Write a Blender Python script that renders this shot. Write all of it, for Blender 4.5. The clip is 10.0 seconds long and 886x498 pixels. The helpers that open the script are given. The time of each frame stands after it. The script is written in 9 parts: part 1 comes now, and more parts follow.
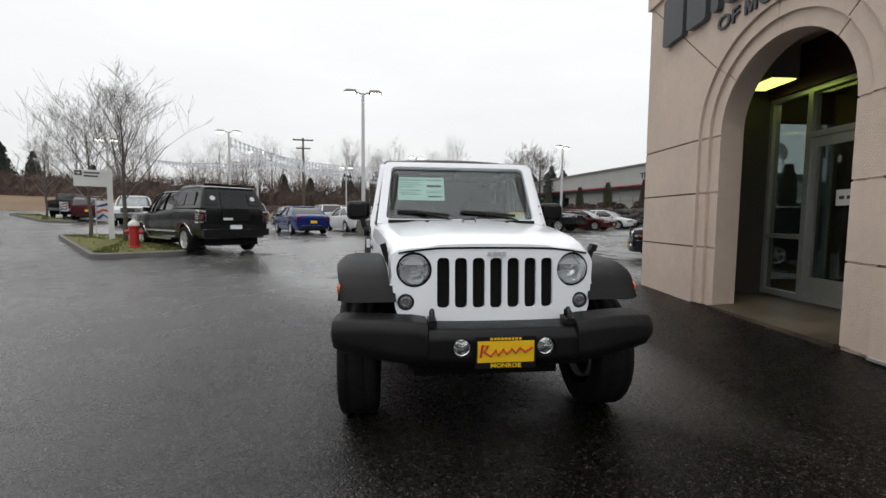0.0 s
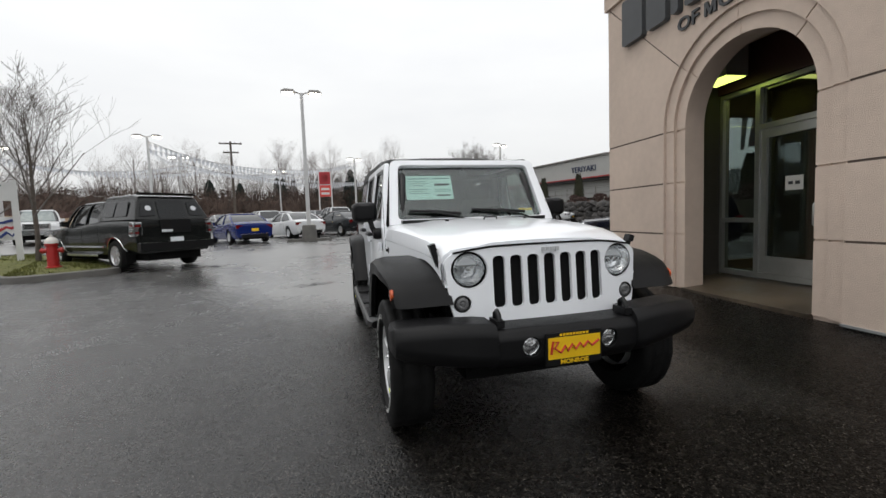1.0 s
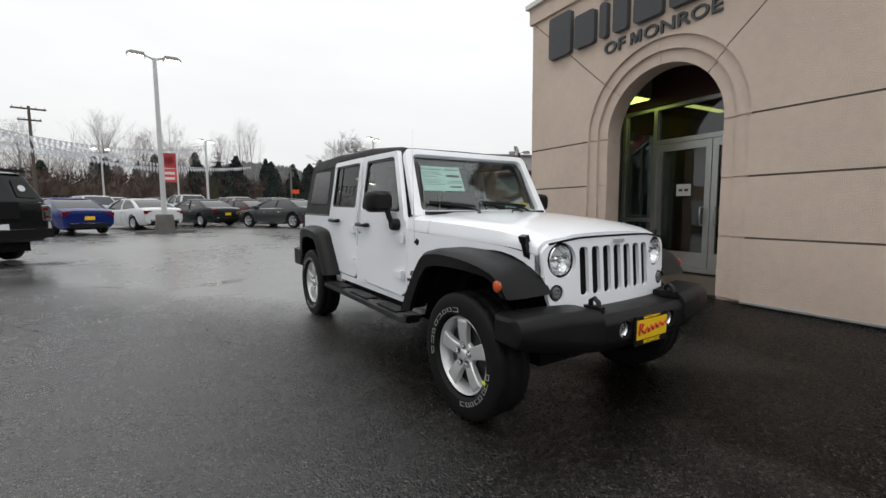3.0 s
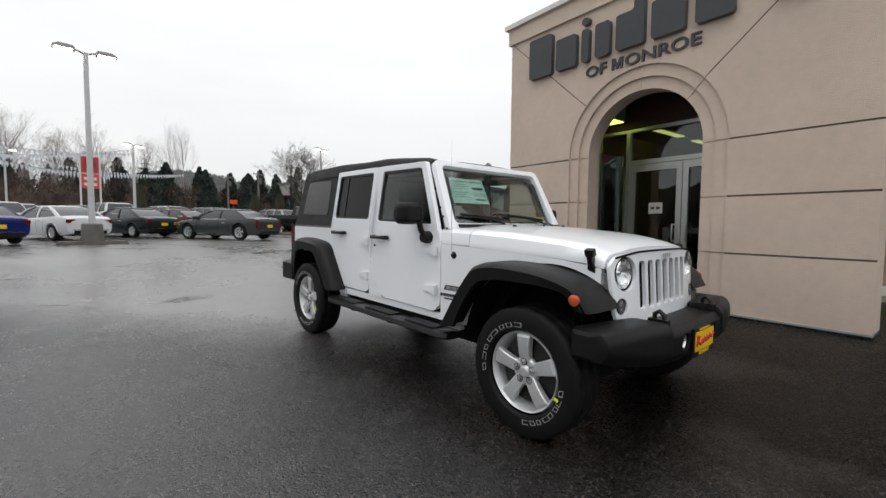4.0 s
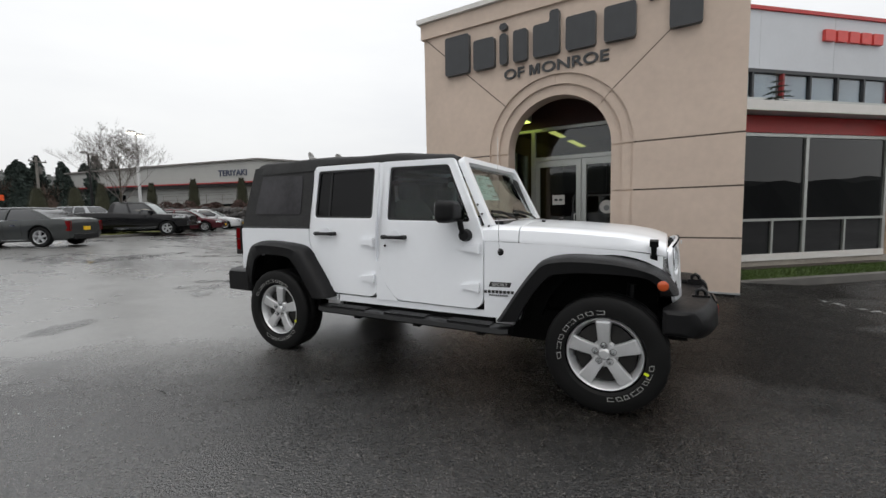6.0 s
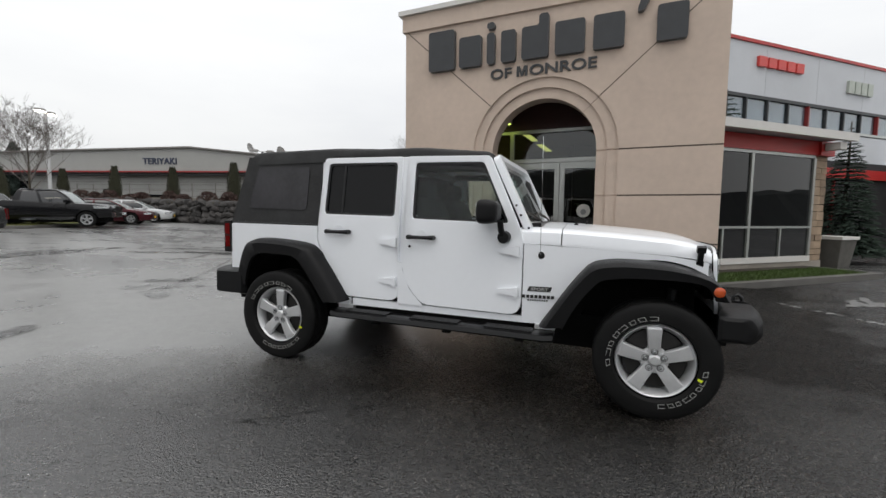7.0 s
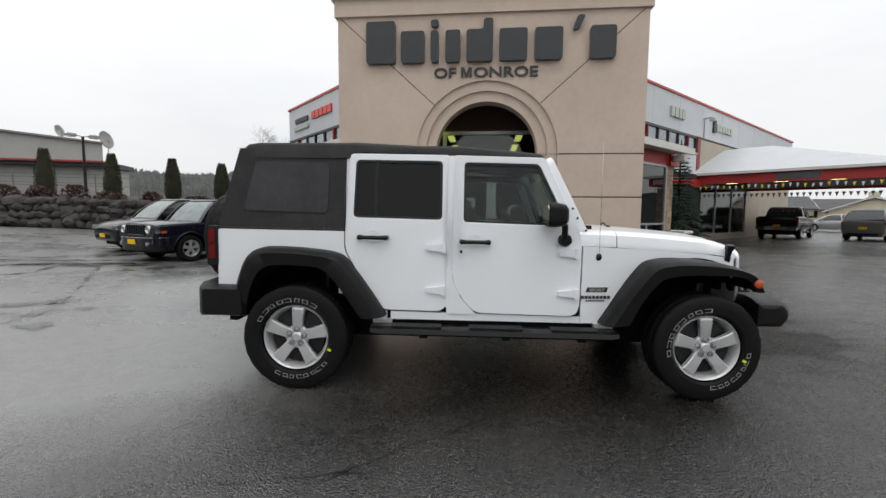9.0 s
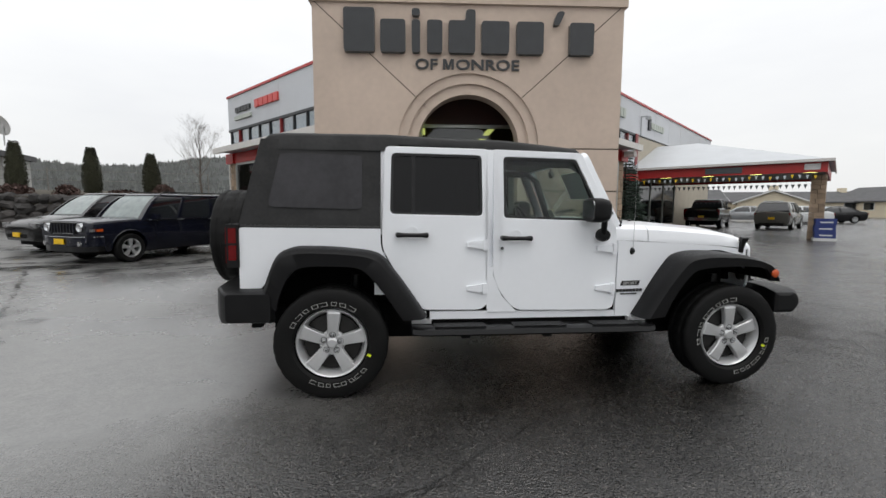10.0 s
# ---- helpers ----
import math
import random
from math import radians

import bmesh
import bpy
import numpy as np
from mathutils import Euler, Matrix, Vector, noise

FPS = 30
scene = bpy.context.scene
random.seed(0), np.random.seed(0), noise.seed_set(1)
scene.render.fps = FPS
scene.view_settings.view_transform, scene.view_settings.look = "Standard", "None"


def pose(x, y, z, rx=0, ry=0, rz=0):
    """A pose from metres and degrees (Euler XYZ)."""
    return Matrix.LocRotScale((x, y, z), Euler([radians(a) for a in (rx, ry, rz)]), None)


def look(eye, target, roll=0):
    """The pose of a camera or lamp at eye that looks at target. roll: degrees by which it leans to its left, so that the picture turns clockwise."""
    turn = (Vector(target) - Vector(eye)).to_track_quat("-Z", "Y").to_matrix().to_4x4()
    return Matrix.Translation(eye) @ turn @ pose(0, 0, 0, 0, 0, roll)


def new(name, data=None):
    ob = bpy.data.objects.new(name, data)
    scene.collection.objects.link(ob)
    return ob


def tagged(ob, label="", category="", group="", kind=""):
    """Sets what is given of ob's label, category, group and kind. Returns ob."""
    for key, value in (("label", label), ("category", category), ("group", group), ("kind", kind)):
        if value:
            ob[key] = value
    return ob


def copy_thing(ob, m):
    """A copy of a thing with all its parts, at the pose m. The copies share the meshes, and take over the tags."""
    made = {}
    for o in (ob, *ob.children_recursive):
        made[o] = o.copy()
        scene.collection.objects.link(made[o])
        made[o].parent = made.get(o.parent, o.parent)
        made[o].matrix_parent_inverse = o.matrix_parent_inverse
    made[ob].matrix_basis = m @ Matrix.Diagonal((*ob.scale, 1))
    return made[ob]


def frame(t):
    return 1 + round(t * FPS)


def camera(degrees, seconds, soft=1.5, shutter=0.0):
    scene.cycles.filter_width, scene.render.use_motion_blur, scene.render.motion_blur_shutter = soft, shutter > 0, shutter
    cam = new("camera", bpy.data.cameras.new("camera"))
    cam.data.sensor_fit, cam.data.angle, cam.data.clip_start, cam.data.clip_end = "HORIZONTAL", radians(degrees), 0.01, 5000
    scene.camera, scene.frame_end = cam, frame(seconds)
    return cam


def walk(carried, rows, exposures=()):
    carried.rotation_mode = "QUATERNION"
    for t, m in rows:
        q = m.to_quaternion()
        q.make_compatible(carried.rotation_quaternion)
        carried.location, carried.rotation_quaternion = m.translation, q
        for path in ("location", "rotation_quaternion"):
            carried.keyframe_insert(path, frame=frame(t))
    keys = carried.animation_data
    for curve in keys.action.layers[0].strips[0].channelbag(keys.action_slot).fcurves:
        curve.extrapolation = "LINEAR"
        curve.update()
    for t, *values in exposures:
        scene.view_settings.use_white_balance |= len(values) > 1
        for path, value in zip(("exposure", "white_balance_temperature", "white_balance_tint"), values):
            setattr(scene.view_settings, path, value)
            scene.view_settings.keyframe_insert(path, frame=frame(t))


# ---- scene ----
cam = camera(91.8, 10.0)
PATH = [
    (0, (-0.03, 0.137, 1.238), (0.051, 2.13, 1.094), 0.5),
    (0.5, (-0.313, 0.255, 1.242), (-0.115, 2.237, 1.059), -1.8),
    (1, (-0.652, 0.298, 1.235), (-0.288, 2.259, 1.088), -2.1),
    (1.5, (-0.958, 0.35, 1.231), (-0.445, 2.278, 1.098), -0.2),
    (2, (-1.238, 0.507, 1.235), (-0.609, 2.401, 1.103), 0.4),
    (2.5, (-1.533, 0.639, 1.228), (-0.735, 2.469, 1.111), 0.1),
    (2.7, (-1.67, 0.678, 1.238), (-0.793, 2.468, 1.085), -0.3),
    (3.8, (-2.277, 1.131, 1.227), (-1.13, 2.762, 1.07), 0.8),
    (4, (-2.394, 1.221, 1.225), (-1.194, 2.817, 1.106), 0.5),
    (4.5, (-2.688, 1.442, 1.245), (-1.334, 2.91, 1.137), -0.6),
    (5, (-2.915, 1.74, 1.225), (-1.453, 3.098, 1.089), 0.3),
    (5.5, (-3.121, 2.036, 1.234), (-1.578, 3.299, 1.089), 1.5),
    (5.7, (-3.217, 2.166, 1.251), (-1.61, 3.347, 1.102), 0.2),
    (6.8, (-3.545, 2.854, 1.326), (-1.748, 3.714, 1.148), 0.3),
    (7, (-3.518, 3.048, 1.285), (-1.701, 3.866, 1.12), 0.6),
    (7.5, (-3.641, 3.413, 1.298), (-1.758, 4.08, 1.194), -0.2),
    (8, (-3.684, 3.757, 1.27), (-1.746, 4.236, 1.138), 1.3),
    (8.5, (-3.668, 4.124, 1.308), (-1.707, 4.489, 1.152), 0.7),
    (9, (-3.695, 4.487, 1.309), (-1.711, 4.683, 1.141), 0.5),
    (9.5, (-3.703, 4.832, 1.317), (-1.709, 4.871, 1.164), 0.2),
    (10, (-3.613, 5.215, 1.323), (-1.624, 5.131, 1.126), 0.2),
]
walk(cam, [(t, look(eye, target, roll)) for t, eye, target, roll in PATH], exposures=((0.0, -0.05), (4.5, -0.03), (8.0, 0.0), (10.0, 0.05)))

# ---- light ----
world = bpy.data.worlds.new("overcast_sky")
scene.world = world
world.use_nodes = True
wn, wl = world.node_tree.nodes, world.node_tree.links
sky = wn.new("ShaderNodeTexSky")
sky.sky_type = "NISHITA"
sky.sun_disc = False
sky.sun_elevation, sky.sun_rotation = radians(71), radians(233)
sky.air_density, sky.dust_density, sky.ozone_density = 1.0, 4.0, 1.0
# cloud cover: the sky's light greyed and evened out by a closed cloud layer
cloud_co = wn.new("ShaderNodeTexCoord")
cloud_map = wn.new("ShaderNodeMapping")
cloud_map.inputs["Scale"].default_value = (1.0, 1.0, 3.5)
cloud = wn.new("ShaderNodeTexNoise")
cloud.inputs["Scale"].default_value, cloud.inputs["Detail"].default_value = 1.6, 5.0
cloud.inputs["Roughness"].default_value = 0.55
cloud_ramp = wn.new("ShaderNodeValToRGB")
cloud_ramp.color_ramp.elements[0].position, cloud_ramp.color_ramp.elements[1].position = 0.3, 0.75
cloud_ramp.color_ramp.elements[0].color = (7.75, 7.85, 8.0, 1)
cloud_ramp.color_ramp.elements[1].color = (8.85, 8.9, 8.85, 1)
cloud_mix = wn.new("ShaderNodeMixRGB")
cloud_mix.inputs["Fac"].default_value = 0.93
wl.new(cloud_co.outputs["Generated"], cloud_map.inputs["Vector"])
wl.new(cloud_map.outputs["Vector"], cloud.inputs["Vector"])
wl.new(cloud.outputs["Fac"], cloud_ramp.inputs["Fac"])
wl.new(sky.outputs["Color"], cloud_mix.inputs["Color1"])
wl.new(cloud_ramp.outputs["Color"], cloud_mix.inputs["Color2"])
# an overcast sky is brighter overhead than at the horizon
lift_sep = wn.new("ShaderNodeSeparateXYZ")
lift = wn.new("ShaderNodeMapRange")
lift.inputs["From Min"].default_value, lift.inputs["From Max"].default_value = 0.0, 0.9
lift.inputs["To Min"].default_value, lift.inputs["To Max"].default_value = 0.90, 1.45
lift_mul = wn.new("ShaderNodeVectorMath")
lift_mul.operation = "SCALE"
wl.new(cloud_co.outputs["Generated"], lift_sep.inputs[0])
wl.new(lift_sep.outputs["Z"], lift.inputs["Value"])
wl.new(cloud_mix.outputs["Color"], lift_mul.inputs[0])
# and the cloud glows a little round the hidden sun
veil = wn.new("ShaderNodeMapRange")
veil.interpolation_type = "SMOOTHSTEP"
veil.inputs["From Min"].default_value, veil.inputs["From Max"].default_value = -0.55, 0.55
veil.inputs["To Min"].default_value, veil.inputs["To Max"].default_value = 0.97, 1.0
both_lifts = wn.new("ShaderNodeMath")
both_lifts.operation = "MULTIPLY"
to_sun = wn.new("ShaderNodeVectorMath")
to_sun.operation = "DOT_PRODUCT"
to_sun.inputs[1].default_value = (-0.40, 0.60, 0.55)
wl.new(cloud_co.outputs["Generated"], to_sun.inputs[0])
wl.new(to_sun.outputs["Value"], veil.inputs["Value"])
wl.new(lift.outputs[0], both_lifts.inputs[0])
wl.new(veil.outputs[0], both_lifts.inputs[1])
wl.new(both_lifts.outputs[0], lift_mul.inputs["Scale"])
wl.new(lift_mul.outputs[0], wn["Background"].inputs["Color"])
wn["Background"].inputs["Strength"].default_value = 0.116

sun = new("sun", bpy.data.lights.new("sun", "SUN"))
sun.data.energy, sun.data.angle, sun.data.color = 0.65, radians(40), (1.0, 0.97, 0.93)
sun.matrix_world = look((0, 0, 30), (8.0, 6.0, 0))


# ---- helpers for meshes ----
def flat_normals(bm):
    """A normal for each face corner, led by the largest faces, so that panels stay flat between their rounded edges."""
    area = {f: f.calc_area() for f in bm.faces}
    if len(area) > 4000 or not area or max(area.values()) < 40 * min(area.values()):
        return None
    out = []
    for f in bm.faces:
        for c in f.loops:
            seen, todo = {f}, [f]
            while todo:
                g = todo.pop()
                for e in g.edges:
                    if e.smooth and c.vert in e.verts:
                        for k in e.link_faces:
                            if k not in seen:
                                seen.add(k)
                                todo.append(k)
            n = Vector((0, 0, 0))
            for g in seen:
                n += g.normal * area[g]
            out.append(n.normalized() if n.length > 1e-12 else f.normal.copy())
    return out


def mesh_of(name, bm, material, smooth=None):
    me = bpy.data.meshes.new(name)
    bmesh.ops.recalc_face_normals(bm, faces=bm.faces)
    if smooth is not None:
        lim = radians(smooth)
        for f in bm.faces:
            f.smooth = True
        for e in bm.edges:
            e.smooth = len(e.link_faces) == 2 and e.calc_face_angle(0) < lim
    corner = flat_normals(bm) if smooth is not None else None
    bm.to_mesh(me)
    bm.free()
    if corner:
        me.normals_split_custom_set(corner)
    if material:
        me.materials.append(material)
    return me


def part(name, bm, material, parent, label="", smooth=35, m=None):
    """Links a bmesh as one mesh object under a thing or a part."""
    ob = new(name, mesh_of(name, bm, material, smooth))
    ob.parent = parent
    if m is not None:
        ob.matrix_basis = m
    if label:
        ob["label"] = label
    return ob


def thing(name, m, label, category, group="", kind=""):
    ob = new(name)
    ob.matrix_basis = m
    ob.empty_display_size = 0.2
    return tagged(ob, label, category, group, kind)


def structure(name, bm, material, label="", smooth=35):
    ob = new(name, mesh_of(name, bm, material, smooth))
    return tagged(ob, label, "", "", "structure")


def box(bm, x0, x1, y0, y1, z0, z1, m=None):
    vs = [bm.verts.new((x, y, z)) for z in (z0, z1) for y in (y0, y1) for x in (x0, x1)]
    for q in ((0, 2, 3, 1), (4, 5, 7, 6), (0, 1, 5, 4), (2, 6, 7, 3), (0, 4, 6, 2), (1, 3, 7, 5)):
        bm.faces.new([vs[i] for i in q])
    if m is not None:
        bmesh.ops.transform(bm, matrix=m, verts=vs)
    return vs


def bevelled(bm, w, seg=2, limit=30):
    es = [e for e in bm.edges if len(e.link_faces) == 2 and e.calc_face_angle(0) > radians(limit)]
    bmesh.ops.bevel(bm, geom=es, offset=w, segments=seg, affect="EDGES", profile=0.5, clamp_overlap=True)
    return bm


def rbox(x0, x1, y0, y1, z0, z1, w=0.01, seg=2):
    bm = bmesh.new()
    box(bm, x0, x1, y0, y1, z0, z1)
    return bevelled(bm, w, seg)


def rounded(pts, r=0.0, n=4):
    """A polygon in 2D with its corners rounded; r one radius or one each."""
    out, k = [], len(pts)
    for i, p in enumerate(pts):
        rr = r[i] if isinstance(r, (list, tuple)) else r
        p, a, b = Vector(p), Vector(pts[i - 1]), Vector(pts[(i + 1) % k])
        if rr <= 0:
            out.append(tuple(p))
            continue
        da, db = (a - p), (b - p)
        rr = min(rr, da.length * 0.49, db.length * 0.49)
        a, b = p + da.normalized() * rr, p + db.normalized() * rr
        for j in range(n + 1):
            t = j / n
            out.append(tuple(a * (1 - t) ** 2 + p * 2 * t * (1 - t) + b * t * t))
    return out


def prism(bm, pts, axis, a, b):
    """A polygon given in the two other axes (in order), stretched along an axis from a to b."""
    def at(p, v):
        return {"x": (v, p[0], p[1]), "y": (p[0], v, p[1]), "z": (p[0], p[1], v)}[axis]
    lo = [bm.verts.new(at(p, a)) for p in pts]
    hi = [bm.verts.new(at(p, b)) for p in pts]
    bm.faces.new(lo)
    bm.faces.new(hi[::-1])
    for i in range(len(pts)):
        j = (i + 1) % len(pts)
        bm.faces.new((lo[i], hi[i], hi[j], lo[j]))
    return lo + hi


def loft(bm, rings, closed=True, caps=True):
    rows = [[bm.verts.new(p) for p in r] for r in rings]
    n = len(rows[0])
    for a, b in zip(rows, rows[1:]):
        for i in range(n if closed else n - 1):
            j = (i + 1) % n
            bm.faces.new((a[i], a[j], b[j], b[i]))
    if caps and closed:
        bm.faces.new(rows[0][::-1])
        bm.faces.new(rows[-1])
    return rows


def tube(bm, pts, r, seg=8, caps=True):
    """A round bar along points; r one radius or one each."""
    pts = [Vector(p) for p in pts]
    rings, up = [], Vector((0, 0, 1))
    for i, p in enumerate(pts):
        d = (pts[min(i + 1, len(pts) - 1)] - pts[max(i - 1, 0)]).normalized()
        s = d.cross(up)
        if s.length < 0.05:
            s = d.cross(Vector((1, 0, 0)))
        s.normalize()
        u = s.cross(d).normalized()
        up = u
        rr = r[i] if isinstance(r, (list, tuple)) else r
        rings.append([p + s * rr * math.cos(2 * math.pi * k / seg) + u * rr * math.sin(2 * math.pi * k / seg) for k in range(seg)])
    return loft(bm, rings, True, caps)


def lathe(bm, profile, seg=24, axis="y", centre=(0, 0, 0), caps=False):
    """Turns (radius, along) pairs about an axis through centre."""
    c, rows = Vector(centre), []
    for r, h in profile:
        row = []
        for k in range(seg):
            a = 2 * math.pi * k / seg
            u, v = r * math.cos(a), r * math.sin(a)
            row.append(bm.verts.new(c + Vector({"y": (u, h, v), "x": (h, u, v), "z": (u, v, h)}[axis])))
        rows.append(row)
    for a, b in zip(rows, rows[1:]):
        for i in range(seg):
            j = (i + 1) % seg
            bm.faces.new((a[i], a[j], b[j], b[i]))
    if caps and profile[0][0] > 0:
        bm.faces.new(rows[0])
    if caps and profile[-1][0] > 0:
        bm.faces.new(rows[-1][::-1])
    bmesh.ops.remove_doubles(bm, verts=[v for r in (rows[0], rows[-1]) for v in r], dist=1e-5)
    return rows


def bm_cut(bm, cutter, op="DIFFERENCE"):
    """bm with the solid cutter taken out."""
    bmesh.ops.recalc_face_normals(bm, faces=bm.faces)
    bmesh.ops.recalc_face_normals(cutter, faces=cutter.faces)
    ma, mb = bpy.data.meshes.new("a"), bpy.data.meshes.new("b")
    bm.to_mesh(ma), cutter.to_mesh(mb)
    bm.free(), cutter.free()
    oa, ob = new("a", ma), new("b", mb)
    mod = oa.modifiers.new("cut", "BOOLEAN")
    mod.operation, mod.object, mod.solver = op, ob, "EXACT"
    deps = bpy.context.evaluated_depsgraph_get()
    deps.update()
    res = bpy.data.meshes.new_from_object(oa.evaluated_get(deps))
    out = bmesh.new()
    out.from_mesh(res)
    bpy.data.objects.remove(oa), bpy.data.objects.remove(ob)
    for me in (ma, mb, res):
        bpy.data.meshes.remove(me)
    return out


def text_part(words, size, depth, material, parent, m, name="lettering", bold=0.0, align="LEFT", width=1.0):
    cu = bpy.data.curves.new(name, "FONT")
    cu.body, cu.size, cu.extrude, cu.offset, cu.align_x = words, size, depth, bold, align
    cu.resolution_u = 3
    tmp = new("tmp", cu)
    deps = bpy.context.evaluated_depsgraph_get()
    deps.update()
    me = bpy.data.meshes.new_from_object(tmp.evaluated_get(deps))
    bpy.data.objects.remove(tmp)
    bpy.data.curves.remove(cu)
    me.materials.clear()
    me.materials.append(material)
    ob = new(name, me)
    ob.parent = parent
    ob.matrix_basis = m @ Matrix.Diagonal((width, 1, 1, 1))
    return ob


# ---- materials ----
def mat(name, col, rough=0.5, metal=0.0, var=0.0, scale=8.0, bump=0.0, bscale=60.0, coat=0.0, col2=None, rvar=0.0, spec=0.5, rand=0.0):
    """A surface with colour variation at two scales, uneven gloss and fine relief."""
    m = bpy.data.materials.new(name)
    m.use_nodes = True
    nt = m.node_tree
    p = nt.nodes["Principled BSDF"]
    p.inputs["Base Color"].default_value = (*col, 1)
    p.inputs["Roughness"].default_value, p.inputs["Metallic"].default_value = rough, metal
    p.inputs["Coat Weight"].default_value, p.inputs["Specular IOR Level"].default_value = coat, spec
    p.inputs["Coat Roughness"].default_value = 0.04
    co = nt.nodes.new("ShaderNodeTexCoord")
    if var or rvar or col2:
        n1, n2 = nt.nodes.new("ShaderNodeTexNoise"), nt.nodes.new("ShaderNodeTexNoise")
        n1.inputs["Scale"].default_value, n2.inputs["Scale"].default_value = scale, scale * 9.3
        n1.inputs["Detail"].default_value = n2.inputs["Detail"].default_value = 5
        for n in (n1, n2):
            nt.links.new(co.outputs["Object"], n.inputs["Vector"])
        mx = nt.nodes.new("ShaderNodeMath")
        mx.operation = "MULTIPLY_ADD"
        nt.links.new(n1.outputs["Fac"], mx.inputs[0])
        mx.inputs[1].default_value = 0.65
        half = nt.nodes.new("ShaderNodeMath")
        half.operation = "MULTIPLY"
        half.inputs[1].default_value = 0.35
        nt.links.new(n2.outputs["Fac"], half.inputs[0])
        nt.links.new(half.outputs[0], mx.inputs[2])
        ramp = nt.nodes.new("ShaderNodeValToRGB")
        a, b = ramp.color_ramp.elements
        a.position, b.position = 0.32, 0.68
        c2 = col2 or tuple(c * (1 + var) for c in col)
        c1 = col if col2 else tuple(c * (1 - var) for c in col)
        a.color, b.color = (*c1, 1), (*c2, 1)
        nt.links.new(mx.outputs[0], ramp.inputs["Fac"])
        out = ramp.outputs["Color"]
        if rand:
            info = nt.nodes.new("ShaderNodeObjectInfo")
            hsv = nt.nodes.new("ShaderNodeHueSaturation")
            rr = nt.nodes.new("ShaderNodeMapRange")
            rr.inputs["To Min"].default_value, rr.inputs["To Max"].default_value = 1 - rand, 1 + rand
            nt.links.new(info.outputs["Random"], rr.inputs["Value"])
            nt.links.new(rr.outputs[0], hsv.inputs["Value"])
            nt.links.new(out, hsv.inputs["Color"])
            out = hsv.outputs["Color"]
        nt.links.new(out, p.inputs["Base Color"])
        if rvar:
            mr = nt.nodes.new("ShaderNodeMapRange")
            mr.inputs["From Min"].default_value, mr.inputs["From Max"].default_value = 0.3, 0.7
            mr.inputs["To Min"].default_value, mr.inputs["To Max"].default_value = max(0.02, rough - rvar), rough + rvar
            nt.links.new(mx.outputs[0], mr.inputs["Value"])
            nt.links.new(mr.outputs[0], p.inputs["Roughness"])
    if bump:
        nb, bp = nt.nodes.new("ShaderNodeTexNoise"), nt.nodes.new("ShaderNodeBump")
        nb.inputs["Scale"].default_value, nb.inputs["Detail"].default_value = bscale, 4
        bp.inputs["Strength"].default_value, bp.inputs["Distance"].default_value = bump, 0.01
        nt.links.new(co.outputs["Object"], nb.inputs["Vector"])
        nt.links.new(nb.outputs["Fac"], bp.inputs["Height"])
        nt.links.new(bp.outputs["Normal"], p.inputs["Normal"])
    return m


def glass_mat(name, tint, rough=0.0, body=0.0, body_col=(0.01, 0.01, 0.012), front=0.075, power=3.6):
    """Thin glass: a clear gloss coat over a see-through tint, partly dark."""
    m = bpy.data.materials.new(name)
    m.use_nodes = True
    nt = m.node_tree
    nt.nodes.remove(nt.nodes["Principled BSDF"])
    out = nt.nodes["Material Output"]
    tr, gl, df = nt.nodes.new("ShaderNodeBsdfTransparent"), nt.nodes.new("ShaderNodeBsdfGlossy"), nt.nodes.new("ShaderNodeBsdfDiffuse")
    tr.inputs["Color"].default_value, df.inputs["Color"].default_value = (*tint, 1), (*body_col, 1)
    gl.inputs["Roughness"].default_value = rough
    lw = nt.nodes.new("ShaderNodeLayerWeight")
    lw.inputs["Blend"].default_value = 0.5
    pw, fr = nt.nodes.new("ShaderNodeMath"), nt.nodes.new("ShaderNodeMath")
    pw.operation, fr.operation = "POWER", "MULTIPLY_ADD"
    pw.inputs[1].default_value = power
    fr.inputs[1].default_value, fr.inputs[2].default_value = 0.88, front
    nt.links.new(lw.outputs["Facing"], pw.inputs[0])
    nt.links.new(pw.outputs[0], fr.inputs[0])
    a, b = nt.nodes.new("ShaderNodeMixShader"), nt.nodes.new("ShaderNodeMixShader")
    a.inputs["Fac"].default_value = body
    nt.links.new(tr.outputs[0], a.inputs[1])
    nt.links.new(df.outputs[0], a.inputs[2])
    nt.links.new(fr.outputs[0], b.inputs["Fac"])
    nt.links.new(a.outputs[0], b.inputs[1])
    nt.links.new(gl.outputs[0], b.inputs[2])
    nt.links.new(b.outputs[0], out.inputs["Surface"])
    return m


def emit_mat(name, col, strength):
    m = bpy.data.materials.new(name)
    m.use_nodes = True
    p = m.node_tree.nodes["Principled BSDF"]
    p.inputs["Base Color"].default_value = (*col, 1)
    p.inputs["Emission Color"].default_value = (*col, 1)
    p.inputs["Emission Strength"].default_value = strength
    return m


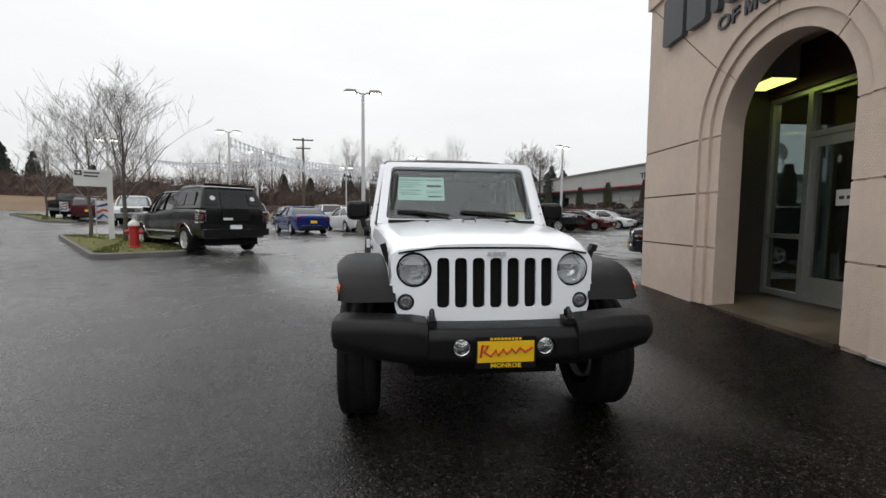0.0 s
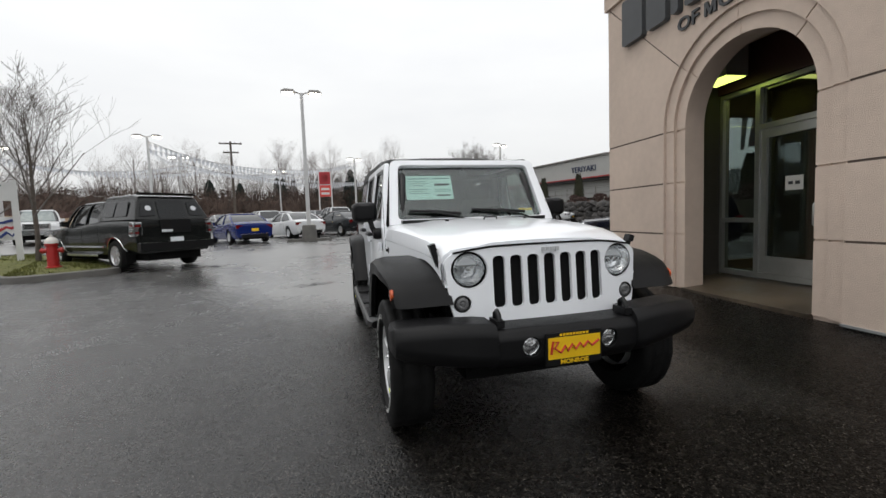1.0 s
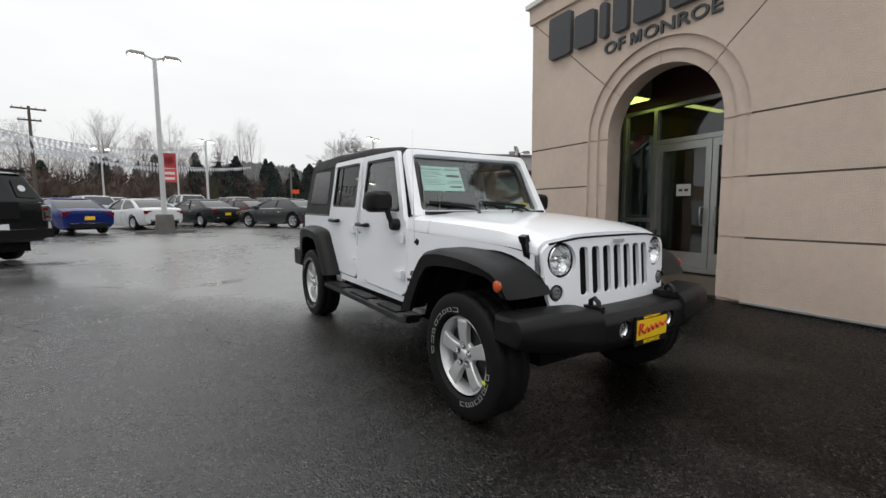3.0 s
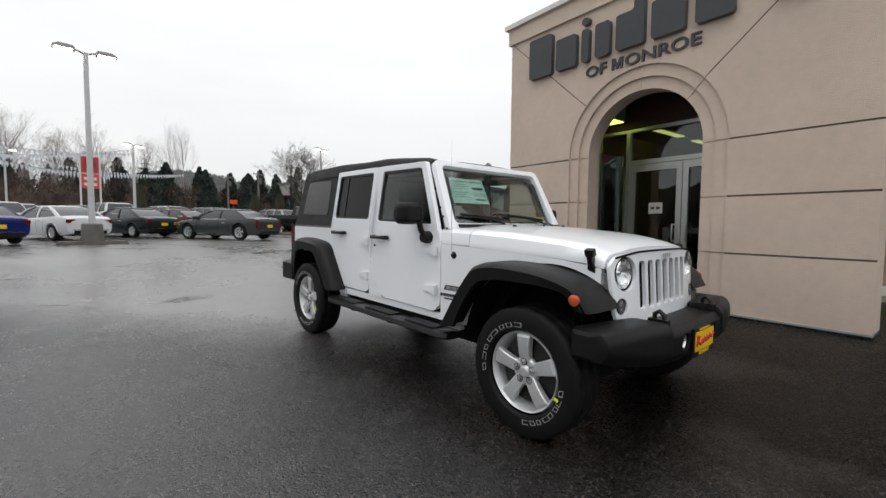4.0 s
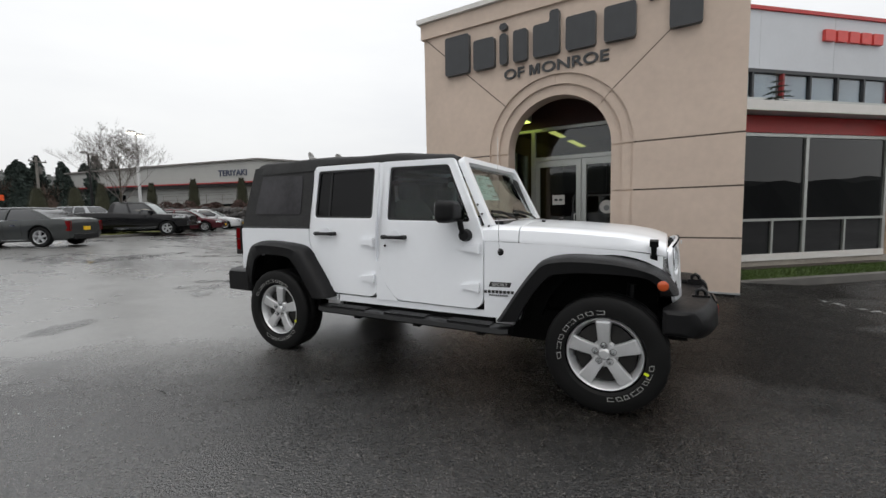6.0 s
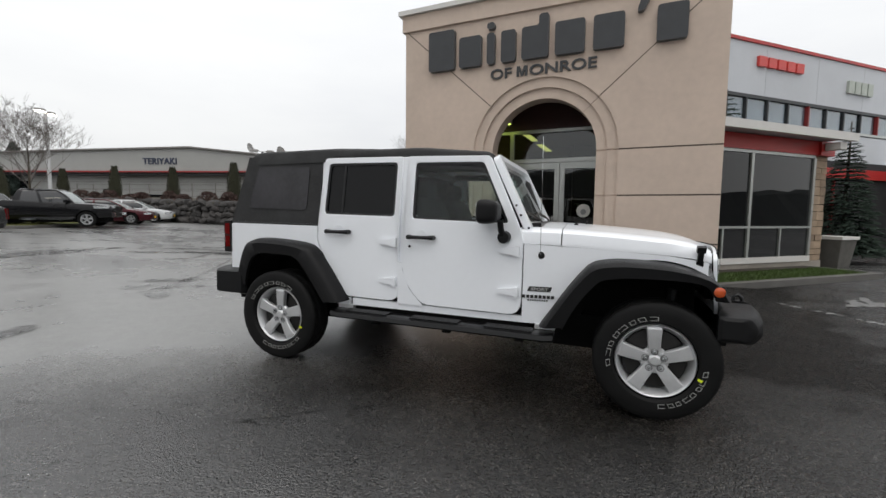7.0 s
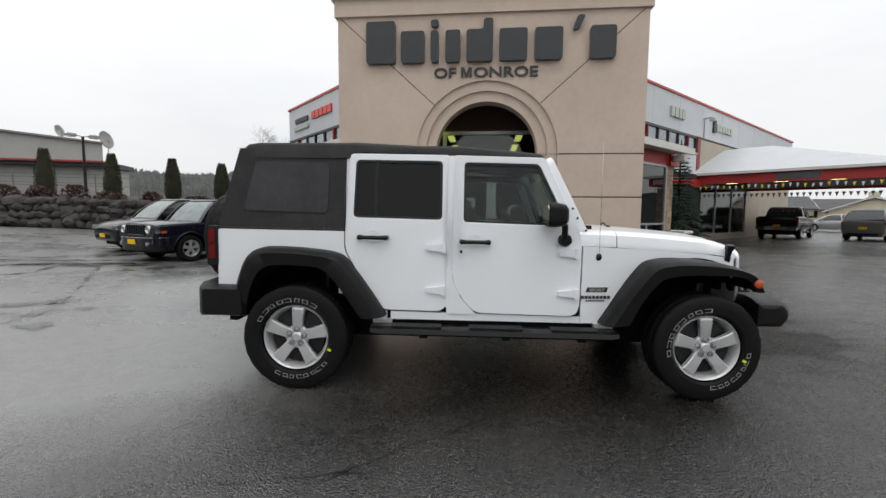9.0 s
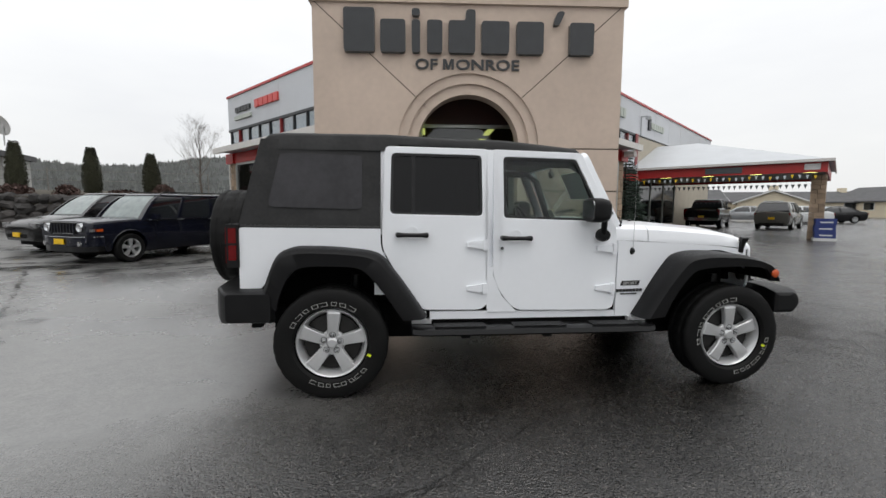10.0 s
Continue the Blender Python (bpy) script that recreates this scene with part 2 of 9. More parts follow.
def wet_asphalt():
    """Old asphalt: fine aggregate, patches, damp and wet areas where the gloss rises and the colour darkens."""
    m = bpy.data.materials.new("wet_asphalt")
    m.use_nodes = True
    nt = m.node_tree
    N, L = nt.nodes.new, nt.links.new
    p = nt.nodes["Principled BSDF"]
    co = N("ShaderNodeTexCoord")

    def tex(scale, detail=5, rough=0.55, kind="ShaderNodeTexNoise", stretch=None):
        t = N(kind)
        t.inputs["Scale"].default_value = scale
        if kind == "ShaderNodeTexNoise":
            t.inputs["Detail"].default_value, t.inputs["Roughness"].default_value = detail, rough
        if stretch:
            mp = N("ShaderNodeMapping")
            mp.inputs["Scale"].default_value = stretch
            mp.inputs["Rotation"].default_value = (0, 0, radians(12))
            L(co.outputs["Object"], mp.inputs["Vector"])
            L(mp.outputs["Vector"], t.inputs["Vector"])
        else:
            L(co.outputs["Object"], t.inputs["Vector"])
        return t

    def remap(src, a, b, lo, hi):
        r = N("ShaderNodeMapRange")
        r.inputs["From Min"].default_value, r.inputs["From Max"].default_value = a, b
        r.inputs["To Min"].default_value, r.inputs["To Max"].default_value = lo, hi
        L(src, r.inputs["Value"])
        return r.outputs[0]

    def math_(op, a, b):
        k = N("ShaderNodeMath")
        k.operation = op
        for i, v in enumerate((a, b)):
            if isinstance(v, (int, float)):
                k.inputs[i].default_value = v
            else:
                L(v, k.inputs[i])
        return k.outputs[0]

    grit, stone, pebble = tex(70, 4, 0.7), tex(84, kind="ShaderNodeTexVoronoi"), tex(170, kind="ShaderNodeTexVoronoi")
    broad, mid, fine = tex(0.22, 6, 0.6, stretch=(1, 0.45, 1)), tex(1.7, 6, 0.6), tex(9, 4, 0.6)
    # newer, smoother surface north of a slanting seam; finer relief and painted shade along the building
    sep = N("ShaderNodeSeparateXYZ")
    L(co.outputs["Object"], sep.inputs[0])
    edge = math_("ADD", math_("ADD", sep.outputs["X"], sep.outputs["Y"]), remap(mid.outputs["Fac"], 0.3, 0.7, -0.12, 0.12))
    north = remap(edge, 4.0, 6.0, 0.0, 1.0)
    # lane: the strip by the building whose shade goes into the colour
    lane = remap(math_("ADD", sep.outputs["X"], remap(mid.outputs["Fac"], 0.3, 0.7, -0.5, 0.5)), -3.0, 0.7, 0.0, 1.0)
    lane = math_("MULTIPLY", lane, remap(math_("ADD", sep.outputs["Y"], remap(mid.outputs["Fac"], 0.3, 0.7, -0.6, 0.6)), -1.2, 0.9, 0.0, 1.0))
    yard = math_("MULTIPLY", remap(sep.outputs["X"], 1.0, 2.2, 0.0, 1.0), remap(sep.outputs["Y"], 6.9, 8.6, 1.0, 0.0))
    north = math_("MULTIPLY", north, math_("SUBTRACT", 1.0, yard))
    smooth = north
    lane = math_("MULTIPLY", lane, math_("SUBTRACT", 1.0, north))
    wet = remap(broad.outputs["Fac"], 0.38, 0.62, 0.0, 1.0)
    dome = math_("SUBTRACT", 1.0, math_("MULTIPLY", stone.outputs["Distance"], 1.3))
    dome2 = math_("SUBTRACT", 1.0, math_("MULTIPLY", pebble.outputs["Distance"], 1.3))
    mixf = math_("ADD", math_("ADD", math_("MULTIPLY", dome, 0.55), math_("MULTIPLY", dome2, 0.2)), math_("MULTIPLY", grit.outputs["Fac"], 0.35))
    # each stone its own grey, a few of them pale
    cell = N("ShaderNodeSeparateColor")
    L(stone.outputs["Color"], cell.inputs[0])
    colr = N("ShaderNodeValToRGB")
    colr.color_ramp.elements[0].color, colr.color_ramp.elements[1].color = (0.002, 0.002, 0.002, 1), (0.20, 0.187, 0.170, 1)
    colr.color_ramp.elements[0].position, colr.color_ramp.elements[1].position = 0.25, 1.0
    k1 = colr.color_ramp.elements.new(0.70)
    k1.color = (0.0115, 0.0106, 0.0096, 1)
    k2 = colr.color_ramp.elements.new(0.90)
    k2.color = (0.036, 0.0335, 0.030, 1)
    L(math_("ADD", math_("MULTIPLY", cell.outputs[0], 0.72), math_("MULTIPLY", grit.outputs["Fac"], 0.42)), colr.inputs["Fac"])
    cols = N("ShaderNodeValToRGB")
    cols.color_ramp.elements[0].color, cols.color_ramp.elements[1].color = (0.078, 0.078, 0.076, 1), (0.225, 0.222, 0.213, 1)
    cols.color_ramp.elements[0].position, cols.color_ramp.elements[1].position = 0.28, 0.75
    L(math_("ADD", math_("MULTIPLY", fine.outputs["Fac"], 0.4), math_("ADD", math_("MULTIPLY", mid.outputs["Fac"], 0.4), math_("MULTIPLY", cell.outputs[1], 0.2))), cols.inputs["Fac"])
    both = N("ShaderNodeMixRGB")
    L(smooth, both.inputs["Fac"])
    # small pale chips scattered through the worn binder
    chip = N("ShaderNodeSeparateColor")
    L(pebble.outputs["Color"], chip.inputs[0])
    chips = N("ShaderNodeMixRGB")
    chips.inputs["Color2"].default_value = (0.50, 0.465, 0.42, 1)
    L(math_("MULTIPLY", remap(chip.outputs[0], 0.94, 0.955, 0.0, 1.0), remap(pebble.outputs["Distance"], 0.25, 0.5, 1.0, 0.0)), chips.inputs["Fac"])
    L(colr.outputs["Color"], chips.inputs["Color1"])
    L(chips.outputs["Color"], both.inputs["Color1"])
    L(cols.outputs["Color"], both.inputs["Color2"])
    dark = N("ShaderNodeMixRGB")
    dark.blend_type = "MULTIPLY"
    dark.inputs["Color2"].default_value = (0.56, 0.56, 0.57, 1)
    L(wet, dark.inputs["Fac"])
    L(both.outputs["Color"], dark.inputs["Color1"])
    # shade beside the building and the parked car, multiplied into the colour
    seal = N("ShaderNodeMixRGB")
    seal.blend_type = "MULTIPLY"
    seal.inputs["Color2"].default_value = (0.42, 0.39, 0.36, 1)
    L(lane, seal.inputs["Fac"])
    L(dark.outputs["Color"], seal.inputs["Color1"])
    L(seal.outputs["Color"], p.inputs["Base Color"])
    r_rough = math_("SUBTRACT", math_("ADD", 0.17, math_("MULTIPLY", cell.outputs[2], 0.16)), math_("MULTIPLY", wet, 0.06))
    r_smooth = math_("SUBTRACT", 0.37, math_("MULTIPLY", wet, 0.17))
    blend = math_("ADD", math_("MULTIPLY", r_rough, math_("SUBTRACT", 1.0, smooth)), math_("MULTIPLY", r_smooth, smooth))
    blend = math_("ADD", blend, math_("MULTIPLY", lane, 0.02))
    L(math_("ADD", blend, remap(mid.outputs["Fac"], 0.3, 0.7, -0.05, 0.05)), p.inputs["Roughness"])
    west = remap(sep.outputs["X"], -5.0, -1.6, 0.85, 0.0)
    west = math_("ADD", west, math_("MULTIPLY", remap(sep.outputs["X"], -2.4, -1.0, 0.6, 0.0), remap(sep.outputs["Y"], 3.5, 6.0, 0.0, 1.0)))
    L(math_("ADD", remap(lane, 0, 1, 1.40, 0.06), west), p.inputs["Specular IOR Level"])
    bp = N("ShaderNodeBump")
    bp.inputs["Distance"].default_value = 0.010
    L(math_("MULTIPLY", remap(smooth, 0, 1, 0.95, 0.06), remap(lane, 0, 1, 1.0, 0.45)), bp.inputs["Strength"])
    L(mixf, bp.inputs["Height"])
    L(bp.outputs["Normal"], p.inputs["Normal"])
    return m


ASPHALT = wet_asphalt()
CRACK = mat("crack_filler", (0.008, 0.008, 0.008), 0.35, var=0.3, scale=20)
PUDDLE = mat("shallow_water", (0.018, 0.018, 0.018), 0.09, var=0.3, scale=3, rvar=0.04, bump=0.06, bscale=30, spec=0.6)
def broken_film(m, scale, lo, hi, most):
    """Lets the ground show through in patches, as a thin film of water breaks up."""
    nt = m.node_tree
    out = [n for n in nt.nodes if n.type == "OUTPUT_MATERIAL"][0]
    tc, nz, rp = nt.nodes.new("ShaderNodeTexCoord"), nt.nodes.new("ShaderNodeTexNoise"), nt.nodes.new("ShaderNodeMapRange")
    clear, mx = nt.nodes.new("ShaderNodeBsdfTransparent"), nt.nodes.new("ShaderNodeMixShader")
    nz.inputs["Scale"].default_value, nz.inputs["Detail"].default_value, nz.inputs["Roughness"].default_value = scale, 7.0, 0.65
    rp.inputs["From Min"].default_value, rp.inputs["From Max"].default_value, rp.inputs["To Max"].default_value = lo, hi, most
    nt.links.new(tc.outputs["Object"], nz.inputs["Vector"])
    nt.links.new(nz.outputs["Fac"], rp.inputs["Value"])
    nt.links.new(rp.outputs[0], mx.inputs[0])
    nt.links.new(clear.outputs[0], mx.inputs[1])
    nt.links.new(nt.nodes["Principled BSDF"].outputs[0], mx.inputs[2])
    nt.links.new(mx.outputs[0], out.inputs["Surface"])


broken_film(PUDDLE, 2.6, 0.40, 0.66, 0.85)
broken_film(CRACK, 3.0, 0.35, 0.65, 0.8)
STUCCO = mat("beige_stucco", (0.575, 0.464, 0.383), 0.85, var=0.09, scale=1.1, bump=0.7, bscale=120)
GROOVE = mat("joint_sealant", (0.11, 0.085, 0.07), 0.9, var=0.15, scale=6)
STUCCO_TRIM = mat("pale_coping", (0.62, 0.60, 0.57), 0.5, var=0.06, scale=3)
METAL_FLASH = mat("flashing", (0.45, 0.46, 0.47), 0.4, 0.6, var=0.15, scale=5)
SIGN_FACE = mat("charcoal_sign_face", (0.028, 0.030, 0.033), 0.45, var=0.15, scale=5)
SIGN_SIDE = mat("sign_return", (0.09, 0.10, 0.11), 0.35, 0.3, var=0.1, scale=5)
CONCRETE = mat("damp_concrete", (0.30, 0.27, 0.23), 0.6, var=0.3, scale=1.6, bump=0.25, bscale=70, rvar=0.15)
KERB = mat("kerb_concrete", (0.105, 0.100, 0.092), 0.65, var=0.3, scale=3, bump=0.3, bscale=50, rvar=0.15)
ALU = mat("anodised_aluminium", (0.46, 0.47, 0.45), 0.38, 0.75, var=0.06, scale=6)
SHOPGLASS = glass_mat("shop_glass", (0.42, 0.45, 0.45))
SIDEGLASS = glass_mat("side_glass", (0.66, 0.70, 0.69), front=0.06)
DARKGLASS = glass_mat("dark_glass", (0.10, 0.11, 0.11), body=0.35, front=0.05)
WHITE_PANEL = mat("white_metal_panel", (0.52, 0.535, 0.56), 0.45, var=0.04, scale=1.2)
RED_PAINT = mat("red_metal_fascia", (0.42, 0.022, 0.02), 0.4, var=0.1, scale=2)
RED_DARK = mat("dark_red_frame", (0.22, 0.016, 0.016), 0.45, var=0.12, scale=3)

# ---- ground ----
def ground_z(x, y):
    """The lot falls gently to the parked vehicle and beside the tower, rises to the far rows, the drive and the entrance."""
    z = 0.017 * max(0.0, min(y, 60.0) - 4.6) - 0.02 * math.exp(-((y - 2.5) / 2.5) ** 2)
    w = max(0.0, -x - 7.0)
    z += 0.035 * w * w / (w + 10.0)
    d, e, f = (max(0.0, min(1.0, t)) for t in ((x - 4.0) / 3.0, (y - 7.0) / 3.0, (26.0 - y) / 8.0))
    z -= 0.16 * d * d * (3 - 2 * d) * e * e * (3 - 2 * e) * f * f * (3 - 2 * f)
    a, b, c = (max(0.0, min(1.0, t)) for t in ((x - 1.5) / 1.9, (y - 0.9) / 1.2, (11.0 - y) / 2.5))
    return z + 0.14 * a * a * (3 - 2 * a) * b * b * (3 - 2 * b) * c * c * (3 - 2 * c)


bm = bmesh.new()
xs = [-900, -400, -200, -120, -80, -60, -45, -35] + [-30 + 1.0 * i for i in range(31)] + [0.5 + 0.5 * i for i in range(20)] + [11 + 1.0 * i for i in range(20)] + [35, 45, 60, 80, 120, 200, 400, 900]
ys = [-900, -400, -200, -120, -60, -40, -30] + [-20 + 1.0 * i for i in range(71)] + [55, 60, 80, 120, 200, 400, 1500]
rows = [[bm.verts.new((x, y, ground_z(x, y))) for x in xs] for y in ys]
for a, b in zip(rows, rows[1:]):
    for i in range(len(xs) - 1):
        bm.faces.new((a[i], a[i + 1], b[i + 1], b[i]))
structure("ground", bm, ASPHALT, "wide damp asphalt car lot with worn dark patches and painted shade")

# ---- entrance tower ----
WX, WY0, WY1, WTOP = 3.50, 2.01, 6.98, 4.50
AY, AR, ASPR = 4.505, 0.835, 2.305
WT, R1, R2 = 0.36, 0.16, 0.315
GZ = 0.12


def arch_pts(r, y=AY, spring=ASPR, foot=-0.3, n=28):
    pts = [(y - r, foot), (y - r, spring)]
    pts += [(y - r * math.cos(math.pi * k / n), spring + r * math.sin(math.pi * k / n)) for k in range(1, n)]
    return pts + [(y + r, spring), (y + r, foot)]



tower = thing("entrance_tower", Matrix.Identity(4), "beige stucco entrance tower with a deep arched doorway", "building")
bm = bmesh.new()
box(bm, WX, WX + WT, WY0, WY1, GZ + 0.04, WTOP)
c = bmesh.new()
prism(c, arch_pts(AR), "x", WX - 0.2, WX + 0.9)
bm = bm_cut(bm, c)
for r, d in ((AR + R2, 0.035), (AR + R1, 0.075)):
    c = bmesh.new()
    prism(c, arch_pts(r), "x", WX - 0.2, WX + d)
    bm = bm_cut(bm, c)
JOINTS = (2.275, 1.585, 0.892)
cut = bmesh.new()
for z in JOINTS:
    box(cut, WX - 0.1, WX + 0.020, WY0 - 0.1, AY - AR - R2 - 0.005, z - 0.011, z + 0.011)
    box(cut, WX - 0.1, WX + 0.020, AY + AR + R2 + 0.005, WY1 + 0.1, z - 0.011, z + 0.011)
    for s in (-1, 1):
        for r0, r1, d in ((AR - 0.05, AR + R1 - 0.004, 0.075), (AR + R1 + 0.004, AR + R2 - 0.004, 0.035)):
            y0, y1 = sorted((AY + s * r0, AY + s * r1))
            box(cut, WX - 0.1, WX + d + 0.018, y0, y1, z - 0.010, z + 0.010)
bm = bm_cut(bm, cut)
# joints that fan out from the arch to the cornice
for a, reach in ((42, 3.4), (138, 3.4), (90, 2.2)):
    cut = bmesh.new()
    for r0, r1, d in ((AR + R2 + 0.005, reach, 0.0), (AR + R1 + 0.005, AR + R2 - 0.005, 0.035), (AR - 0.05, AR + R1 - 0.005, 0.075)):
        m = Matrix.Translation((0, AY, ASPR)) @ Matrix.Rotation(radians(a), 4, "X")
        box(cut, WX - 0.1, WX + d + (0.014 if a != 90 else 0.006), r0, r1, -0.008, 0.008, m)
    bm = bm_cut(bm, cut)
wall = part("wall", bm, STUCCO, tower, smooth=30)
for z in JOINTS:
    for y0, y1 in ((WY0 + 0.002, AY - AR - R2 - 0.01), (AY + AR + R2 + 0.01, WY1 - 0.002)):
        bm = bmesh.new()
        box(bm, WX + 0.009, WX + 0.0195, y0, y1, z - 0.0108, z + 0.0108)
        part("joint_seal", bm, GROOVE, wall, "dark joint sealant", None)
for a in (42, 138):
    bm = bmesh.new()
    box(bm, WX + 0.006, WX + 0.0135, AR + R2 + 0.01, 3.28, -0.0078, 0.0078, Matrix.Translation((0, AY, ASPR)) @ Matrix.Rotation(radians(a), 4, "X"))
    part("joint_seal", bm, GROOVE, wall, "dark joint sealant", None)
bm = bmesh.new()
box(bm, WX - 0.045, WX + 0.62, WY0 - 0.045, WY1 + 0.045, WTOP + 0.0, WTOP + 0.27)
part("cornice", bevelled(bm, 0.012), STUCCO, tower)
bm = bmesh.new()
box(bm, WX - 0.10, WX + 0.70, WY0 - 0.10, WY1 + 0.10, WTOP + 0.272, WTOP + 0.35)
part("coping", bevelled(bm, 0.01), STUCCO_TRIM, tower, "pale metal coping")
for y0, y1 in ((WY0 - 0.004, AY - AR - R2), (AY + AR + R2, WY1 + 0.004)):
    bm = bmesh.new()
    box(bm, WX + 0.012, WX + WT - 0.02, y0 + 0.01, y1 - 0.01, -0.3, GZ + 0.038)
    part("plinth", bm, SIGN_FACE, tower, "dark recessed plinth")
    bm = bmesh.new()
    box(bm, WX - 0.014, WX + 0.05, y0, y1, GZ + 0.018, GZ + 0.042)
    part("base_flashing", bm, METAL_FLASH, tower)
# porch behind the arch: side walls, ceiling, slab
PX = WX + 1.20
PORCHDARK = mat("dark_porch_panel", (0.045, 0.040, 0.034), 0.5, var=0.15, scale=3)
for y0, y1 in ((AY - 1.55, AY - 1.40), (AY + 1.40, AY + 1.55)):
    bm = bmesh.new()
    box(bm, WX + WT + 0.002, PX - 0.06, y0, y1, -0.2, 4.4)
    part("porch_side", bm, PORCHDARK, tower, "dark porch side")
bm = bmesh.new()
box(bm, WX + WT + 0.002, PX + 0.4, AY - 1.40, AY + 1.40, 3.42, 3.6)
part("porch_ceiling", bm, STUCCO, tower)
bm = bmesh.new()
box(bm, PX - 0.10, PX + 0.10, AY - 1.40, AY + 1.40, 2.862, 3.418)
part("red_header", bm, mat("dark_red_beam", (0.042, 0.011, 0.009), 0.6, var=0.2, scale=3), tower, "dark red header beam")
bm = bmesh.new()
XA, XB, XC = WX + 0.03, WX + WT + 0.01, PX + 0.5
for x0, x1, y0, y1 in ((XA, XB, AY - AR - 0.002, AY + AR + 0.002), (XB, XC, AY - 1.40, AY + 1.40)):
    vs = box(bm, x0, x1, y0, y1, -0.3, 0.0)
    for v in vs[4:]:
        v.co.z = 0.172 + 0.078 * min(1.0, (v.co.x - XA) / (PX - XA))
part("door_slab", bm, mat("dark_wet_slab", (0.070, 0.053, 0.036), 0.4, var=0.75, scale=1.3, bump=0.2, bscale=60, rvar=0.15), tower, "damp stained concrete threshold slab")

for s in (-1, 1):
    y0, y1 = sorted((AY + s * (AR + 0.004), AY + s * (AR + R2 + 0.004)))
    bm = bmesh.new()
    box(bm, WX + 0.088, WX + WT - 0.01, y0, y1, -0.3, GZ + 0.038)
    part("plinth", bm, STUCCO, tower)

# glazed entrance: frames, transom, a pair of doors
porch = thing("glazed_entrance", Matrix.Identity(4), "aluminium-framed glass entrance with a pair of doors", "entrance")
def stile(y0, y1, z0, z1, name="mullion", parent=porch, d=0.055, x=PX):
    return part(name, rbox(x - d, x + d, y0, y1, z0, z1, 0.006), ALU, parent)
ZB = 0.252
for y0, y1 in ((3.16, 3.22), (3.44, 3.52), (5.26, 5.33), (5.86, 5.92)):
    stile(y0, y1, ZB, 2.86)
for y0, y1 in ((3.22, 3.44), (3.52, 5.26), (5.33, 5.86)):
    if y0 < 5.0:
        stile(y0, y1, 2.25, 2.32, "transom")
    stile(y0, y1, 2.80, 2.86, "head_rail")
    stile(y0, y1, ZB, ZB + 0.07, "bottom_rail")
stile(5.33, 5.86, 1.01, 1.07, "mid_rail")
for y0, y1 in ((5.922, 6.2), (2.9, 3.158)):
    stile(y0, y1, -0.1, 2.86, "jamb_panel")
for y0, y1, z0, z1 in ((3.22, 3.44, 2.32, 2.80), (3.52, 5.26, 2.32, 2.80), (3.22, 3.44, ZB + .07, 2.25), (5.33, 5.86, 1.07, 2.80), (5.33, 5.86, ZB + .07, 1.01)):
    bm = bmesh.new()
    box(bm, PX - 0.004, PX + 0.004, y0, y1, z0, z1)
    part("pane", bm, SIDEGLASS if y0 > 5 else SHOPGLASS, porch, "", None)
for y0, y1, hy in ((3.525, 4.385, 4.29), (4.395, 5.255, 4.49)):
    d = new("glass_door")
    d.parent = porch
    for a, b, z0, z1, nm in ((y0, y0 + 0.085, ZB + .075, 2.245, "stile"), (y1 - 0.085, y1, ZB + .075, 2.245, "stile"), (y0 + .085, y1 - .085, 2.13, 2.245, "top_rail"), (y0 + .085, y1 - .085, ZB + .075, ZB + 0.30, "kick_rail")):
        part(nm, rbox(PX - 0.035, PX + 0.035, a, b, z0, z1, 0.004), ALU, d)
    bm = bmesh.new()
    box(bm, PX - 0.004, PX + 0.004, y0 + .085, y1 - .085, ZB + .30, 2.13)
    part("pane", bm, SHOPGLASS, d, "", None)
    bm = bmesh.new()
    tube(bm, [(PX - 0.03, hy, 0.98), (PX - 0.10, hy, 0.98), (PX - 0.11, hy, 1.0), (PX - 0.11, hy, 1.22), (PX - 0.10, hy, 1.24), (PX - 0.03, hy, 1.24)], 0.012, 8)
    part("pull_handle", bm, ALU, d, "bright metal pull handle")
    if y0 > 4:
        bm = bmesh.new()
        box(bm, PX - 0.008, PX - 0.005, 4.70, 4.93, 1.42, 1.60)
        nt = part("door_notice", bm, STUCCO_TRIM, d, "small pale notice with two dark marks", None)
        for a in (4.74, 4.83):
            bm = bmesh.new()
            box(bm, PX - 0.011, PX - 0.0085, a, a + 0.06, 1.49, 1.53)
            part("mark", bm, SIGN_FACE, nt, "", None)
    else:
        bm = bmesh.new()
        lathe(bm, [(0.0, PX - 0.009), (0.12, PX - 0.009), (0.12, PX - 0.005), (0, PX - 0.005)], 28, "x", (0, 3.95, 1.36))
        nt = part("round_sticker", bm, STUCCO_TRIM, d, "round pale door sticker", None)
        bm = bmesh.new()
        lathe(bm, [(0.0, PX - 0.011), (0.05, PX - 0.011), (0.05, PX - 0.0095), (0, PX - 0.0095)], 20, "x", (0, 3.95, 1.34))
        part("mark", bm, mat("grey_mark", (0.25, 0.25, 0.25), 0.6), nt, "", None)
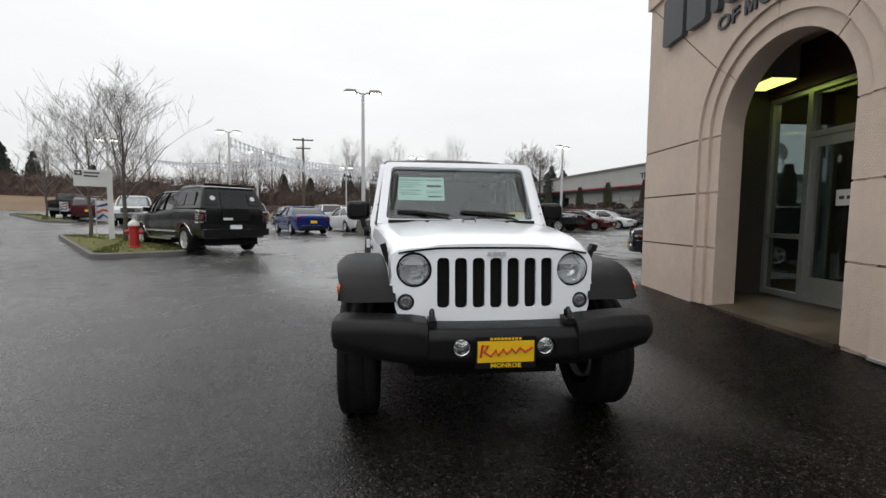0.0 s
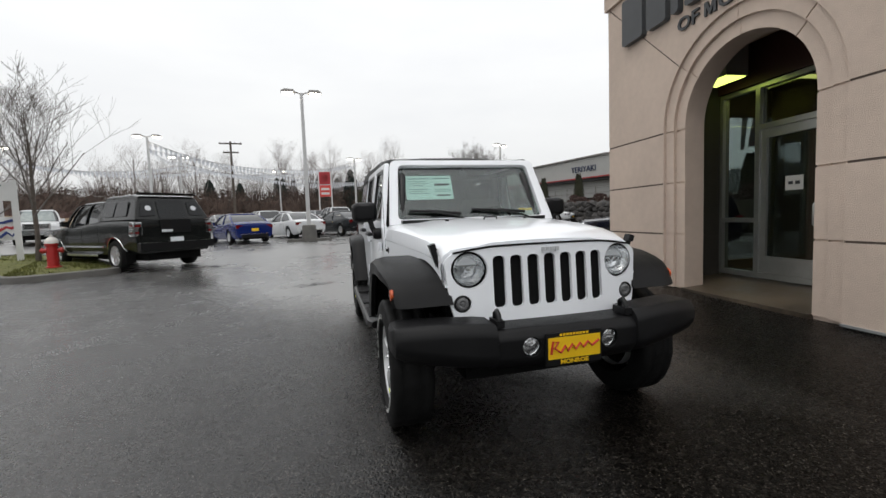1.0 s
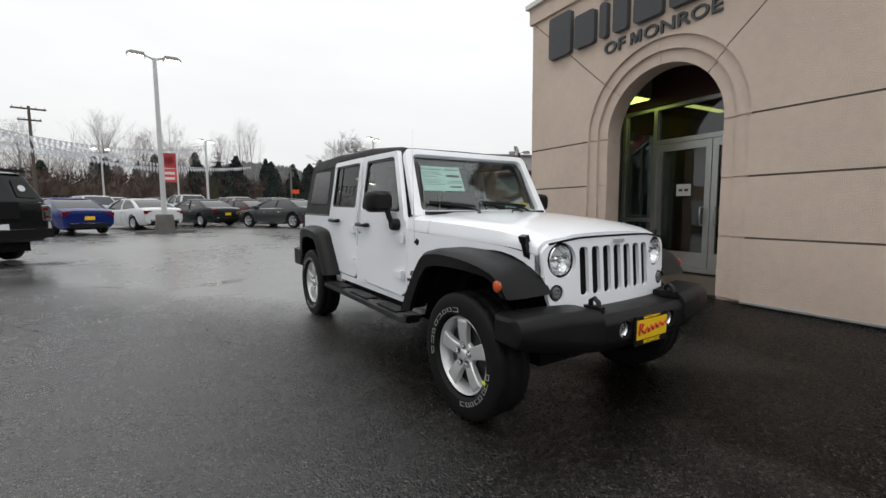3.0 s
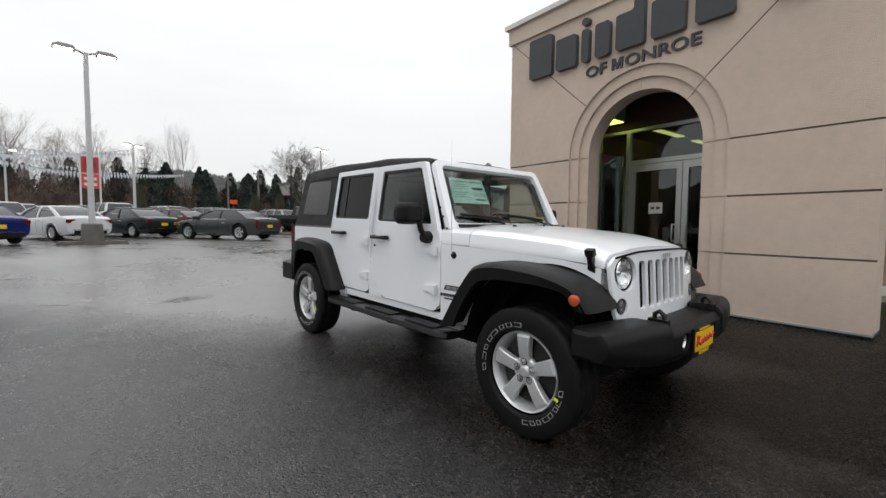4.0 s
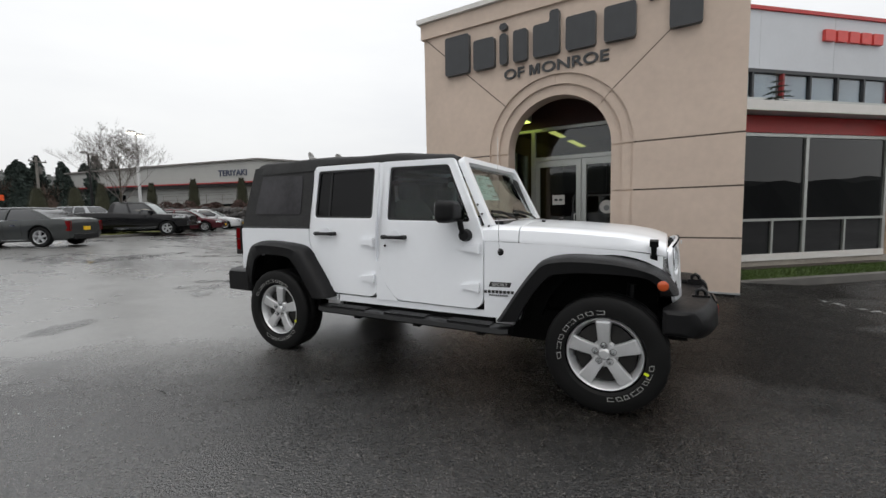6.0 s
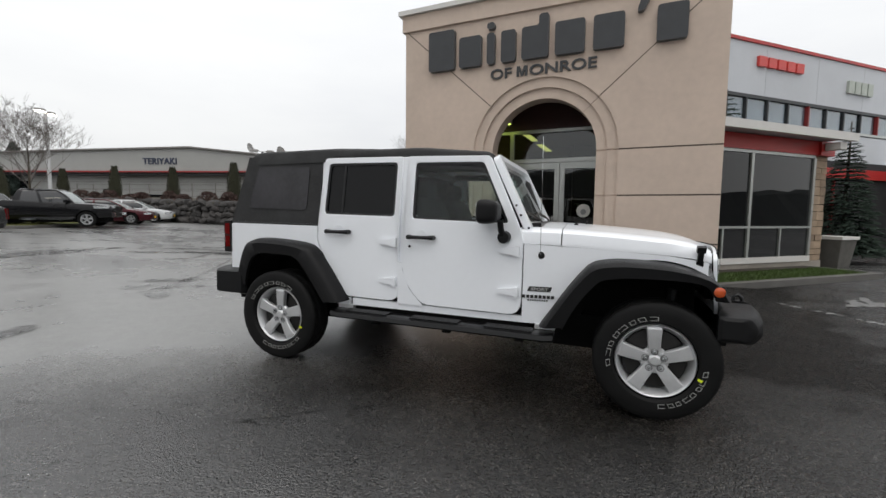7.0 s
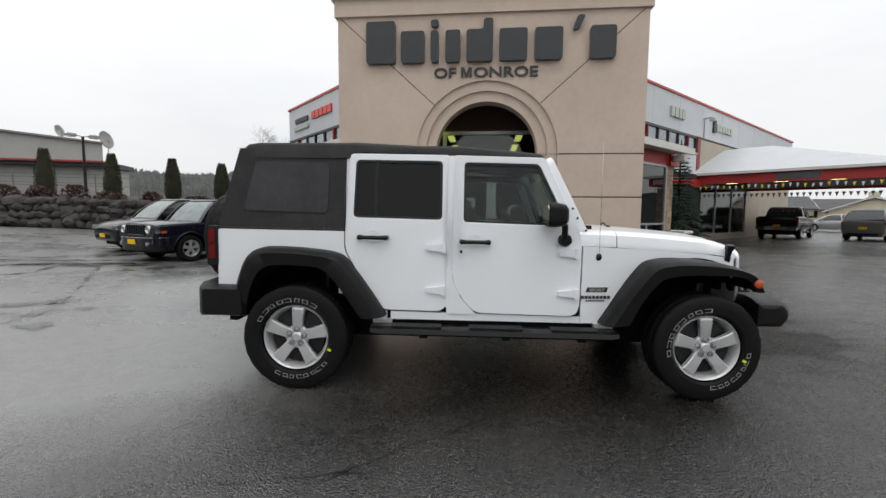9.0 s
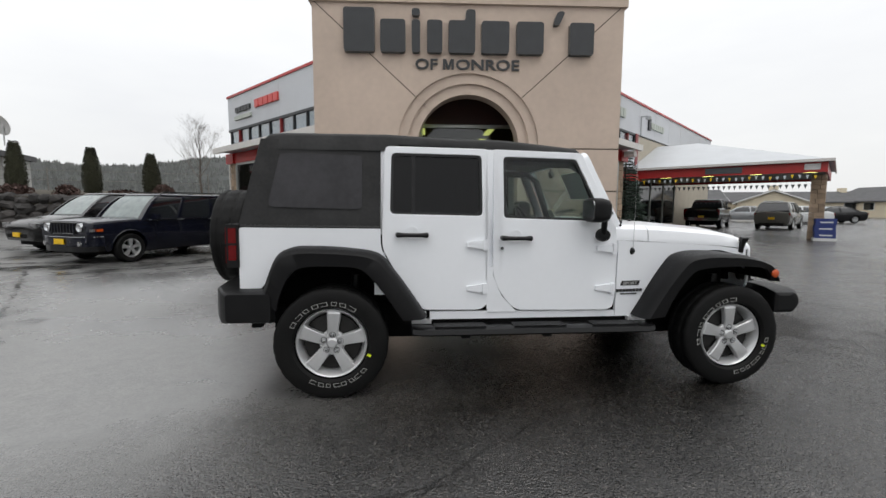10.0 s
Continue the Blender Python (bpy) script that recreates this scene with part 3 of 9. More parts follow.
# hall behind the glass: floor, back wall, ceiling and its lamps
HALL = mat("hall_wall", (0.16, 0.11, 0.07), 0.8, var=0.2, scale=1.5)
hall = thing("entrance_hall", Matrix.Identity(4), "dim showroom hall behind the entrance glass", "interior")
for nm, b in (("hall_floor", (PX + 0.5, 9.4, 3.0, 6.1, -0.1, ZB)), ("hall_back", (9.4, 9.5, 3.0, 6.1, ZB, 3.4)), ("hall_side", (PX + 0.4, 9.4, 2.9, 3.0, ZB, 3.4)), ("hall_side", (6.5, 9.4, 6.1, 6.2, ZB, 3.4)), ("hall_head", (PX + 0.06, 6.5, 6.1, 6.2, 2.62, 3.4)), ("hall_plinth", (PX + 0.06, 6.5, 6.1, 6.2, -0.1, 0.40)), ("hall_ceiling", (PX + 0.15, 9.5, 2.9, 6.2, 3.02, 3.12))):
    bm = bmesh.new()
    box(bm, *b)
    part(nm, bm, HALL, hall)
bm = bmesh.new()
box(bm, PX + 0.06, 6.5, 6.145, 6.155, 0.40, 2.62)
part("side_pane", bm, SIDEGLASS, hall, "tinted side window of the hall", None)
for x in (PX + 0.09, 5.8, 6.47):
    part("side_mullion", rbox(x - 0.03, x + 0.03, 6.10, 6.20, 0.40, 2.62, 0.005), ALU, hall)
LAMPGLOW = emit_mat("fluorescent_panel", (0.88, 0.86, 0.24), 2.8)
for k, (x, y, l) in enumerate(((5.85, 5.28, 0.70), (5.85, 3.80, 0.70), (7.7, 5.28, 0.62), (7.7, 3.80, 0.62))):
    lt = thing("ceiling_light", pose(x, y, 2.98), "long yellowish fluorescent ceiling light, switched on", "ceiling light", "hall ceiling lights")
    part("housing", rbox(-l, l, -0.09, 0.09, 0.0, 0.038, 0.004), ALU, lt)
    part("diffuser", rbox(-l + 0.02, l - 0.02, -0.07, 0.07, -0.012, -0.001, 0.004), LAMPGLOW, lt, "glowing diffuser")
lt = thing("porch_light", pose(4.26, 5.50, 2.98), "square yellowish porch ceiling light, switched on", "ceiling light")
part("housing", rbox(-0.17, 0.17, -0.26, 0.26, -0.03, 0.438, 0.006), ALU, lt)
part("diffuser", rbox(-0.15, 0.15, -0.24, 0.24, -0.042, -0.031, 0.004), emit_mat("porch_tube", (0.50, 0.62, 0.12), 3.2), lt, "glowing diffuser")

# ---- sign over the arch: name shown as plain blocks ----
sign = thing("wall_sign", Matrix.Identity(4), "large charcoal raised sign of plain blocks over the arch", "sign")
SX = WX - 0.085
def sign_block(outer, y0, y1):
    """One block of the sign; outline in shares of its width and of the tall height."""
    w, z0, H = (y0 - y1), 3.735, 0.66
    bm = bmesh.new()
    prism(bm, rounded([(y0 - p[0] * w, z0 + p[1] * H) for p in outer], 0.05, 4), "x", SX, SX + 0.083)
    bevelled(bm, 0.006, 1, 60)
    ob = part("block", bm, SIGN_FACE, sign, "", 30)
    ob.data.materials.append(SIGN_SIDE)
    for f in ob.data.polygons:
        if abs(f.normal.x) < 0.5:
            f.material_index = 1
    return ob
TALL = [(0, 0), (1, 0), (1, 1), (0, 1)]
LOW = [(0, 0), (1, 0), (1, 0.75), (0, 0.75)]
STEP = [(0, 0), (1, 0), (1, 1), (0.64, 1), (0.64, 0.75), (0, 0.75)]
DOT = [(0, 0.84), (1, 0.84), (1, 1), (0, 1)]
TICK = [(0.1, 0.68), (0.55, 0.68), (1.0, 1.0), (0.4, 1.0)]
for outline, y0, y1 in ((TALL, 6.48, 6.00), (LOW, 5.91, 5.52), (LOW, 5.42, 5.29), (DOT, 5.42, 5.29), (LOW, 5.18, 4.94), (STEP, 4.84, 4.42), (LOW, 4.32, 3.88), (LOW, 3.76, 3.33), (TICK, 3.20, 2.99), (LOW, 2.91, 2.52)):
    sign_block(outline, y0, y1)
word = text_part("OF", 0.225, 0.012, SIGN_FACE, sign, pose(WX - 0.014, 5.375, 3.503, 90, 0, -90), "lettering", 0.004, "LEFT", 1.26)
word_end = 1.26 * max(v.co.x for v in word.data.vertices)
bm = bmesh.new()
prism(bm, [(0, 0), (0.036, 0), (0.036, 0.098), (0.073, 0.0), (0.101, 0), (0.138, 0.098), (0.138, 0), (0.174, 0), (0.174, 0.157), (0.124, 0.157), (0.087, 0.058), (0.050, 0.157), (0, 0.157)], "z", -0.012, 0.012)
part("lettering", bm, SIGN_FACE, sign, "", None, pose(WX - 0.014, 5.375 - word_end - 0.085, 3.503, 90, 0, -90))
text_part("ONROE", 0.225, 0.012, SIGN_FACE, sign, pose(WX - 0.014, 5.375 - word_end - 0.285, 3.503, 90, 0, -90), "lettering", 0.004, "LEFT", 1.30)

# ---- showroom wings, set back at 45 degrees on both sides of the tower ----
BRICK = mat("tan_stone_facing", (0.30, 0.22, 0.15), 0.8, var=0.25, scale=4, bump=0.4, bscale=30, rand=0.25)
ROOFMETAL = mat("pale_standing_seam_roof", (0.50, 0.52, 0.54), 0.45, 0.1, var=0.06, scale=1.5)
TANWALL = mat("tan_rendered_wall", (0.40, 0.36, 0.29), 0.8, var=0.08, scale=1.5, bump=0.2, bscale=90)
HEDGEGREEN = mat("lawn_grass", (0.050, 0.085, 0.014), 0.9, var=0.4, scale=6, bump=0.8, bscale=120)
MOSS = mat("mossy_turf", (0.105, 0.110, 0.026), 0.95, var=0.45, scale=2.5, bump=0.8, bscale=90)
MULCH = mat("dark_bark_mulch", (0.026, 0.018, 0.012), 0.95, var=0.5, scale=14, bump=0.9, bscale=60)
PALESKY = mat("pale_sky_sheet", (0.34, 0.38, 0.43), 0.8, var=0.2, scale=1.2)
DARKPANEL = mat("dark_showroom_glass", (0.008, 0.009, 0.011), 0.06, var=0.3, scale=1.0, rvar=0.03, spec=0.35)
CLEARPANE = glass_mat("clerestory_glass", (0.86, 0.89, 0.90), front=0.08)
# near-black: the dimness of the rooms behind the windows is in this colour
ROOMDARK = mat("window_interior_dark", (0.02, 0.02, 0.022), 0.8, var=0.3, scale=2)


def wing(side, length, low_len, name, label):
    """Local axes: x along the wing from the tower outwards, y out of the facade, z up."""
    if side < 0:
        o, rz = (8.40, 4.50), -45
        m = pose(o[0], o[1], 0, 0, 0, rz) @ Matrix.Diagonal((1, -1, 1, 1))
    else:
        o, rz = (8.40, 4.54), 45
        m = pose(o[0], o[1], 0, 0, 0, rz)
    w = thing(name, m, label, "building")

    def add(nm, b, mt, parent=w, bev=0.0, label=""):
        bm = bmesh.new()
        box(bm, *b)
        if bev:
            bevelled(bm, bev)
        return part(nm, bm, mt, parent, label, 30)
    # the facade's outside is at negative-x side of the world: local y = +out
    add("upper_wall", (0.5, length, -0.35, 0.0, 5.08, 6.62), WHITE_PANEL)
    add("red_edge", (0.4, length + 0.06, -0.40, 0.05, 6.622, 6.72), RED_PAINT, label="thin red roof edge")
    for k in range(int(length / 2.6)):
        add("panel_joint", (1.8 + 2.6 * k, 1.806 + 2.6 * k, 0.0, 0.004, 5.1, 6.6), METAL_FLASH)
    add("window_head", (0.5, length, -0.30, 0.02, 4.98, 5.078), SIGN_FACE)
    end = 14.2 if side < 0 else length - 0.25
    n = int((end - 1.2) / 1.0)
    for k in range(n):
        x0 = 1.2 + k * (end - 1.2) / n
        x1 = 1.2 + (k + 1) * (end - 1.2) / n
        # pale sheet behind each pane, standing in for its sky reflection
        add("window_blind", (x0 + 0.03, x1 - 0.03, -0.10, -0.085, 4.32, 4.96), PALESKY)
        add("clerestory_window", (x0 + 0.03, x1 - 0.03, -0.055, -0.045, 4.32, 4.96), CLEARPANE)
        red = k % 4 == 3
        add("window_post", (x1 - 0.03, x1 + 0.03, -0.105, 0.02 if not red else 0.05, 4.22, 4.978), RED_DARK if red else SIGN_FACE)
    add("window_sill", (0.5, end + 0.1, -0.14, 0.06, 4.22, 4.30), ALU)
    add("lower_wall", (0.5, length, -0.35, 0.0, -0.2, 4.20), TANWALL)
    add("back_wall", (0.5, length, -3.6, -3.5, 2.0, 6.5), ROOMDARK)
    add("ceiling_slab", (0.5, length, -3.5, -0.36, 6.3, 6.45), ROOMDARK)
    add("corner_wall", (length - 0.2, length, -3.6, -0.351, -0.2, 6.62), WHITE_PANEL)
    if side < 0:
        add("end_pier", (14.25, 14.6, -0.2, 0.06, -0.2, 5.078), RED_DARK, label="dark red pier")
        for a, b in ((5.4, 8.3), (8.36, 11.2), (11.26, 14.2), (14.7, 17.0), (17.06, 19.4), (19.46, 21.8)):
            add("showroom_window", (a, b, 0.004, 0.012, 0.35, 2.70), DARKPANEL)
            add("showroom_post", (b, b + 0.06, 0.004, 0.06, 0.3, 2.72), ALU)
        add("red_band", (5.4, 14.24, 0.004, 0.10, 2.74, 3.05), RED_PAINT)
        add("pale_band", (5.4, 14.24, 0.004, 0.03, 3.06, 4.19), WHITE_PANEL)
        add("upper_return", (14.61, length, -0.2, 0.02, 3.3, 5.075), TANWALL)
    # projecting showroom bay
    Y = 2.79
    x0, x1 = -0.5 if side < 0 else -0.3, low_len
    add("bay_roof", (x0, x1 + 0.40, 0.0, Y + 0.35, 3.12, 3.20), ROOFMETAL, bev=0.01)
    add("gutter", (x0, x1 + 0.60, Y + 0.45, Y + 0.55, 3.07, 3.25), STUCCO_TRIM, bev=0.02, label="pale grey gutter")
    add("red_fascia", (x0, x1 + 0.12, Y - 0.10, Y + 0.06, 2.77, 3.098), RED_PAINT, label="red fascia band")
    add("bay_head", (x0, x1, Y - 0.06, Y + 0.03, 2.70, 2.768), ALU)
    xs_ = [x0] + [x0 + (x1 - x0) * k / max(1, round((x1 - x0) / 1.85)) for k in range(1, round((x1 - x0) / 1.85) + 1)]
    if side < 0:
        xs_ = [0.86, 2.50, 4.70]
        add("bay_mullion", (0.82, 0.89, Y - 0.06, Y + 0.03, 0.30, 2.70), ALU)
    for a, b in zip(xs_, xs_[1:]):
        add("bay_mullion", (b - 0.04, b + 0.04, Y - 0.06, Y + 0.03, 0.30, 2.70), ALU)
        add("bay_window", (a + 0.03, b - 0.04, Y - 0.02, Y - 0.01, 1.07, 2.70), DARKGLASS)
        add("low_window", (a + 0.03, (a + b) / 2 - 0.02, Y - 0.02, Y - 0.01, 0.35, 1.02), DARKGLASS)
        add("low_window", ((a + b) / 2 + 0.02, b - 0.04, Y - 0.02, Y - 0.01, 0.35, 1.02), DARKGLASS)
        add("low_mullion", ((a + b) / 2 - 0.025, (a + b) / 2 + 0.025, Y - 0.05, Y + 0.03, 0.35, 1.02), ALU)
    add("bay_rail", (x0, x1, Y - 0.06, Y + 0.035, 1.02, 1.07), ALU)
    add("bay_sill", (x0, x1, Y - 0.08, Y + 0.06, 0.22, 0.35), STUCCO_TRIM)
    add("bay_foundation", (x0, x1 + 0.5, 0.3, Y + 0.03, -0.3, 0.218), CONCRETE)
    add("bay_back", (x0, x1, 0.4, 0.5, 0.2, 3.1), ROOMDARK)
    pier = new("stone_pier")
    pier.parent = w
    return w, add, pier, x1, Y


def stone_pier(pier, x0, x1, y0, y1, z0, z1, rng):
    """Squared stones laid in courses."""
    z = z0
    k = 0
    while z < z1 - 0.05:
        h = min(rng.uniform(0.13, 0.22), z1 - z)
        mid = x0 + (x1 - x0) * rng.uniform(0.35, 0.65)
        for a, b in ((x0, mid), (mid, x1)):
            d = rng.uniform(0.0, 0.02)
            bm = bmesh.new()
            box(bm, a + 0.006, b - 0.006, y0, y1 + d, z + 0.006, z + h - 0.006)
            part("stone", bevelled(bm, 0.012, 1), BRICK, pier)
        z += h


rng = random.Random(4)
WR, addR, pier, bx, BY = wing(-1, 31.5, 4.70, "showroom_wing", "white-panelled showroom wing with red trim and clerestory windows")
stone_pier(pier, bx + 0.05, bx + 0.50, BY - 0.45, BY, 0.22, 2.76, rng)
pier = new("stone_pier")
pier.parent = WR
stone_pier(pier, -0.5, 0.81, BY - 0.45, BY - 0.02, 0.22, 2.69, rng)
addR("pier_cap", (bx + 0.02, bx + 0.55, BY - 0.5, BY + 0.12, 2.762, 3.09), RED_PAINT, label="red corner block")
# recessed entrance beyond the bay
addR("entry_band", (bx + 1.0, 14.2, 0.35, 0.45, 2.62, 2.95), RED_PAINT, label="red band over the side entrance")
addR("entry_wall", (bx + 1.0, 14.2, 0.25, 0.34, -0.2, 3.2), ROOMDARK)
for k in range(4):
    x = bx + 1.1 + 1.45 * k
    addR("entry_post", (x, x + 0.07, 0.345, 0.42, 0.1, 2.6), RED_DARK)
    addR("entry_pane", (x + 0.1, x + 1.35, 0.346, 0.352, 0.5, 2.1), DARKGLASS)
# wing signs as plain marks
def wing_marks(add, x, z, n, w, h, mt, gap=0.25, lab=""):
    for k in range(n):
        add("sign_mark", (x + k * w * (1 + gap), x + k * w * (1 + gap) + w, 0.002, 0.09, z, z + h), mt, label=lab)
PALE_SIGN = mat("pale_green_sign", (0.42, 0.45, 0.40), 0.5, var=0.1, scale=6)
REDSIGN = mat("red_sign_face", (0.60, 0.06, 0.05), 0.4, var=0.1, scale=6)
wing_marks(addR, 6.55, 5.95, 5, 0.36, 0.30, REDSIGN)
wing_marks(addR, 11.2, 5.62, 4, 0.30, 0.42, PALE_SIGN)
addR("sign_mark", (16.1, 16.42, 0.002, 0.09, 5.50, 6.15), SIGN_FACE)
wing_marks(addR, 16.55, 5.62, 6, 0.30, 0.32, PALE_SIGN)
addR("wall_lamp_arm", (15.0, 15.06, 0.002, 0.35, 6.0, 6.06), METAL_FLASH)
addR("wall_lamp", (14.92, 15.14, 0.25, 0.5, 5.86, 6.0), METAL_FLASH)
addR("wall_lamp_drop", (15.0, 15.05, 0.002, 0.05, 5.08, 6.0), METAL_FLASH)
addR("bay_floodlight", (bx + 0.1, bx + 0.35, BY + 0.15, BY + 0.45, 2.88, 3.04), STUCCO_TRIM)
WL, addL, pierl, lx, LY = wing(1, 14.9, 7.25, "showroom_wing", "white-panelled showroom wing with red trim and clerestory windows")
stone_pier(pierl, lx + 0.06, lx + 0.5, LY - 0.45, LY, 0.22, 2.76, rng)
addL("pier_cap", (lx + 0.02, lx + 0.6, LY - 0.5, LY + 0.12, 2.762, 3.09), RED_PAINT)
addL("downpipe", (lx + 0.66, lx + 0.74, LY - 0.1, LY - 0.02, 0.0, 3.0), STUCCO_TRIM)
wing_marks(addL, 9.6, 5.75, 5, 0.36, 0.34, REDSIGN)
wing_marks(addL, 12.3, 5.80, 5, 0.26, 0.22, SIGN_FACE)
addL("sign_mark", (12.2, 14.0, 0.002, 0.09, 5.45, 5.62), PALE_SIGN)
# lawn strip and kerb before the bay
lawn = thing("lawn_strip", pose(8.40, 4.50, 0, 0, 0, -45) @ Matrix.Diagonal((1, -1, 1, 1)), "short green grass strip inside a concrete kerb", "lawn")
bm = bmesh.new()
box(bm, -1.4, 4.45, 3.20, 4.12, -0.2, 0.10)
part("turf", bm, HEDGEGREEN, lawn)
bm = bmesh.new()
box(bm, -1.4, 4.45, 2.86, 3.195, -0.2, 0.115)
part("mulch_bed", bm, MULCH, lawn, "strip of dark bark mulch")
rng = random.Random(31)
bm = bmesh.new()
for _ in range(9000):
    x, y, t = rng.uniform(-1.4, 4.44), rng.uniform(3.19, 4.12), rng.uniform(0, 6.28)
    h = rng.uniform(0.02, 0.055)
    bm.faces.new([bm.verts.new(q) for q in ((x - 0.006 * math.cos(t), y - 0.006 * math.sin(t), 0.099), (x + 0.006 * math.cos(t), y + 0.006 * math.sin(t), 0.099), (x + rng.uniform(-.03, .03), y + rng.uniform(-.03, .03), 0.1 + h))])
part("grass", bm, HEDGEGREEN, lawn, "", None)["kind"] = "stuff"
bm = bmesh.new()
box(bm, -1.6, 4.62, 4.125, 4.30, -0.2, 0.11)
part("kerb", bevelled(bm, 0.02), KERB, lawn)
bm = bmesh.new()
box(bm, 4.455, 4.62, 1.4, 4.12, -0.2, 0.11)
part("kerb", bevelled(bm, 0.02), KERB, lawn)

# ---- the white four-door off-roader ----
PAINT = mat("white_car_paint", (0.82, 0.84, 0.87), 0.28, var=0.015, scale=3, coat=0.6)
PLASTIC = mat("black_grained_plastic", (0.0075, 0.0075, 0.008), 0.44, var=0.2, scale=7, bump=0.12, bscale=420, rvar=0.08, spec=0.18)
SATIN = mat("satin_black", (0.007, 0.007, 0.0075), 0.32, var=0.2, scale=9, spec=0.3)
MATT = mat("matt_black_underside", (0.005, 0.005, 0.005), 0.85, var=0.3, scale=6, spec=0.15)
CANVAS = mat("black_canvas", (0.018, 0.018, 0.0183), 0.70, var=0.5, scale=5, bump=1.0, bscale=6, spec=0.35)
VINYL = mat("smoked_vinyl_window", (0.026, 0.025, 0.028), 0.20, var=0.4, scale=3.0, bump=0.35, bscale=4, rvar=0.06, spec=0.30)
RUBBER = mat("tyre_rubber", (0.008, 0.008, 0.008), 0.58, var=0.25, scale=10, bump=0.1, bscale=200, rvar=0.1, spec=0.14)
ALLOY = mat("silver_alloy", (0.60, 0.605, 0.61), 0.36, 0.55, var=0.05, scale=8, rvar=0.05)
CHROME = mat("chrome", (0.75, 0.76, 0.77), 0.08, 1.0)
REFLECT = mat("lamp_reflector", (0.70, 0.71, 0.72), 0.14, 1.0, var=0.35, scale=26, bump=0.9, bscale=34)
AMBER = mat("amber_lens", (0.50, 0.075, 0.012), 0.15, var=0.1, scale=30, coat=0.5)
REDLENS = mat("red_lens", (0.13, 0.003, 0.004), 0.14, var=0.25, scale=30, coat=0.1, spec=0.3)
GREYLENS = mat("smoked_lens", (0.11, 0.11, 0.113), 0.12, var=0.5, scale=60, coat=0.5, bump=0.5, bscale=90)
WHITEPRINT = mat("white_print", (0.30, 0.30, 0.29), 0.6, var=0.1, scale=30)
BLACKPRINT = mat("black_decal", (0.012, 0.012, 0.012), 0.4, var=0.1, scale=30)
YELLOW = mat("yellow_plate", (0.80, 0.50, 0.01), 0.4, var=0.05, scale=10)
REDINK = mat("red_ink", (0.45, 0.02, 0.015), 0.45, var=0.1, scale=20)
MINT = mat("pale_green_paper", (0.68, 0.90, 0.85), 0.6, var=0.04, scale=20)
NEONDOT = mat("yellow_paint_mark", (0.70, 0.80, 0.02), 0.5, var=0.1, scale=20)
SEATCLOTH = mat("dark_seat_cloth", (0.02, 0.02, 0.021), 0.85, var=0.2, scale=12, bump=0.2, bscale=200)
CARGLASS = glass_mat("clear_car_glass", (0.80, 0.85, 0.83), front=0.022, power=3.8)
SCREEN = glass_mat("windshield_glass", (0.80, 0.86, 0.84), front=0.085)
PRIVACY = glass_mat("privacy_glass", (0.13, 0.135, 0.14), body=0.4, body_col=(0.003, 0.003, 0.004), front=0.024, power=5.0)
LENSGLASS = glass_mat("lamp_glass", (0.92, 0.93, 0.93), front=0.03, power=5.0)


def side_y(x, z, base=0.775):
    y = base - max(0.0, z - 1.165) * 0.155
    if x > 0.598:
        y -= 0.012 + (x - 0.598) * 0.131
    return y


def plate(pts, thick, s, base=0.775, cut=None, bev=0.006, seg=2):
    """A body panel from its outline in x and z, on the side s, following the body's flank."""
    bm = bmesh.new()
    prism(bm, pts, "y", 0.0, -thick)
    if cut:
        c = bmesh.new()
        for poly in cut:
            prism(c, poly, "y", 0.1, -0.2)
        bm = bm_cut(bm, c)
    if bev:
        bevelled(bm, bev, seg, 50)
    for v in bm.verts:
        v.co.y = s * (side_y(v.co.x, v.co.z, base) + v.co.y)
    return bm


def curve_through(pts, n=4):
    """A smooth run of points through the given ones."""
    out = []
    for i in range(len(pts) - 1):
        p0, p1, p2, p3 = pts[max(0, i - 1)], pts[i], pts[i + 1], pts[min(len(pts) - 1, i + 2)]
        for k in range(n):
            t = k / n
            out.append(tuple(0.5 * (2 * b + (c - a) * t + (2 * a - 5 * b + 4 * c - d) * t * t + (3 * b - a - 3 * c + d) * t ** 3) for a, b, c, d in zip(p0, p1, p2, p3)))
    return out + [tuple(pts[-1])]


def arc(cx, cz, r, a0, a1, n=10):
    return [(cx + r * math.cos(radians(a0 + (a1 - a0) * k / n)), cz + r * math.sin(radians(a0 + (a1 - a0) * k / n))) for k in range(n + 1)]


RW, FW_, HUB, TR = -1.4735, 1.4735, 0.390, 0.383


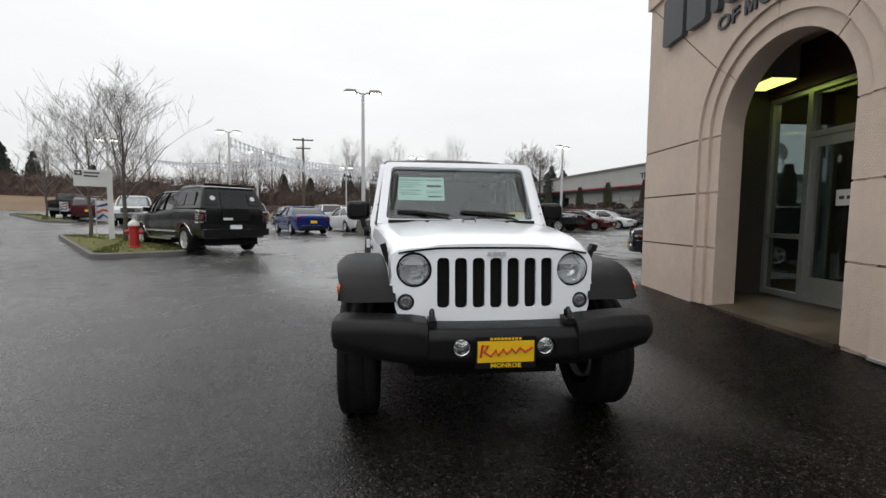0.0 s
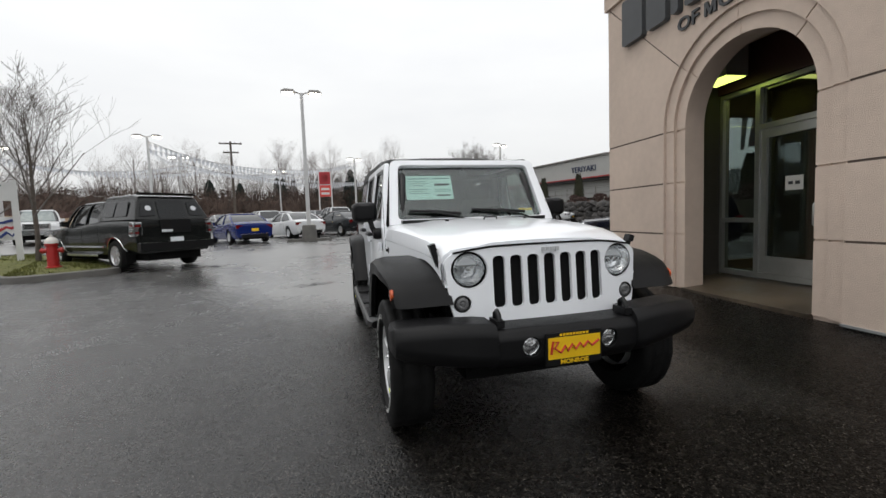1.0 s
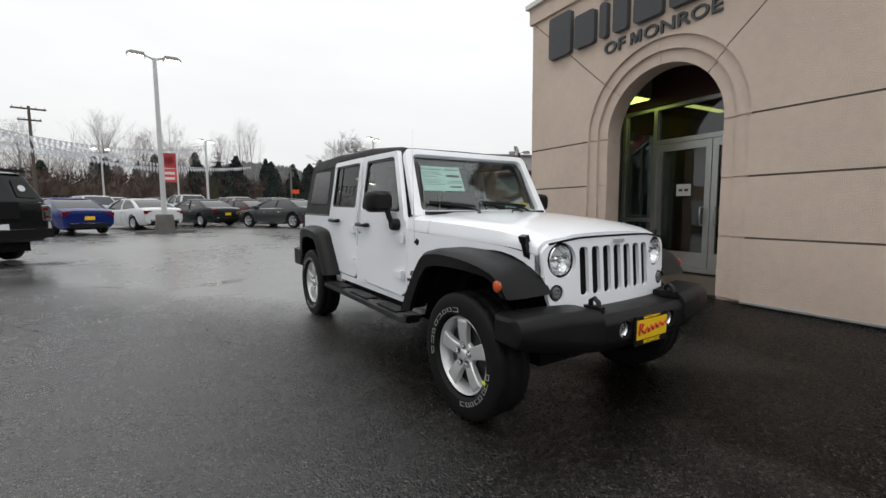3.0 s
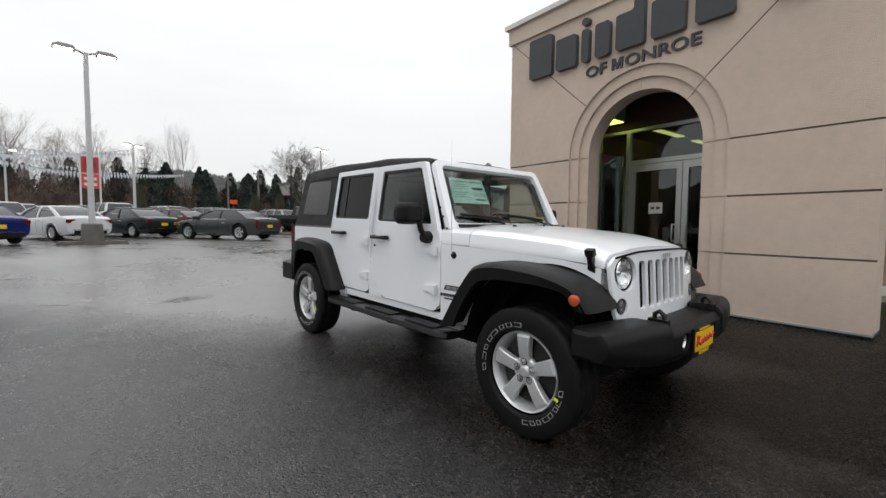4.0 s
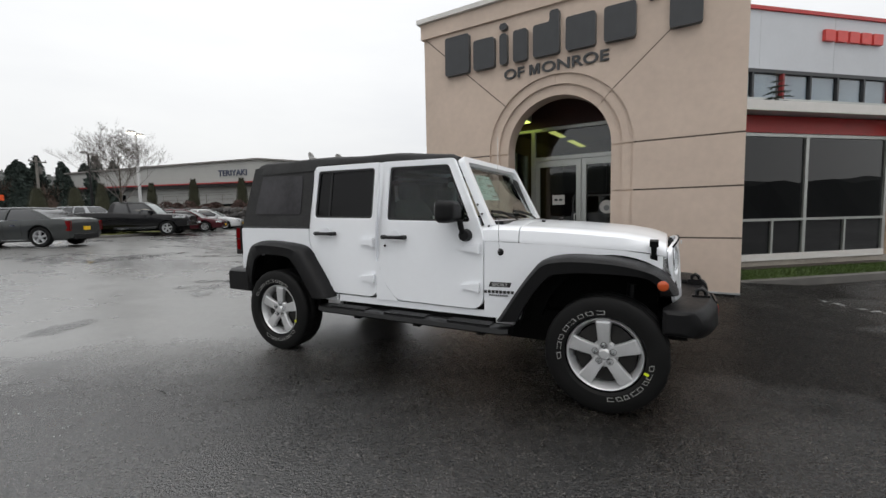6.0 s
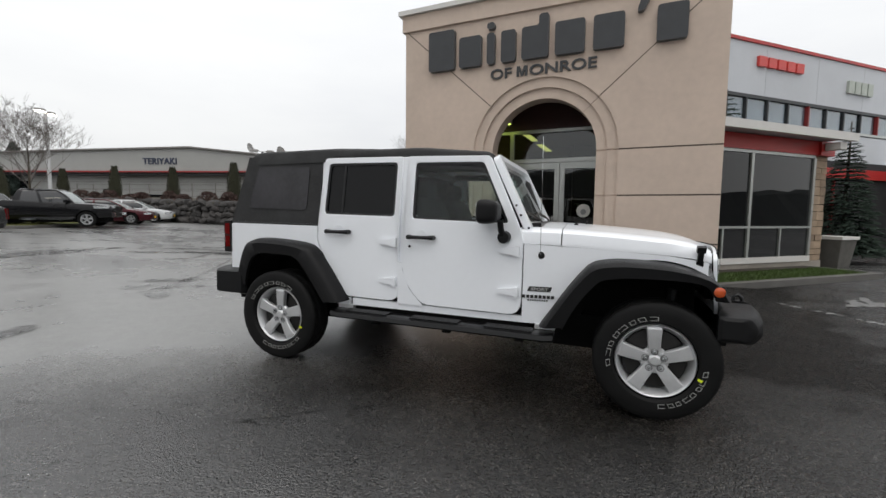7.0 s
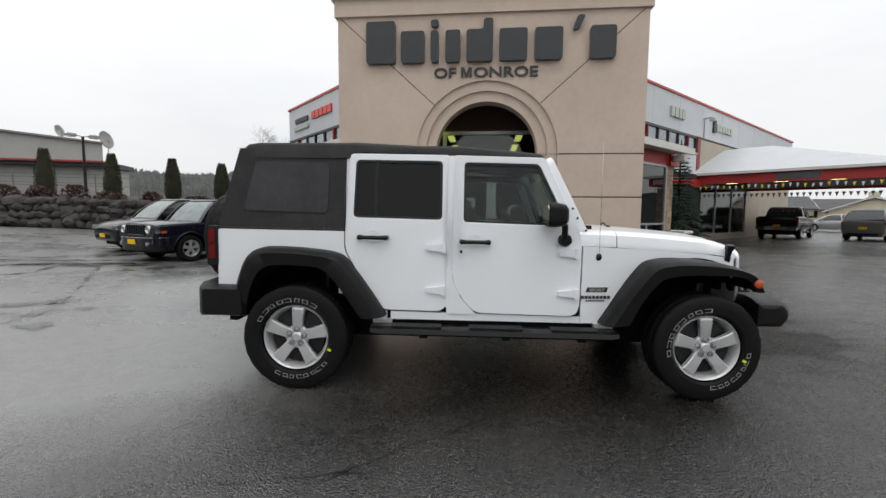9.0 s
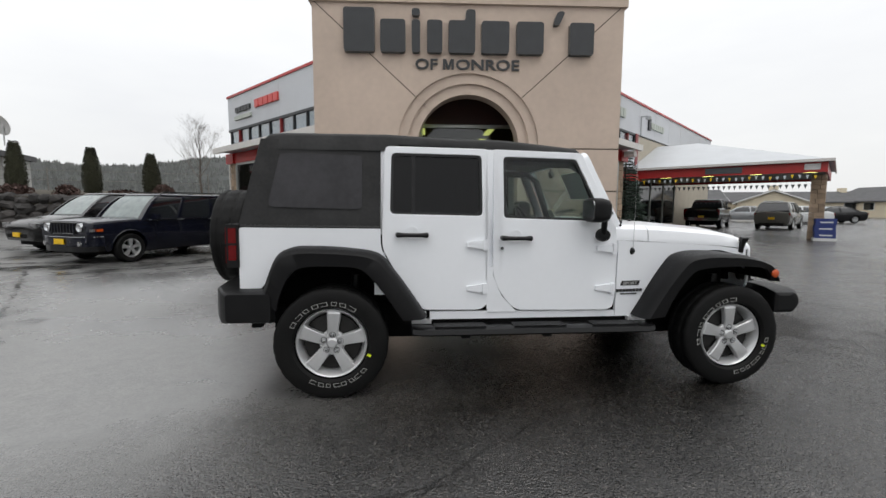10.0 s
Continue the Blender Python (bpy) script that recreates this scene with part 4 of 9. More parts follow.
def tyre_mesh(r=TR, w=0.24, seg=96, lugs=True):
    """One closed skin: smooth sidewalls and a tread whose blocks stand a few millimetres proud."""
    bm = bmesh.new()
    h = w / 2
    prof = [(0.64, -0.80), (0.68, -0.97), (0.80, -1.02), (0.92, -0.97), (0.962, -0.90), (0.985, -0.80), (0.988, -0.56), (0.988, -0.50), (0.988, -0.30), (0.988, -0.24), (0.990, 0.0),
            (0.988, 0.24), (0.988, 0.30), (0.988, 0.50), (0.988, 0.56), (0.985, 0.80), (0.962, 0.90), (0.92, 0.97), (0.80, 1.02), (0.68, 0.97), (0.64, 0.80)]
    rows_ = []
    for k in range(seg):
        a = 2 * math.pi * k / seg
        row = []
        for i, (q, y) in enumerate(prof):
            if lugs and 4 <= i <= 16:
                groove = i in (7, 8, 12, 13)
                band = 0 if i <= 6 or i >= 14 else 1 if i <= 8 or i >= 12 else 2
                notch = (k + band * 2) % 4 == 0
                q = q + (0.007 if not (notch or groove) else (-0.012 if 6 <= i <= 14 else -0.001))
            row.append((r * q * math.cos(a), h * y, r * q * math.sin(a)))
        rows_.append([bm.verts.new(p) for p in row])
    for k in range(seg):
        a, b = rows_[k], rows_[(k + 1) % seg]
        for i in range(len(prof) - 1):
            bm.faces.new((a[i], a[i + 1], b[i + 1], b[i]))
    return bm


def side_letters(parent, r, y, groups, s):
    """Raised white marks round the sidewall, as plain bars."""
    for a0, a1, n in groups:
        for k in range(n):
            bm = bmesh.new()
            a = radians(a0 + (a1 - a0) * (k + 0.5) / n)
            da = radians((a1 - a0) / n) * (0.40 - 0.06 * (k % 3))
            tilt = radians(1.6) * (k % 2)
            lo, hi, w_ = 0.700, 0.768, 0.007
            bars = ((lo, lo + w_, -1, 1), (hi - w_, hi, -1, 1), (lo + w_, hi - w_, -1, -0.78), (lo + w_, hi - w_, 0.78, 1))
            for q0, q1, c0, c1 in bars[:4 if k % 3 else 3]:
                ring = []
                for rr, cc in ((q0, c0), (q1, c0), (q1, c1), (q0, c1)):
                    aa = a + da * cc + tilt * (rr - lo) / (hi - lo)
                    ring.append((r * rr * math.cos(aa), y, r * rr * math.sin(aa)))
                vs = [bm.verts.new(p) for p in ring] + [bm.verts.new((p[0], y + s * 0.003, p[2])) for p in ring]
                for q in ((0, 1, 2, 3), (7, 6, 5, 4), (0, 4, 5, 1), (1, 5, 6, 2), (2, 6, 7, 3), (3, 7, 4, 0)):
                    bm.faces.new([vs[i] for i in q])
            part("sidewall_mark", bm, WHITEPRINT, parent, "raised white outline mark", None)


def alloy_wheel(parent, x, y, s, turn=0.0, marks=(), dot=15, name="wheel"):
    """A five-spoke alloy wheel with its tyre; s is the outer side."""
    w = new(name)
    w.parent = parent
    w.matrix_basis = pose(x, y, HUB, 0, turn, 0)
    part("tyre", tyre_mesh(), RUBBER, w, "black all-terrain tyre with white sidewall marks", 40)
    if marks:
        side_letters(w, TR, s * 0.1205, marks, s)
        bm = bmesh.new()
        box(bm, -0.014, 0.014, 0.1215, 0.1245, -0.008, 0.008, Matrix.Rotation(radians(dot), 4, "Y") @ Matrix.Translation((0.262, 0, 0)) @ Matrix.Rotation(radians(8), 4, "Y"))
        if s < 0:
            bmesh.ops.scale(bm, vec=(1, -1, 1), verts=bm.verts)
        part("paint_mark", bm, NEONDOT, w, "small yellow paint mark")
    bm = bmesh.new()
    o = s * 0.092
    lathe(bm, [(0.196, -s * 0.10), (0.200, s * 0.02), (0.214, o * 0.72), (0.224, o * 0.92), (0.228, o), (0.232, o * 1.03), (0.236, o * 1.0), (0.240, o * 0.9), (0.240, o * 0.7), (0.205, s * 0.01), (0.204, -s * 0.10)], 40)
    part("rim", bm, ALLOY, w, "silver alloy rim")
    for k in range(5):
        bm = bmesh.new()
        a = radians(90 + 72 * k)
        secs = []
        for r, hw, yo, th in ((0.0, 0.030, 0.072, 0.020), (0.05, 0.036, 0.074, 0.024), (0.080, 0.037, 0.078, 0.030), (0.11, 0.038, 0.084, 0.034), (0.16, 0.042, 0.088, 0.036), (0.205, 0.047, 0.087, 0.036), (0.222, 0.051, 0.078, 0.03)):
            secs.append([(r, s * (yo - th), -hw * 1.04), (r, s * (yo - 0.007), -hw), (r, s * yo, -hw * 0.86), (r, s * (yo + 0.001), 0.0), (r, s * yo, hw * 0.86), (r, s * (yo - 0.007), hw), (r, s * (yo - th), hw * 1.04)])
        loft(bm, secs)
        bmesh.ops.transform(bm, matrix=Matrix.Rotation(-a, 4, "Y"), verts=bm.verts)
        part("spoke", bm, ALLOY, w, smooth=25)
        px, pz = 0.058 * math.cos(a), 0.058 * math.sin(a)
        bm = bmesh.new()
        lathe(bm, [(0.021, s * 0.068), (0.021, s * 0.079), (0.018, s * 0.0795), (0.017, s * 0.072)], 14, centre=(px, 0, pz))
        part("lug_seat", bm, SATIN, w)
        bm = bmesh.new()
        lathe(bm, [(0.0125, s * 0.06), (0.0125, s * 0.086), (0.009, s * 0.093), (0.0, s * 0.094)], 6, centre=(px, 0, pz))
        part("lug_nut", bm, CHROME, w)
    bm = bmesh.new()
    lathe(bm, [(0.088, s * 0.045), (0.086, s * 0.062), (0.078, s * 0.0705), (0.040, s * 0.0735), (0.036, s * 0.078), (0.031, s * 0.083), (0.026, s * 0.087), (0.0, s * 0.088)], 24)
    part("hub_cap", bm, ALLOY, w)
    bm = bmesh.new()
    lathe(bm, [(0.192, -s * 0.03), (0.192, s * 0.026), (0.06, s * 0.040), (0.0, s * 0.040)], 32)
    part("brake_disc", bm, mat("brake_iron", (0.018, 0.017, 0.016), 0.5, 0.3, var=0.3, scale=15) if "brake_iron" not in bpy.data.materials else bpy.data.materials["brake_iron"], w)
    bm = bmesh.new()
    lathe(bm, [(0.212, -s * 0.05), (0.10, -s * 0.06), (0.0, -s * 0.06)], 32)
    part("dust_shield", bm, MATT, w)
    return w


def build_offroader():
    J = thing("off_roader", pose(0.2255, 4.4475, -0.010, 0, 0.70, -85.6), "white four-door off-roader with a black canvas top, parked on wet asphalt", "car")
    # dark inner tub with wheel wells
    bm = bmesh.new()
    box(bm, -2.03, 0.66, -0.735, 0.735, 0.47, 1.12)
    box(bm, 0.66, 1.76, -0.56, 0.56, 0.52, 0.98)
    tub = bm
    c = bmesh.new()
    for x in (RW, FW_):
        for s in (-1, 1):
            lathe(c, [(0.50, s * 0.40), (0.50, s * 0.95)], 28, centre=(x, 0, 0.42), caps=True)
    tub = bm_cut(tub, c)
    part("inner_tub", tub, MATT, J, "matt black underbody", 30)
    part("floor_pan", rbox(-1.95, 1.7, -0.45, 0.45, 0.30, 0.47, 0.03), MATT, J)
    # flanks
    for s in (-1, 1):
        pts = rounded([(-2.06, 0.60), (-2.06, 1.165), (-1.122, 1.165), (-1.122, 1.03), (-1.05, 0.90), (-0.90, 0.665), (-0.845, 0.585), (-0.80, 0.575), (-0.80, 0.52), (-0.90, 0.52)],
                      [0.02, 0.03, 0, 0.05, 0.1, 0.1, 0.03, 0, 0, 0]) + arc(RW, 0.42, 0.56, 10, 160, 14)
        part("quarter_panel", plate(pts, 0.035, s), PAINT, J)
        pts = [(-0.80, 0.52), (-0.80, 0.578), (0.600, 0.566), (0.600, 0.52)]
        part("sill", plate(pts, 0.04, s, 0.772), PAINT, J)
        # pillar between the doors and the one behind them
        for x0, x1 in ((-0.350, -0.333), (-1.135, -1.118)):
            part("door_pillar", plate([(x0 - 0.03, 0.7), (x0 - 0.03, 1.71), (x1 + 0.03, 1.71), (x1 + 0.03, 0.7)], 0.03, s, 0.760), PAINT, J)
        part("pillar_fill", plate([(-0.372, 0.62), (-0.372, 1.735), (-0.308, 1.735), (-0.308, 0.62)], 0.03, s, 0.776), PAINT, J)
        part("pillar_foot", plate([(-0.36, 0.57), (-0.36, 0.90), (-0.322, 0.90), (-0.322, 0.84), (-0.255, 0.69), (-0.14, 0.57)], 0.03, s, 0.776), PAINT, J)
        # front flank between door and wheel
        pts = [(0.602, 0.52), (0.602, 1.092), (0.66, 1.091), (0.86, 1.082)] + [(1.05, 1.074), (1.30, 1.060), (1.55, 1.044), (1.79, 1.012), (1.79, 0.86)] + arc(FW_, 0.42, 0.595, 52, 112, 8) + arc(FW_, 0.42, 0.615, 120, 170, 7) + [(0.855, 0.52)]
        part("front_flank", plate(pts, 0.03, s), PAINT, J)
        bm = bmesh.new()
        rim_ = [(0.882, 0.50), (0.884, 0.52)] + arc(FW_, 0.42, 0.588, 168, 116, 8)
        loft(bm, [[(x, s * 0.50, z), (x, s * 0.776, z), (x + 0.006, s * 0.776, z - 0.003), (x + 0.006, s * 0.50, z - 0.003)] for x, z in rim_])
        part("arch_liner", bm, MATT, J, "black wheel arch liner")
        # doors
        rdoor = rounded([(-1.113, 1.03), (-1.113, 1.17), (-1.098, 1.740), (-0.362, 1.740), (-0.357, 1.17), (-0.357, 0.585), (-0.838, 0.590), (-0.893, 0.668), (-1.042, 0.90)],
                        [0.05, 0.0, 0.035, 0.02, 0.0, 0.09, 0.05, 0.1, 0.1])
        rwin = rounded([(-1.058, 1.268), (-1.050, 1.692), (-0.408, 1.692), (-0.404, 1.262)], 0.035)
        fdoor = rounded([(-0.326, 0.84), (-0.326, 1.17), (-0.320, 1.740), (0.345, 1.733), (0.592, 1.215), (0.622, 1.12), (0.622, 0.572), (-0.150, 0.580), (-0.262, 0.70)],
                        [0.12, 0.0, 0.02, 0.03, 0.05, 0.05, 0.10, 0.06, 0.12])
        fwin = rounded([(-0.248, 1.250), (-0.248, 1.688), (0.300, 1.684), (0.515, 1.235)], [0.03, 0.03, 0.03, 0.03])
        for nm, pts, win, glass, hx, hinge in (("rear_door", rdoor, rwin, PRIVACY, -0.905, (-0.455, (1.058, 0.745))), ("front_door", fdoor, fwin, CARGLASS, -0.160, (0.515, (1.036, 0.742)))):
            d = part(nm, plate(pts, 0.04, s, 0.779, [win]), PAINT, J)
            part("window_seal", plate([(0.5 * (p[0] + q[0]), 0.5 * (p[1] + q[1])) for p, q in zip(win, win)], 0.012, s, 0.769, [[(cxz[0] + (p[0] - cxz[0]) * 0.945, cxz[1] + (p[1] - cxz[1]) * 0.925) for p in win] for cxz in [(sum(p[0] for p in win) / len(win), sum(p[1] for p in win) / len(win))]], 0.0), SATIN, d, "black rubber seal")
            part("window_glass", plate(win, 0.005, s, 0.757, None, 0.0), glass, d, "dark tinted glass" if glass is PRIVACY else "clear side glass")
            if nm == "rear_door":
                part("window_bar", plate([(-0.905, 1.275), (-0.905, 1.686), (-0.885, 1.686), (-0.885, 1.275)], 0.010, s, 0.764, None, 0.0), SATIN, d, "black window divider bar")
            # pull handle with its thumb scoop
            hz = 1.108 if nm == "front_door" else 1.125
            bm = bmesh.new()
            y0 = side_y(hx, hz, 0.779)
            tube(bm, [(hx - 0.10, s * (y0 - 0.002), hz), (hx - 0.098, s * (y0 + 0.035), hz), (hx - 0.06, s * (y0 + 0.045), hz), (hx + 0.06, s * (y0 + 0.045), hz), (hx + 0.098, s * (y0 + 0.035), hz), (hx + 0.10, s * (y0 - 0.002), hz)], [0.018, 0.019, 0.0145, 0.0145, 0.019, 0.018], 10)
            part("door_handle", bm, SATIN, d, "black pull handle")
            bm = bmesh.new()
            lathe(bm, [(0.048, y0 - 0.002), (0.050, y0 + 0.003), (0.045, y0 + 0.004), (0.035, y0 + 0.0022), (0, y0 + 0.002)], 24, centre=(hx, 0, hz + 0.012))
            if s < 0:
                bmesh.ops.scale(bm, vec=(1, -1, 1), verts=bm.verts)
            part("handle_scoop", bm, PAINT, d)
            if nm == "front_door":
                bm = bmesh.new()
                lathe(bm, [(0.011, y0 - 0.002), (0.011, y0 + 0.004), (0, y0 + 0.005)], 12, centre=(hx - 0.10, 0, hz - 0.075))
                if s < 0:
                    bmesh.ops.scale(bm, vec=(1, -1, 1), verts=bm.verts)
                part("lock_cylinder", bm, SATIN, d)
            for z in hinge[1]:
                bm = bmesh.new()
                x = hinge[0]
                prism(bm, [(x - 0.060, z - 0.016), (x - 0.060, z + 0.016), (x + 0.06, z + 0.030), (x + 0.06, z - 0.030)], "y", s * (y0 - 0.004), s * (y0 + 0.014))
                box(bm, x + 0.055, x + 0.085, min(s * (y0 - 0.002), s * (y0 + 0.026)), max(s * (y0 - 0.002), s * (y0 + 0.026)), z - 0.036, z + 0.036)
                bevelled(bm, 0.004, 2, 40)
                part("door_hinge", bm, PAINT, d)
                bm = bmesh.new()
                lathe(bm, [(0.007, 0), (0.007, 0.003), (0, 0.004)], 8, "y", (x - 0.01, 0, z))
                bmesh.ops.transform(bm, matrix=Matrix.Translation((0, s * (y0 + 0.014), 0)), verts=bm.verts)
                part("hinge_bolt", bm, PAINT, d)
        # mirror
        mx = 0.50
        bm = bmesh.new()
        lathe(bm, [(0.046, 0.735), (0.048, 0.80), (0.040, 0.83), (0, 0.835)], 20, centre=(0.535, 0, 1.135))
        tube(bm, [(0.53, 0.81, 1.14), (0.52, 0.835, 1.19), (0.515, 0.85, 1.25)], 0.022, 10)
        if s < 0:
            bmesh.ops.scale(bm, vec=(1, -1, 1), verts=bm.verts)
        mir = part("wing_mirror", bm, PLASTIC, J, "black plastic wing mirror")
        bm = bmesh.new()
        secs = []
        for x, k in ((0.375, 0.90), (0.39, 1.0), (0.44, 1.0), (0.49, 0.88), (0.515, 0.6)):
            hw, hh, cy, cz = 0.104 * k, 0.085 * k, 0.885, 1.315
            secs.append([(x, s * (cy + px * hw), cz + pz * hh) for px, pz in rounded([(-1, -1), (1, -1), (1, 1), (-1, 1)], 0.6, 4)])
        loft(bm, secs)
        part("mirror_shell", bm, PLASTIC, mir, "", 45)
        bm = bmesh.new()
        prism(bm, [(s * (0.885 + px * 0.090), 1.315 + pz * 0.070) for px, pz in rounded([(-1, -1), (1, -1), (1, 1), (-1, 1)], 0.5, 4)], "x", 0.372, 0.369)
        part("mirror_glass", bm, CHROME, mir, "mirror glass", None)
        # flares
        P = [(.735, .53), (.80, .63), (.90, .785), (.985, .90), (1.06, .978), (1.16, 1.008), (1.30, 1.016), (1.53, 1.002), (1.70, .962), (1.81, .905), (1.885, .80)]
        Q = [(.905, .55), (.95, .65), (1.02, .765), (1.075, .835), (1.13, .885), (1.21, .903), (1.32, .915), (1.53, .918), (1.68, .905), (1.745, .875), (1.79, .80)]
        R = [(-1.91, .70), (-1.865, .85), (-1.80, .985), (-1.71, 1.035), (-1.60, 1.046), (-1.35, 1.035), (-1.14, 1.0), (-1.04, .90), (-.92, .74), (-.80, .56)]
        S = [(-1.80, .62), (-1.775, .72), (-1.72, .84), (-1.66, .90), (-1.58, .92), (-1.40, .92), (-1.26, .905), (-1.17, .83), (-1.07, .70), (-.965, .55)]
        for nm, A, B, front in (("front_flare", curve_through(P), curve_through(Q), True), ("rear_flare", curve_through(R), curve_through(S), False)):
            secs = []
            for i, ((px, pz), (qx, qz)) in enumerate(zip(A, B)):
                yi = side_y(px, pz, 0.765) - 0.02
                t = i / (len(A) - 1)
                out = 0.925 - (0.055 * max(0, t - 0.72) / 0.28 if front else 0.03 * max(0, 0.25 - t) / 0.25)
                ux, uz = px + (qx - px) * 0.10, pz + (qz - pz) * 0.10
                vx, vz = px + (qx - px) * 0.30, pz + (qz - pz) * 0.30
                secs.append([(px, s * yi, pz), (px, s * (out - 0.09), pz), (ux, s * (out - 0.03), uz), (vx, s * out, vz), (qx, s * (out - 0.006), qz), (qx, s * (out - 0.035), qz), (vx, s * (out - 0.05), vz - 0.01), (px * 0.85 + qx * 0.15, s * yi, pz * 0.85 + qz * 0.15)])
            bm = bmesh.new()
            loft(bm, secs)
            fl = part(nm, bm, PLASTIC, J, "black plastic wheel-arch flare", 50)
            # dark liner inside the arch
            bm = bmesh.new()
            secs = []
            for (px, pz), (qx, qz) in zip(A, B):
                x, z = px * 0.5 + qx * 0.5, pz * 0.5 + qz * 0.5
                secs.append([(x, s * 0.30, z + 0.0), (x, s * 0.89, z), (x, s * 0.89, z + 0.012), (x, s * 0.30, z + 0.012)])
            loft(bm, secs)
            part("arch_liner", bm, MATT, fl)
        bm = bmesh.new()
        lathe(bm, [(0.029, -0.01), (0.031, 0.002), (0.025, 0.006), (0, 0.008)], 20)
        bmesh.ops.transform(bm, matrix=pose(1.797, s * 0.888, 0.862, 0, 0, 0 if s > 0 else 180), verts=bm.verts)
        part("side_marker", bm, AMBER, J, "amber side marker lamp")
        # side step
        bm = bmesh.new()
        secs = []
        for x in (-0.93, -0.86, 0.78, 0.84):
            k = 0.0 if -0.9 < x < 0.8 else 0.03
            secs.append([(x, s * (0.775), 0.485), (x, s * (0.90 - k), 0.497), (x, s * (0.935 - k), 0.485), (x, s * (0.945 - k), 0.455), (x, s * (0.925 - k), 0.440), (x, s * 0.80, 0.438)])
        loft(bm, secs)
        st = part("side_step", bm, SATIN, J, "black side step rail", 40)
        for x0, x1 in ((-0.78, -0.42), (-0.22, 0.16), (0.36, 0.70)):
            part("tread_pad", rbox(x0, x1, min(s * 0.81, s * 0.915), max(s * 0.81, s * 0.915), 0.493, 0.503, 0.003), PLASTIC, st)
        for x in (-0.55, 0.05, 0.60):
            part("step_bracket", rbox(x - 0.03, x + 0.03, min(s * 0.5, s * 0.85), max(s * 0.5, s * 0.85), 0.40, 0.44, 0.006), MATT, st)
        for x in (-0.86, 0.77):
            part("step_end", rbox(x - 0.07, x + 0.07, min(s * 0.74, s * 0.78), max(s * 0.74, s * 0.78), 0.490, 0.520, 0.006), ALLOY, st)
        # tail lamp
        y0, y1 = sorted((s * 0.60, s * 0.785))
        tl = part("tail_lamp", rbox(-2.135, -2.055, y0, y1, 0.895, 1.185, 0.012), SATIN, J, "black tail lamp housing with red lenses")
        for z0, z1 in ((1.05, 1.165), (0.925, 1.035)):
            part("lens", rbox(-2.148, -2.07, y0 + 0.022, y1 + (0.004 if s > 0 else -0.0), z0, z1, 0.008), REDLENS, tl)
        if s < 0:
            for z0, z1 in ((1.06, 1.16), (0.945, 1.045)):
                part("side_lens", rbox(-2.122, -2.072, y0 - 0.004, y0 + 0.03, z0, z1, 0.006), REDLENS, tl)
        # hood latch: rubber catch on a bracket
        lx, ly, lz = 1.735, s * 0.608, 1.045
        bm = bmesh.new()
        box(bm, -0.022, 0.022, -0.012, 0.012, -0.075, -0.028)
        box(bm, -0.016, 0.016, -0.014, 0.016, -0.03, 0.045)
        box(bm, -0.026, 0.026, -0.012, 0.022, 0.035, 0.075)
        bevelled(bm, 0.006, 2, 40)
        part("hood_catch", bm, SATIN, J, "black rubber hood catch", 35, pose(lx, ly + s * 0.014, lz, -20 * s, 0, 0))
        bm = bmesh.new()
        lathe(bm, [(0.009, 0), (0.009, 0.005), (0, 0.006)], 8)
        if s < 0:
            bmesh.ops.scale(bm, vec=(1, -1, 1), verts=bm.verts)
        bolts = mesh_of("pillar_bolt", bm, SATIN, 40)
        for x, z in ((0.492, 1.365), (0.528, 1.295), (0.590, 1.205), (0.604, 1.140)):
            b = new("pillar_bolt", bolts)
            b.parent = J
            b.location = (x + 0.035, s * (side_y(x, z, 0.775) - 0.010 - (0.03 if z < 1.3 else 0.022)), z)
    # round aerial base and mast on the right flank
    bm = bmesh.new()
    lathe(bm, [(0.033, -0.66), (0.035, -0.735), (0.026, -0.748), (0.012, -0.750), (0.010, -0.765), (0, -0.766)], 20, centre=(0.718, 0, 1.014))
    ab = part("aerial_base", bm, SATIN, J, "round black aerial base")
    bm = bmesh.new()
    tube(bm, [(0.718, -0.765, 1.02), (0.715, -0.770, 1.30), (0.708, -0.774, 1.84)], [0.002, 0.0017, 0.0012], 6)
    part("aerial_mast", bm, CHROME, ab, "thin metal aerial mast")
    # badges on the right flank
    def flank(x, z):
        return pose(x, -side_y(x, z) - 0.004, z, 90, 0, 0)
    bm = bmesh.new()
    y = -side_y(0.72, 0.77)
    prism(bm, [(0.634, 0.753), (0.648, 0.789), (0.806, 0.789), (0.794, 0.753)], "y", y + 0.004, y - 0.002)
    for v in bm.verts:
        v.co.y += (v.co.x - 0.72) * 0.131
    deck = part("decal", bm, BLACKPRINT, J, "black decal with small white word", None)
    text_part("SPORT", 0.030, 0.001, WHITEPRINT, deck, pose(0.720, y - 0.004, 0.760, 90, 0, 6.7), "word", 0.0012, "CENTER", 1.35)
    for k in range(8):
        x = 0.602 + k * 0.0285
        bm = bmesh.new()
        y = -side_y(x, 0.71)
        box(bm, x, x + 0.021, y - 0.004, y + 0.003, 0.705, 0.727)
        part("badge_bar", bm, BLACKPRINT, J)
    for k in range(9):
        x = 0.640 + k * 0.016
        bm = bmesh.new()
        y = -side_y(x, 0.69)
        box(bm, x, x + 0.011, y - 0.003, y + 0.003, 0.684, 0.695)
        part("badge_bar", bm, BLACKPRINT, J)
